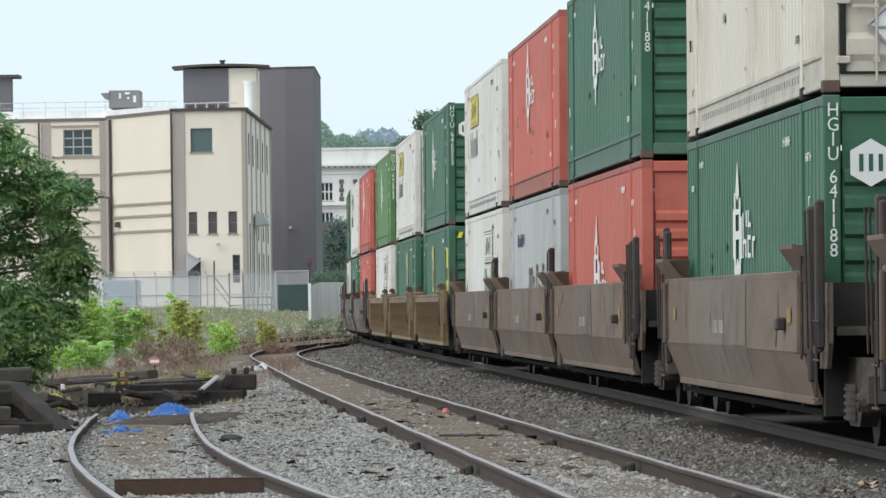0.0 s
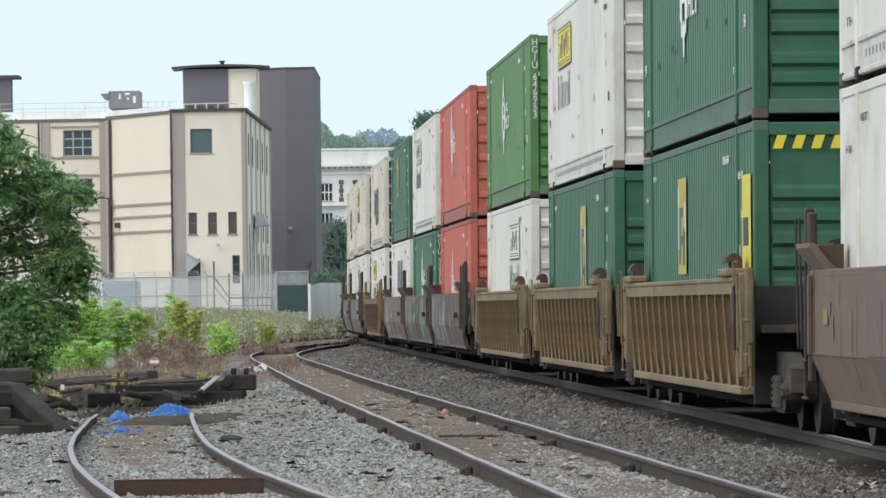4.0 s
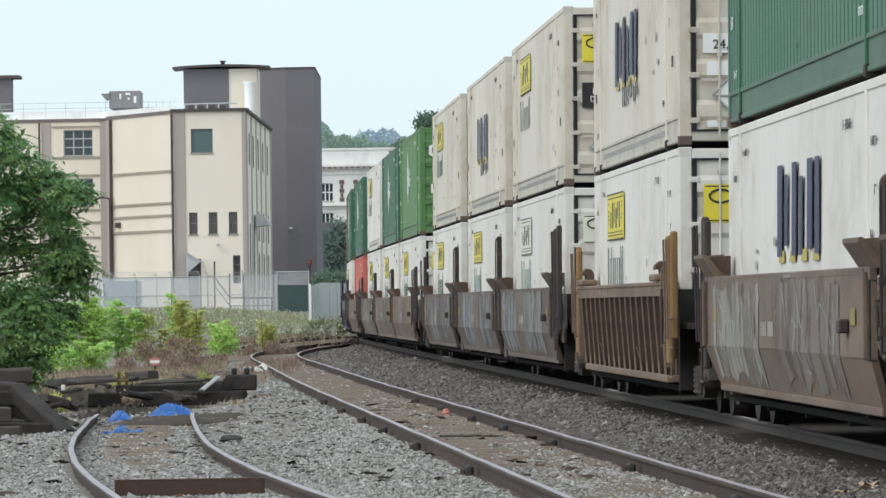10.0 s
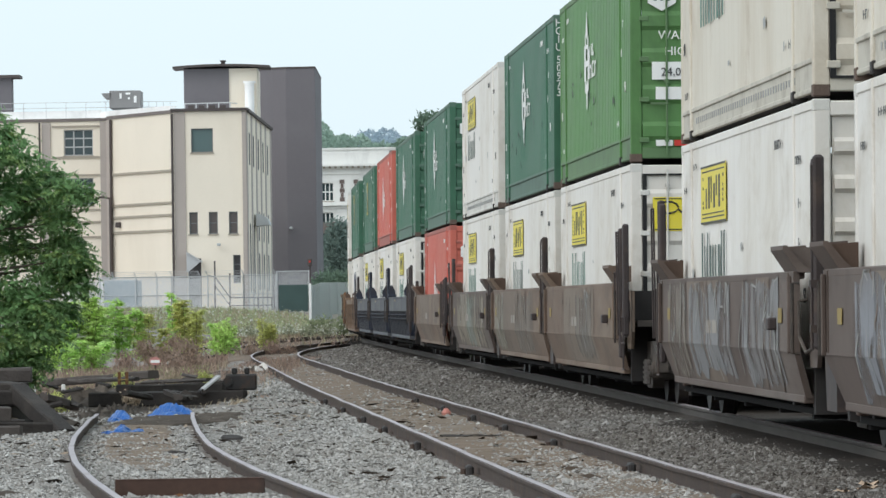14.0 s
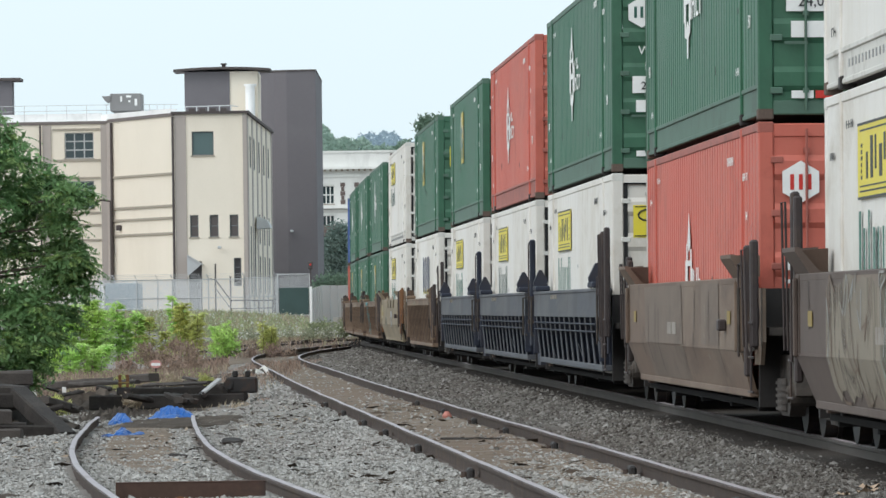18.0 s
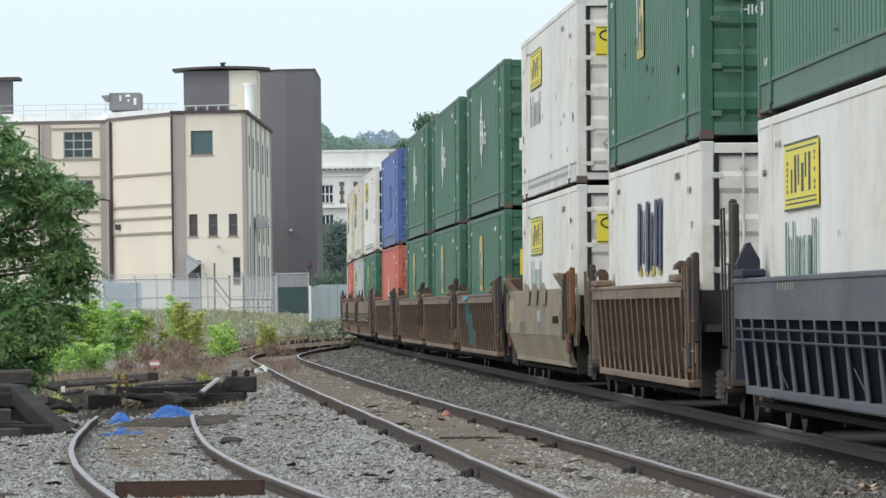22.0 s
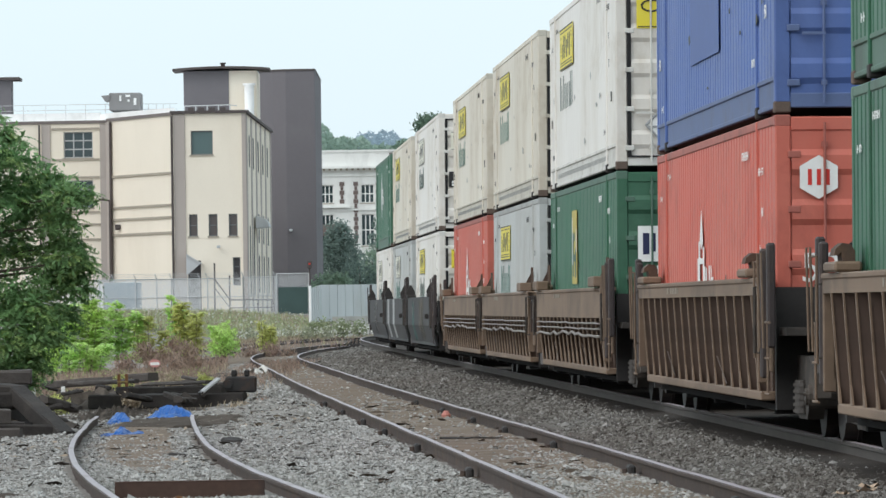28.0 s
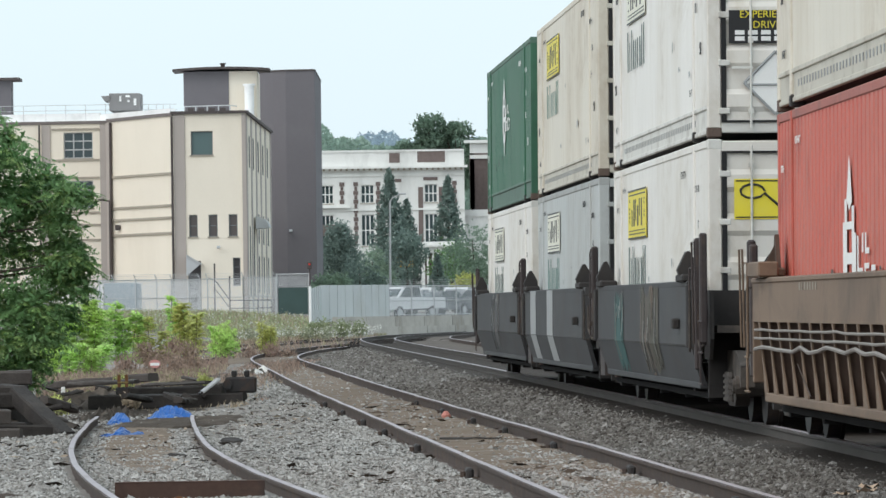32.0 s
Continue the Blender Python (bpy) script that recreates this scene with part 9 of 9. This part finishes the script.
def litter():
    g = gz
    # the stop of squared beams across the spur's end
    timber("blackened timber beam lying across the spur", (-6.7, 112.0, -0.35), (-3.75, 111.3, -0.33), 0.3, 0.27, TIE, 0, 1)
    timber("blackened timber beam lying on the stop", (-6.2, 113.6, -0.22), (-4.2, 112.9, -0.2), 0.28, 0.25, TIE, 0, 2)
    timber("weathered grey plank on the timber stop", (-5.95, 118.0, -0.1), (-4.5, 114.0, -0.02), 0.22, 0.06, OLDWOOD, 6, 3)
    timber("weathered grey plank on the timber stop", (-5.2, 119.0, 0.02), (-4.35, 116.5, -0.12), 0.2, 0.07, OLDWOOD, -8, 4)
    timber("long weathered beam behind the stop", (-8.6, 128.0, -0.22), (-6.1, 124.0, -0.02), 0.25, 0.16, OLDWOOD, 0, 5)
    timber("long weathered beam behind the stop", (-7.0, 124.0, -0.3), (-5.0, 122.0, -0.12), 0.22, 0.14, OLDWOOD, 0, 15)
    # the heap at the side
    for k, (p, q, w, h, t) in enumerate((
            ((-7.6, 80.5, -0.28), (-5.75, 80.3, -0.30), 0.24, 0.2, 0), ((-7.4, 82.0, -0.25), (-5.45, 82.2, -0.30), 0.24, 0.2, 0), ((-7.5, 81.2, -0.06), (-6.0, 81.6, -0.06), 0.24, 0.2, 4),
            ((-7.9, 84.0, 0.12), (-6.05, 84.5, 0.10), 0.26, 0.22, -5), ((-8.0, 86.0, 0.45), (-6.0, 86.0, 0.42), 0.3, 0.2, 3), ((-7.3, 82.0, 0.42), (-5.75, 86.5, -0.32), 0.26, 0.22, 0),
            ((-7.0, 85.0, 0.25), (-5.85, 90.0, -0.35), 0.24, 0.2, 10), ((-6.9, 84.6, -0.22), (-5.85, 88.0, -0.36), 0.25, 0.2, 0))):
        timber("dark weathered beam in a heap of old timbers", p, q, w, h, TIE if k % 2 else OLDWOOD, t, 20 + k)
    timber("thick dark beam sloping down from the heap", (-6.1, 84.5, 0.2), (-5.3, 82.8, -0.42), 0.26, 0.25, TIE, 0, 60)
    timber("thick dark beam in the heap of old timbers", (-6.7, 84.8, 0.2), (-6.0, 84.6, 0.18), 0.34, 0.3, TIE, 3, 61)
    timber("thick dark beam in the heap of old timbers", (-6.9, 83.5, -0.3), (-5.85, 83.2, -0.32), 0.34, 0.3, TIE, -3, 62)
    timber("long grey rail-like plank behind the stop", (-7.4, 117.0, -0.05), (-5.9, 113.5, 0.02), 0.12, 0.08, OLDWOOD, 4, 63)
    # broken pieces lying every way over the soil
    rg = random.Random(77)
    for k in range(30):
        x, y = (rg.uniform(-8.2, -4.4), rg.uniform(108, 123)) if k < 22 else (rg.uniform(-8.2, -5.7), rg.uniform(81, 92))
        l, a = rg.uniform(0.3, 0.9), rg.uniform(-0.9, 0.9) + (1.57 if rg.random() < 0.25 else 0)
        z = g(x, y) + (0.24 if k < 22 else 0.3) + rg.uniform(-0.06, 0.1)
        dx, dy, dz = l * math.cos(a), l * math.sin(a) * 3, rg.uniform(-0.09, 0.09)
        timber("dark broken plank on a soil heap", (x - dx / 2, y - dy / 2, z - dz), (x + dx / 2, y + dy / 2, z + dz), rg.uniform(0.07, 0.2), rg.uniform(0.04, 0.13), rg.choice((TIE, TIE, TIE, OLDWOOD)), rg.uniform(-35, 35), 100 + k)
    # iron pieces
    th = thing("buffer_block", "black iron block with a lug on the timber stop", "iron block", at=pose(-3.85, 111.9, -0.2))
    m = Mesh()
    m.cbox(-0.28, 0.3, -0.3, 0.3, 0.0, 0.3, 0.03)
    part("body", m, IRON, th)
    for x in (-0.12, 0.12):
        m = Mesh()
        m.cbox(x - 0.05, x + 0.05, -0.12, 0.12, 0.3, 0.42, 0.02)
        part("lug", m, IRON, th)
    m = Mesh()
    m.cyl((-0.24, -0.34, 0.16), (-0.24, 0.0, 0.16), 0.09, 10)
    part("ring", m, IRON, th)
    th = thing("scrap_bracket", "pale worn steel frame leaning on the stop", "scrap metal", at=pose(-4.55, 111.3, -0.2, 0, -38, 10))
    for y in (-0.14, 0.14):
        m = Mesh()
        m.cbox(-0.05, 0.42, y - 0.04, y + 0.04, 0.0, 0.05, 0.01)
        part("bar", m, GALV, th)
    m = Mesh()
    m.cbox(-0.05, 0.02, -0.18, 0.18, -0.06, 0.05, 0.01)
    part("cross_bar", m, IRON, th)
    th = thing("lever_stand", "small rusty lever stand with a yellow band", "lever", at=pose(-6.05, 111.4, -0.2))
    m = Mesh()
    m.cbox(-0.13, 0.13, -0.1, 0.1, 0, 0.14, 0.02)
    part("base", m, IRON, th)
    for x in (-0.07, 0.07):
        m = Mesh()
        m.cbox(x - 0.03, x + 0.03, -0.03, 0.03, 0.14, 0.38, 0.01)
        part("lever", m, RUSTY, th)
    m = Mesh()
    m.cbox(-0.105, 0.105, -0.035, 0.035, 0.22, 0.245, 0.005)
    part("band", m, YELLOWPATCH, th)
    # rusty channel between the spur's rails
    th = thing("steel_channel", "rusty steel channel lying across the spur", "scrap metal", at=pose(-2.05, 47.4, spur_z(47.4) - 0.14, 0, 0, 3))
    m = Mesh()
    m.cbox(-0.6, 0.6, -0.02, 0.0, -0.02, 0.17, 0.004)
    m.cbox(-0.6, 0.6, -0.02, 0.1, 0.155, 0.172, 0.004)
    part("channel", m, mat("red_brown_rusty_steel", (0.08, 0.047, 0.036), rough=0.85, var=0.35, scale=3, bscale=25, stain=(0.045, 0.034, 0.03), stain_amt=0.8, stain_scale=2.5), th)
    for x0, x1 in ((-0.27, 0.02),):
        m = Mesh()
        m.prism([(x0 + 0.06, -0.02), (x1, -0.02), (x1 - 0.03, 0.04), (x1 - 0.11, 0.055), (x0 + 0.1, 0.03)], "y", -0.025, -0.021)
        part("rust_patch", m, RUSTY, th, "orange rust patch")
    # blue tarpaulin scraps
    blue = mat("blue_tarpaulin", (0.003, 0.085, 0.33), rough=0.3, var=0.25, scale=4, bscale=20, bump=0.5)
    rs = np.random.RandomState(7)
    for x, y, w, d, h in ((-5.1, 93.0, 0.42, 1.0, 0.2), (-4.56, 99.0, 0.52, 1.0, 0.24), (-4.35, 80.0, 0.36, 0.8, 0.13)):
        m = Mesh()
        n = 13
        vs = []
        for i in range(n):
            for j in range(n):
                u, v = i / (n - 1) - 0.5, j / (n - 1) - 0.5
                e = max(0, 1 - (2 * abs(u)) ** 2.5) * max(0, 1 - (2 * abs(v)) ** 2.5)
                vs.append((u * w + rs.normal(0, 0.006), v * d + rs.normal(0, 0.015), 0.012 + e * h * (0.62 + 0.3 * math.sin(8 * u + 9 * v + x) + 0.06 * rs.normal())))
        m.add(vs, [(i * n + j, (i + 1) * n + j, (i + 1) * n + j + 1, i * n + j + 1) for i in range(n - 1) for j in range(n - 1)])
        ob = part("tarpaulin_scrap", m, blue)
        ob.matrix_basis = pose(x, y, g(x, y), 0, 0, rs.uniform(-30, 30))
        tagged(ob, "crumpled scrap of bright blue tarpaulin on stones", "tarpaulin", "tarpaulin scraps")
    # small litter
    paper = mat("dirty_white_litter", (0.62, 0.6, 0.56), rough=0.8, var=0.2, scale=8)
    tan = mat("tan_dead_leaf", (0.48, 0.36, 0.26), rough=0.8, var=0.25, scale=8)
    for k in range(26):
        if k < 3:
            x, y = ((3.18, 47.3), (3.42, 47.6), (3.36, 47.1))[k]
            s, mt = 0.13, tan
        elif k < 5:
            x, y = ((-4.85, 150), (-4.7, 152))[k - 3]
            s, mt = 0.35, paper
        else:
            x, y = rs.uniform(-4.2, -2.6), rs.uniform(56, 96)
            if k > 16:
                x, y = rs.uniform(-2.0, 2.2), rs.uniform(45, 90)
            s, mt = rs.uniform(0.025, 0.06), paper
        m = Mesh()
        n = 4
        vs = [((i / 3 - 0.5) * s * 1.5 + rs.normal(0, s * 0.1), (j / 3 - 0.5) * s + rs.normal(0, s * 0.1), 0.015 + abs(rs.normal(0, s * 0.25))) for i in range(n) for j in range(n)]
        m.add(vs, [(i * n + j, (i + 1) * n + j, (i + 1) * n + j + 1, i * n + j + 1) for i in range(n - 1) for j in range(n - 1)])
        ob = part("dead_leaf" if k < 3 else "litter_scrap", m, mt)
        ob.matrix_basis = pose(x, y, g(x, y) + 0.01, 0, 0, rs.uniform(0, 90))
        tagged(ob, "curled tan dead leaf on ballast" if k < 3 else "crumpled dirty white scrap of litter", "leaf" if k < 3 else "litter")
    th = thing("disc_sign", "round red and white disc sign standing in weeds", "sign", at=pose(-8.06, 165.0, -0.3))
    m = Mesh()
    m.cyl((0, 0, -0.6), (0, 0, 0.3), 0.02, 6)
    part("post", m, IRON, th)
    m = Mesh()
    m.prism([(0.16 * math.cos(a * math.pi / 10), 0.2 + 0.115 * math.sin(a * math.pi / 10)) for a in range(20)], "y", -0.04, -0.02)
    dsc = part("disc", m, mat("faded_red_sign", (0.52, 0.24, 0.22), rough=0.6, var=0.1, scale=3), th)
    m = Mesh()
    m.box(-0.125, 0.125, -0.046, -0.041, 0.15, 0.23)
    part("white_bar", m, INK["white"], dsc)
    for x, y, h in ((-7.6, 118, 0.42), (-8.05, 116, 0.7)):
        th = thing("marker_stake", "white painted marker stake in weeds", "stake", at=pose(x, y, g(x, y)))
        m = Mesh()
        m.cbox(-0.04, 0.04, -0.02, 0.02, -0.1, h, 0.01)
        part("stake", m, INK["white"], th)
    m = Mesh()
    m.cyl((0, 0, 0), (0, 0, 0.05), 0.055, 8, 0.07)
    m.cyl((0, 0, 0.05), (0, 0, 0.11), 0.07, 8, 0.03)
    ob = part("orange_cap", m, mat("faded_orange_plastic", (0.50, 0.20, 0.16), rough=0.6, var=0.2, scale=6))
    ob.matrix_basis = pose(0.02, 86.0, g(0.02, 86.0))
    tagged(ob, "faded orange plastic cap between the siding rails", "litter")
    timber("short dark timber between the siding rails", (-0.05, 71.0, -0.25), (0.66, 71.2, -0.25), 0.16, 0.08, TIE, 0, 40)
    for k, (x, y, s) in enumerate(((-2.6, 72.0, 0.2), (-1.5, 62.0, 0.1), (-2.9, 64.5, 0.12))):
        m = Mesh()
        m.cyl((0, 0, -0.02), (0, 0, s * 0.35), s, 9, s * 0.6)
        ob = part("tar_lump", m, TIE)
        ob.matrix_basis = pose(x, y, g(x, y), 4, 3, 20 * k) @ Matrix.Diagonal((1.0, 2.0, 1.0, 1.0))
        tagged(ob, "dark lump of tarry earth on the ballast", "lump")


litter()

# old rails that branch off in the weeds
track("branch_track", BRANCH, branch_z, -6, 88, 2.0, "old rusty branch track half lost in weeds")



def motions():
    """The train runs towards and past the camera at a steady pace."""
    for ob, s0, lift in RIDERS:
        rows = []
        for t in TIMES:
            x, y, a = on(MAIN, s0 - V_TRAIN * t)
            turn = math.degrees(math.atan2(-math.cos(a), -math.sin(a)))
            rows.append((t, Matrix.Translation((x, y, 0)) @ pose(0, 0, 0, 0, 0, turn) @ pose(0, 0, 0, LEAN) @ Matrix.Translation((0, 0, lift))))
        walk(ob, rows)


motions()
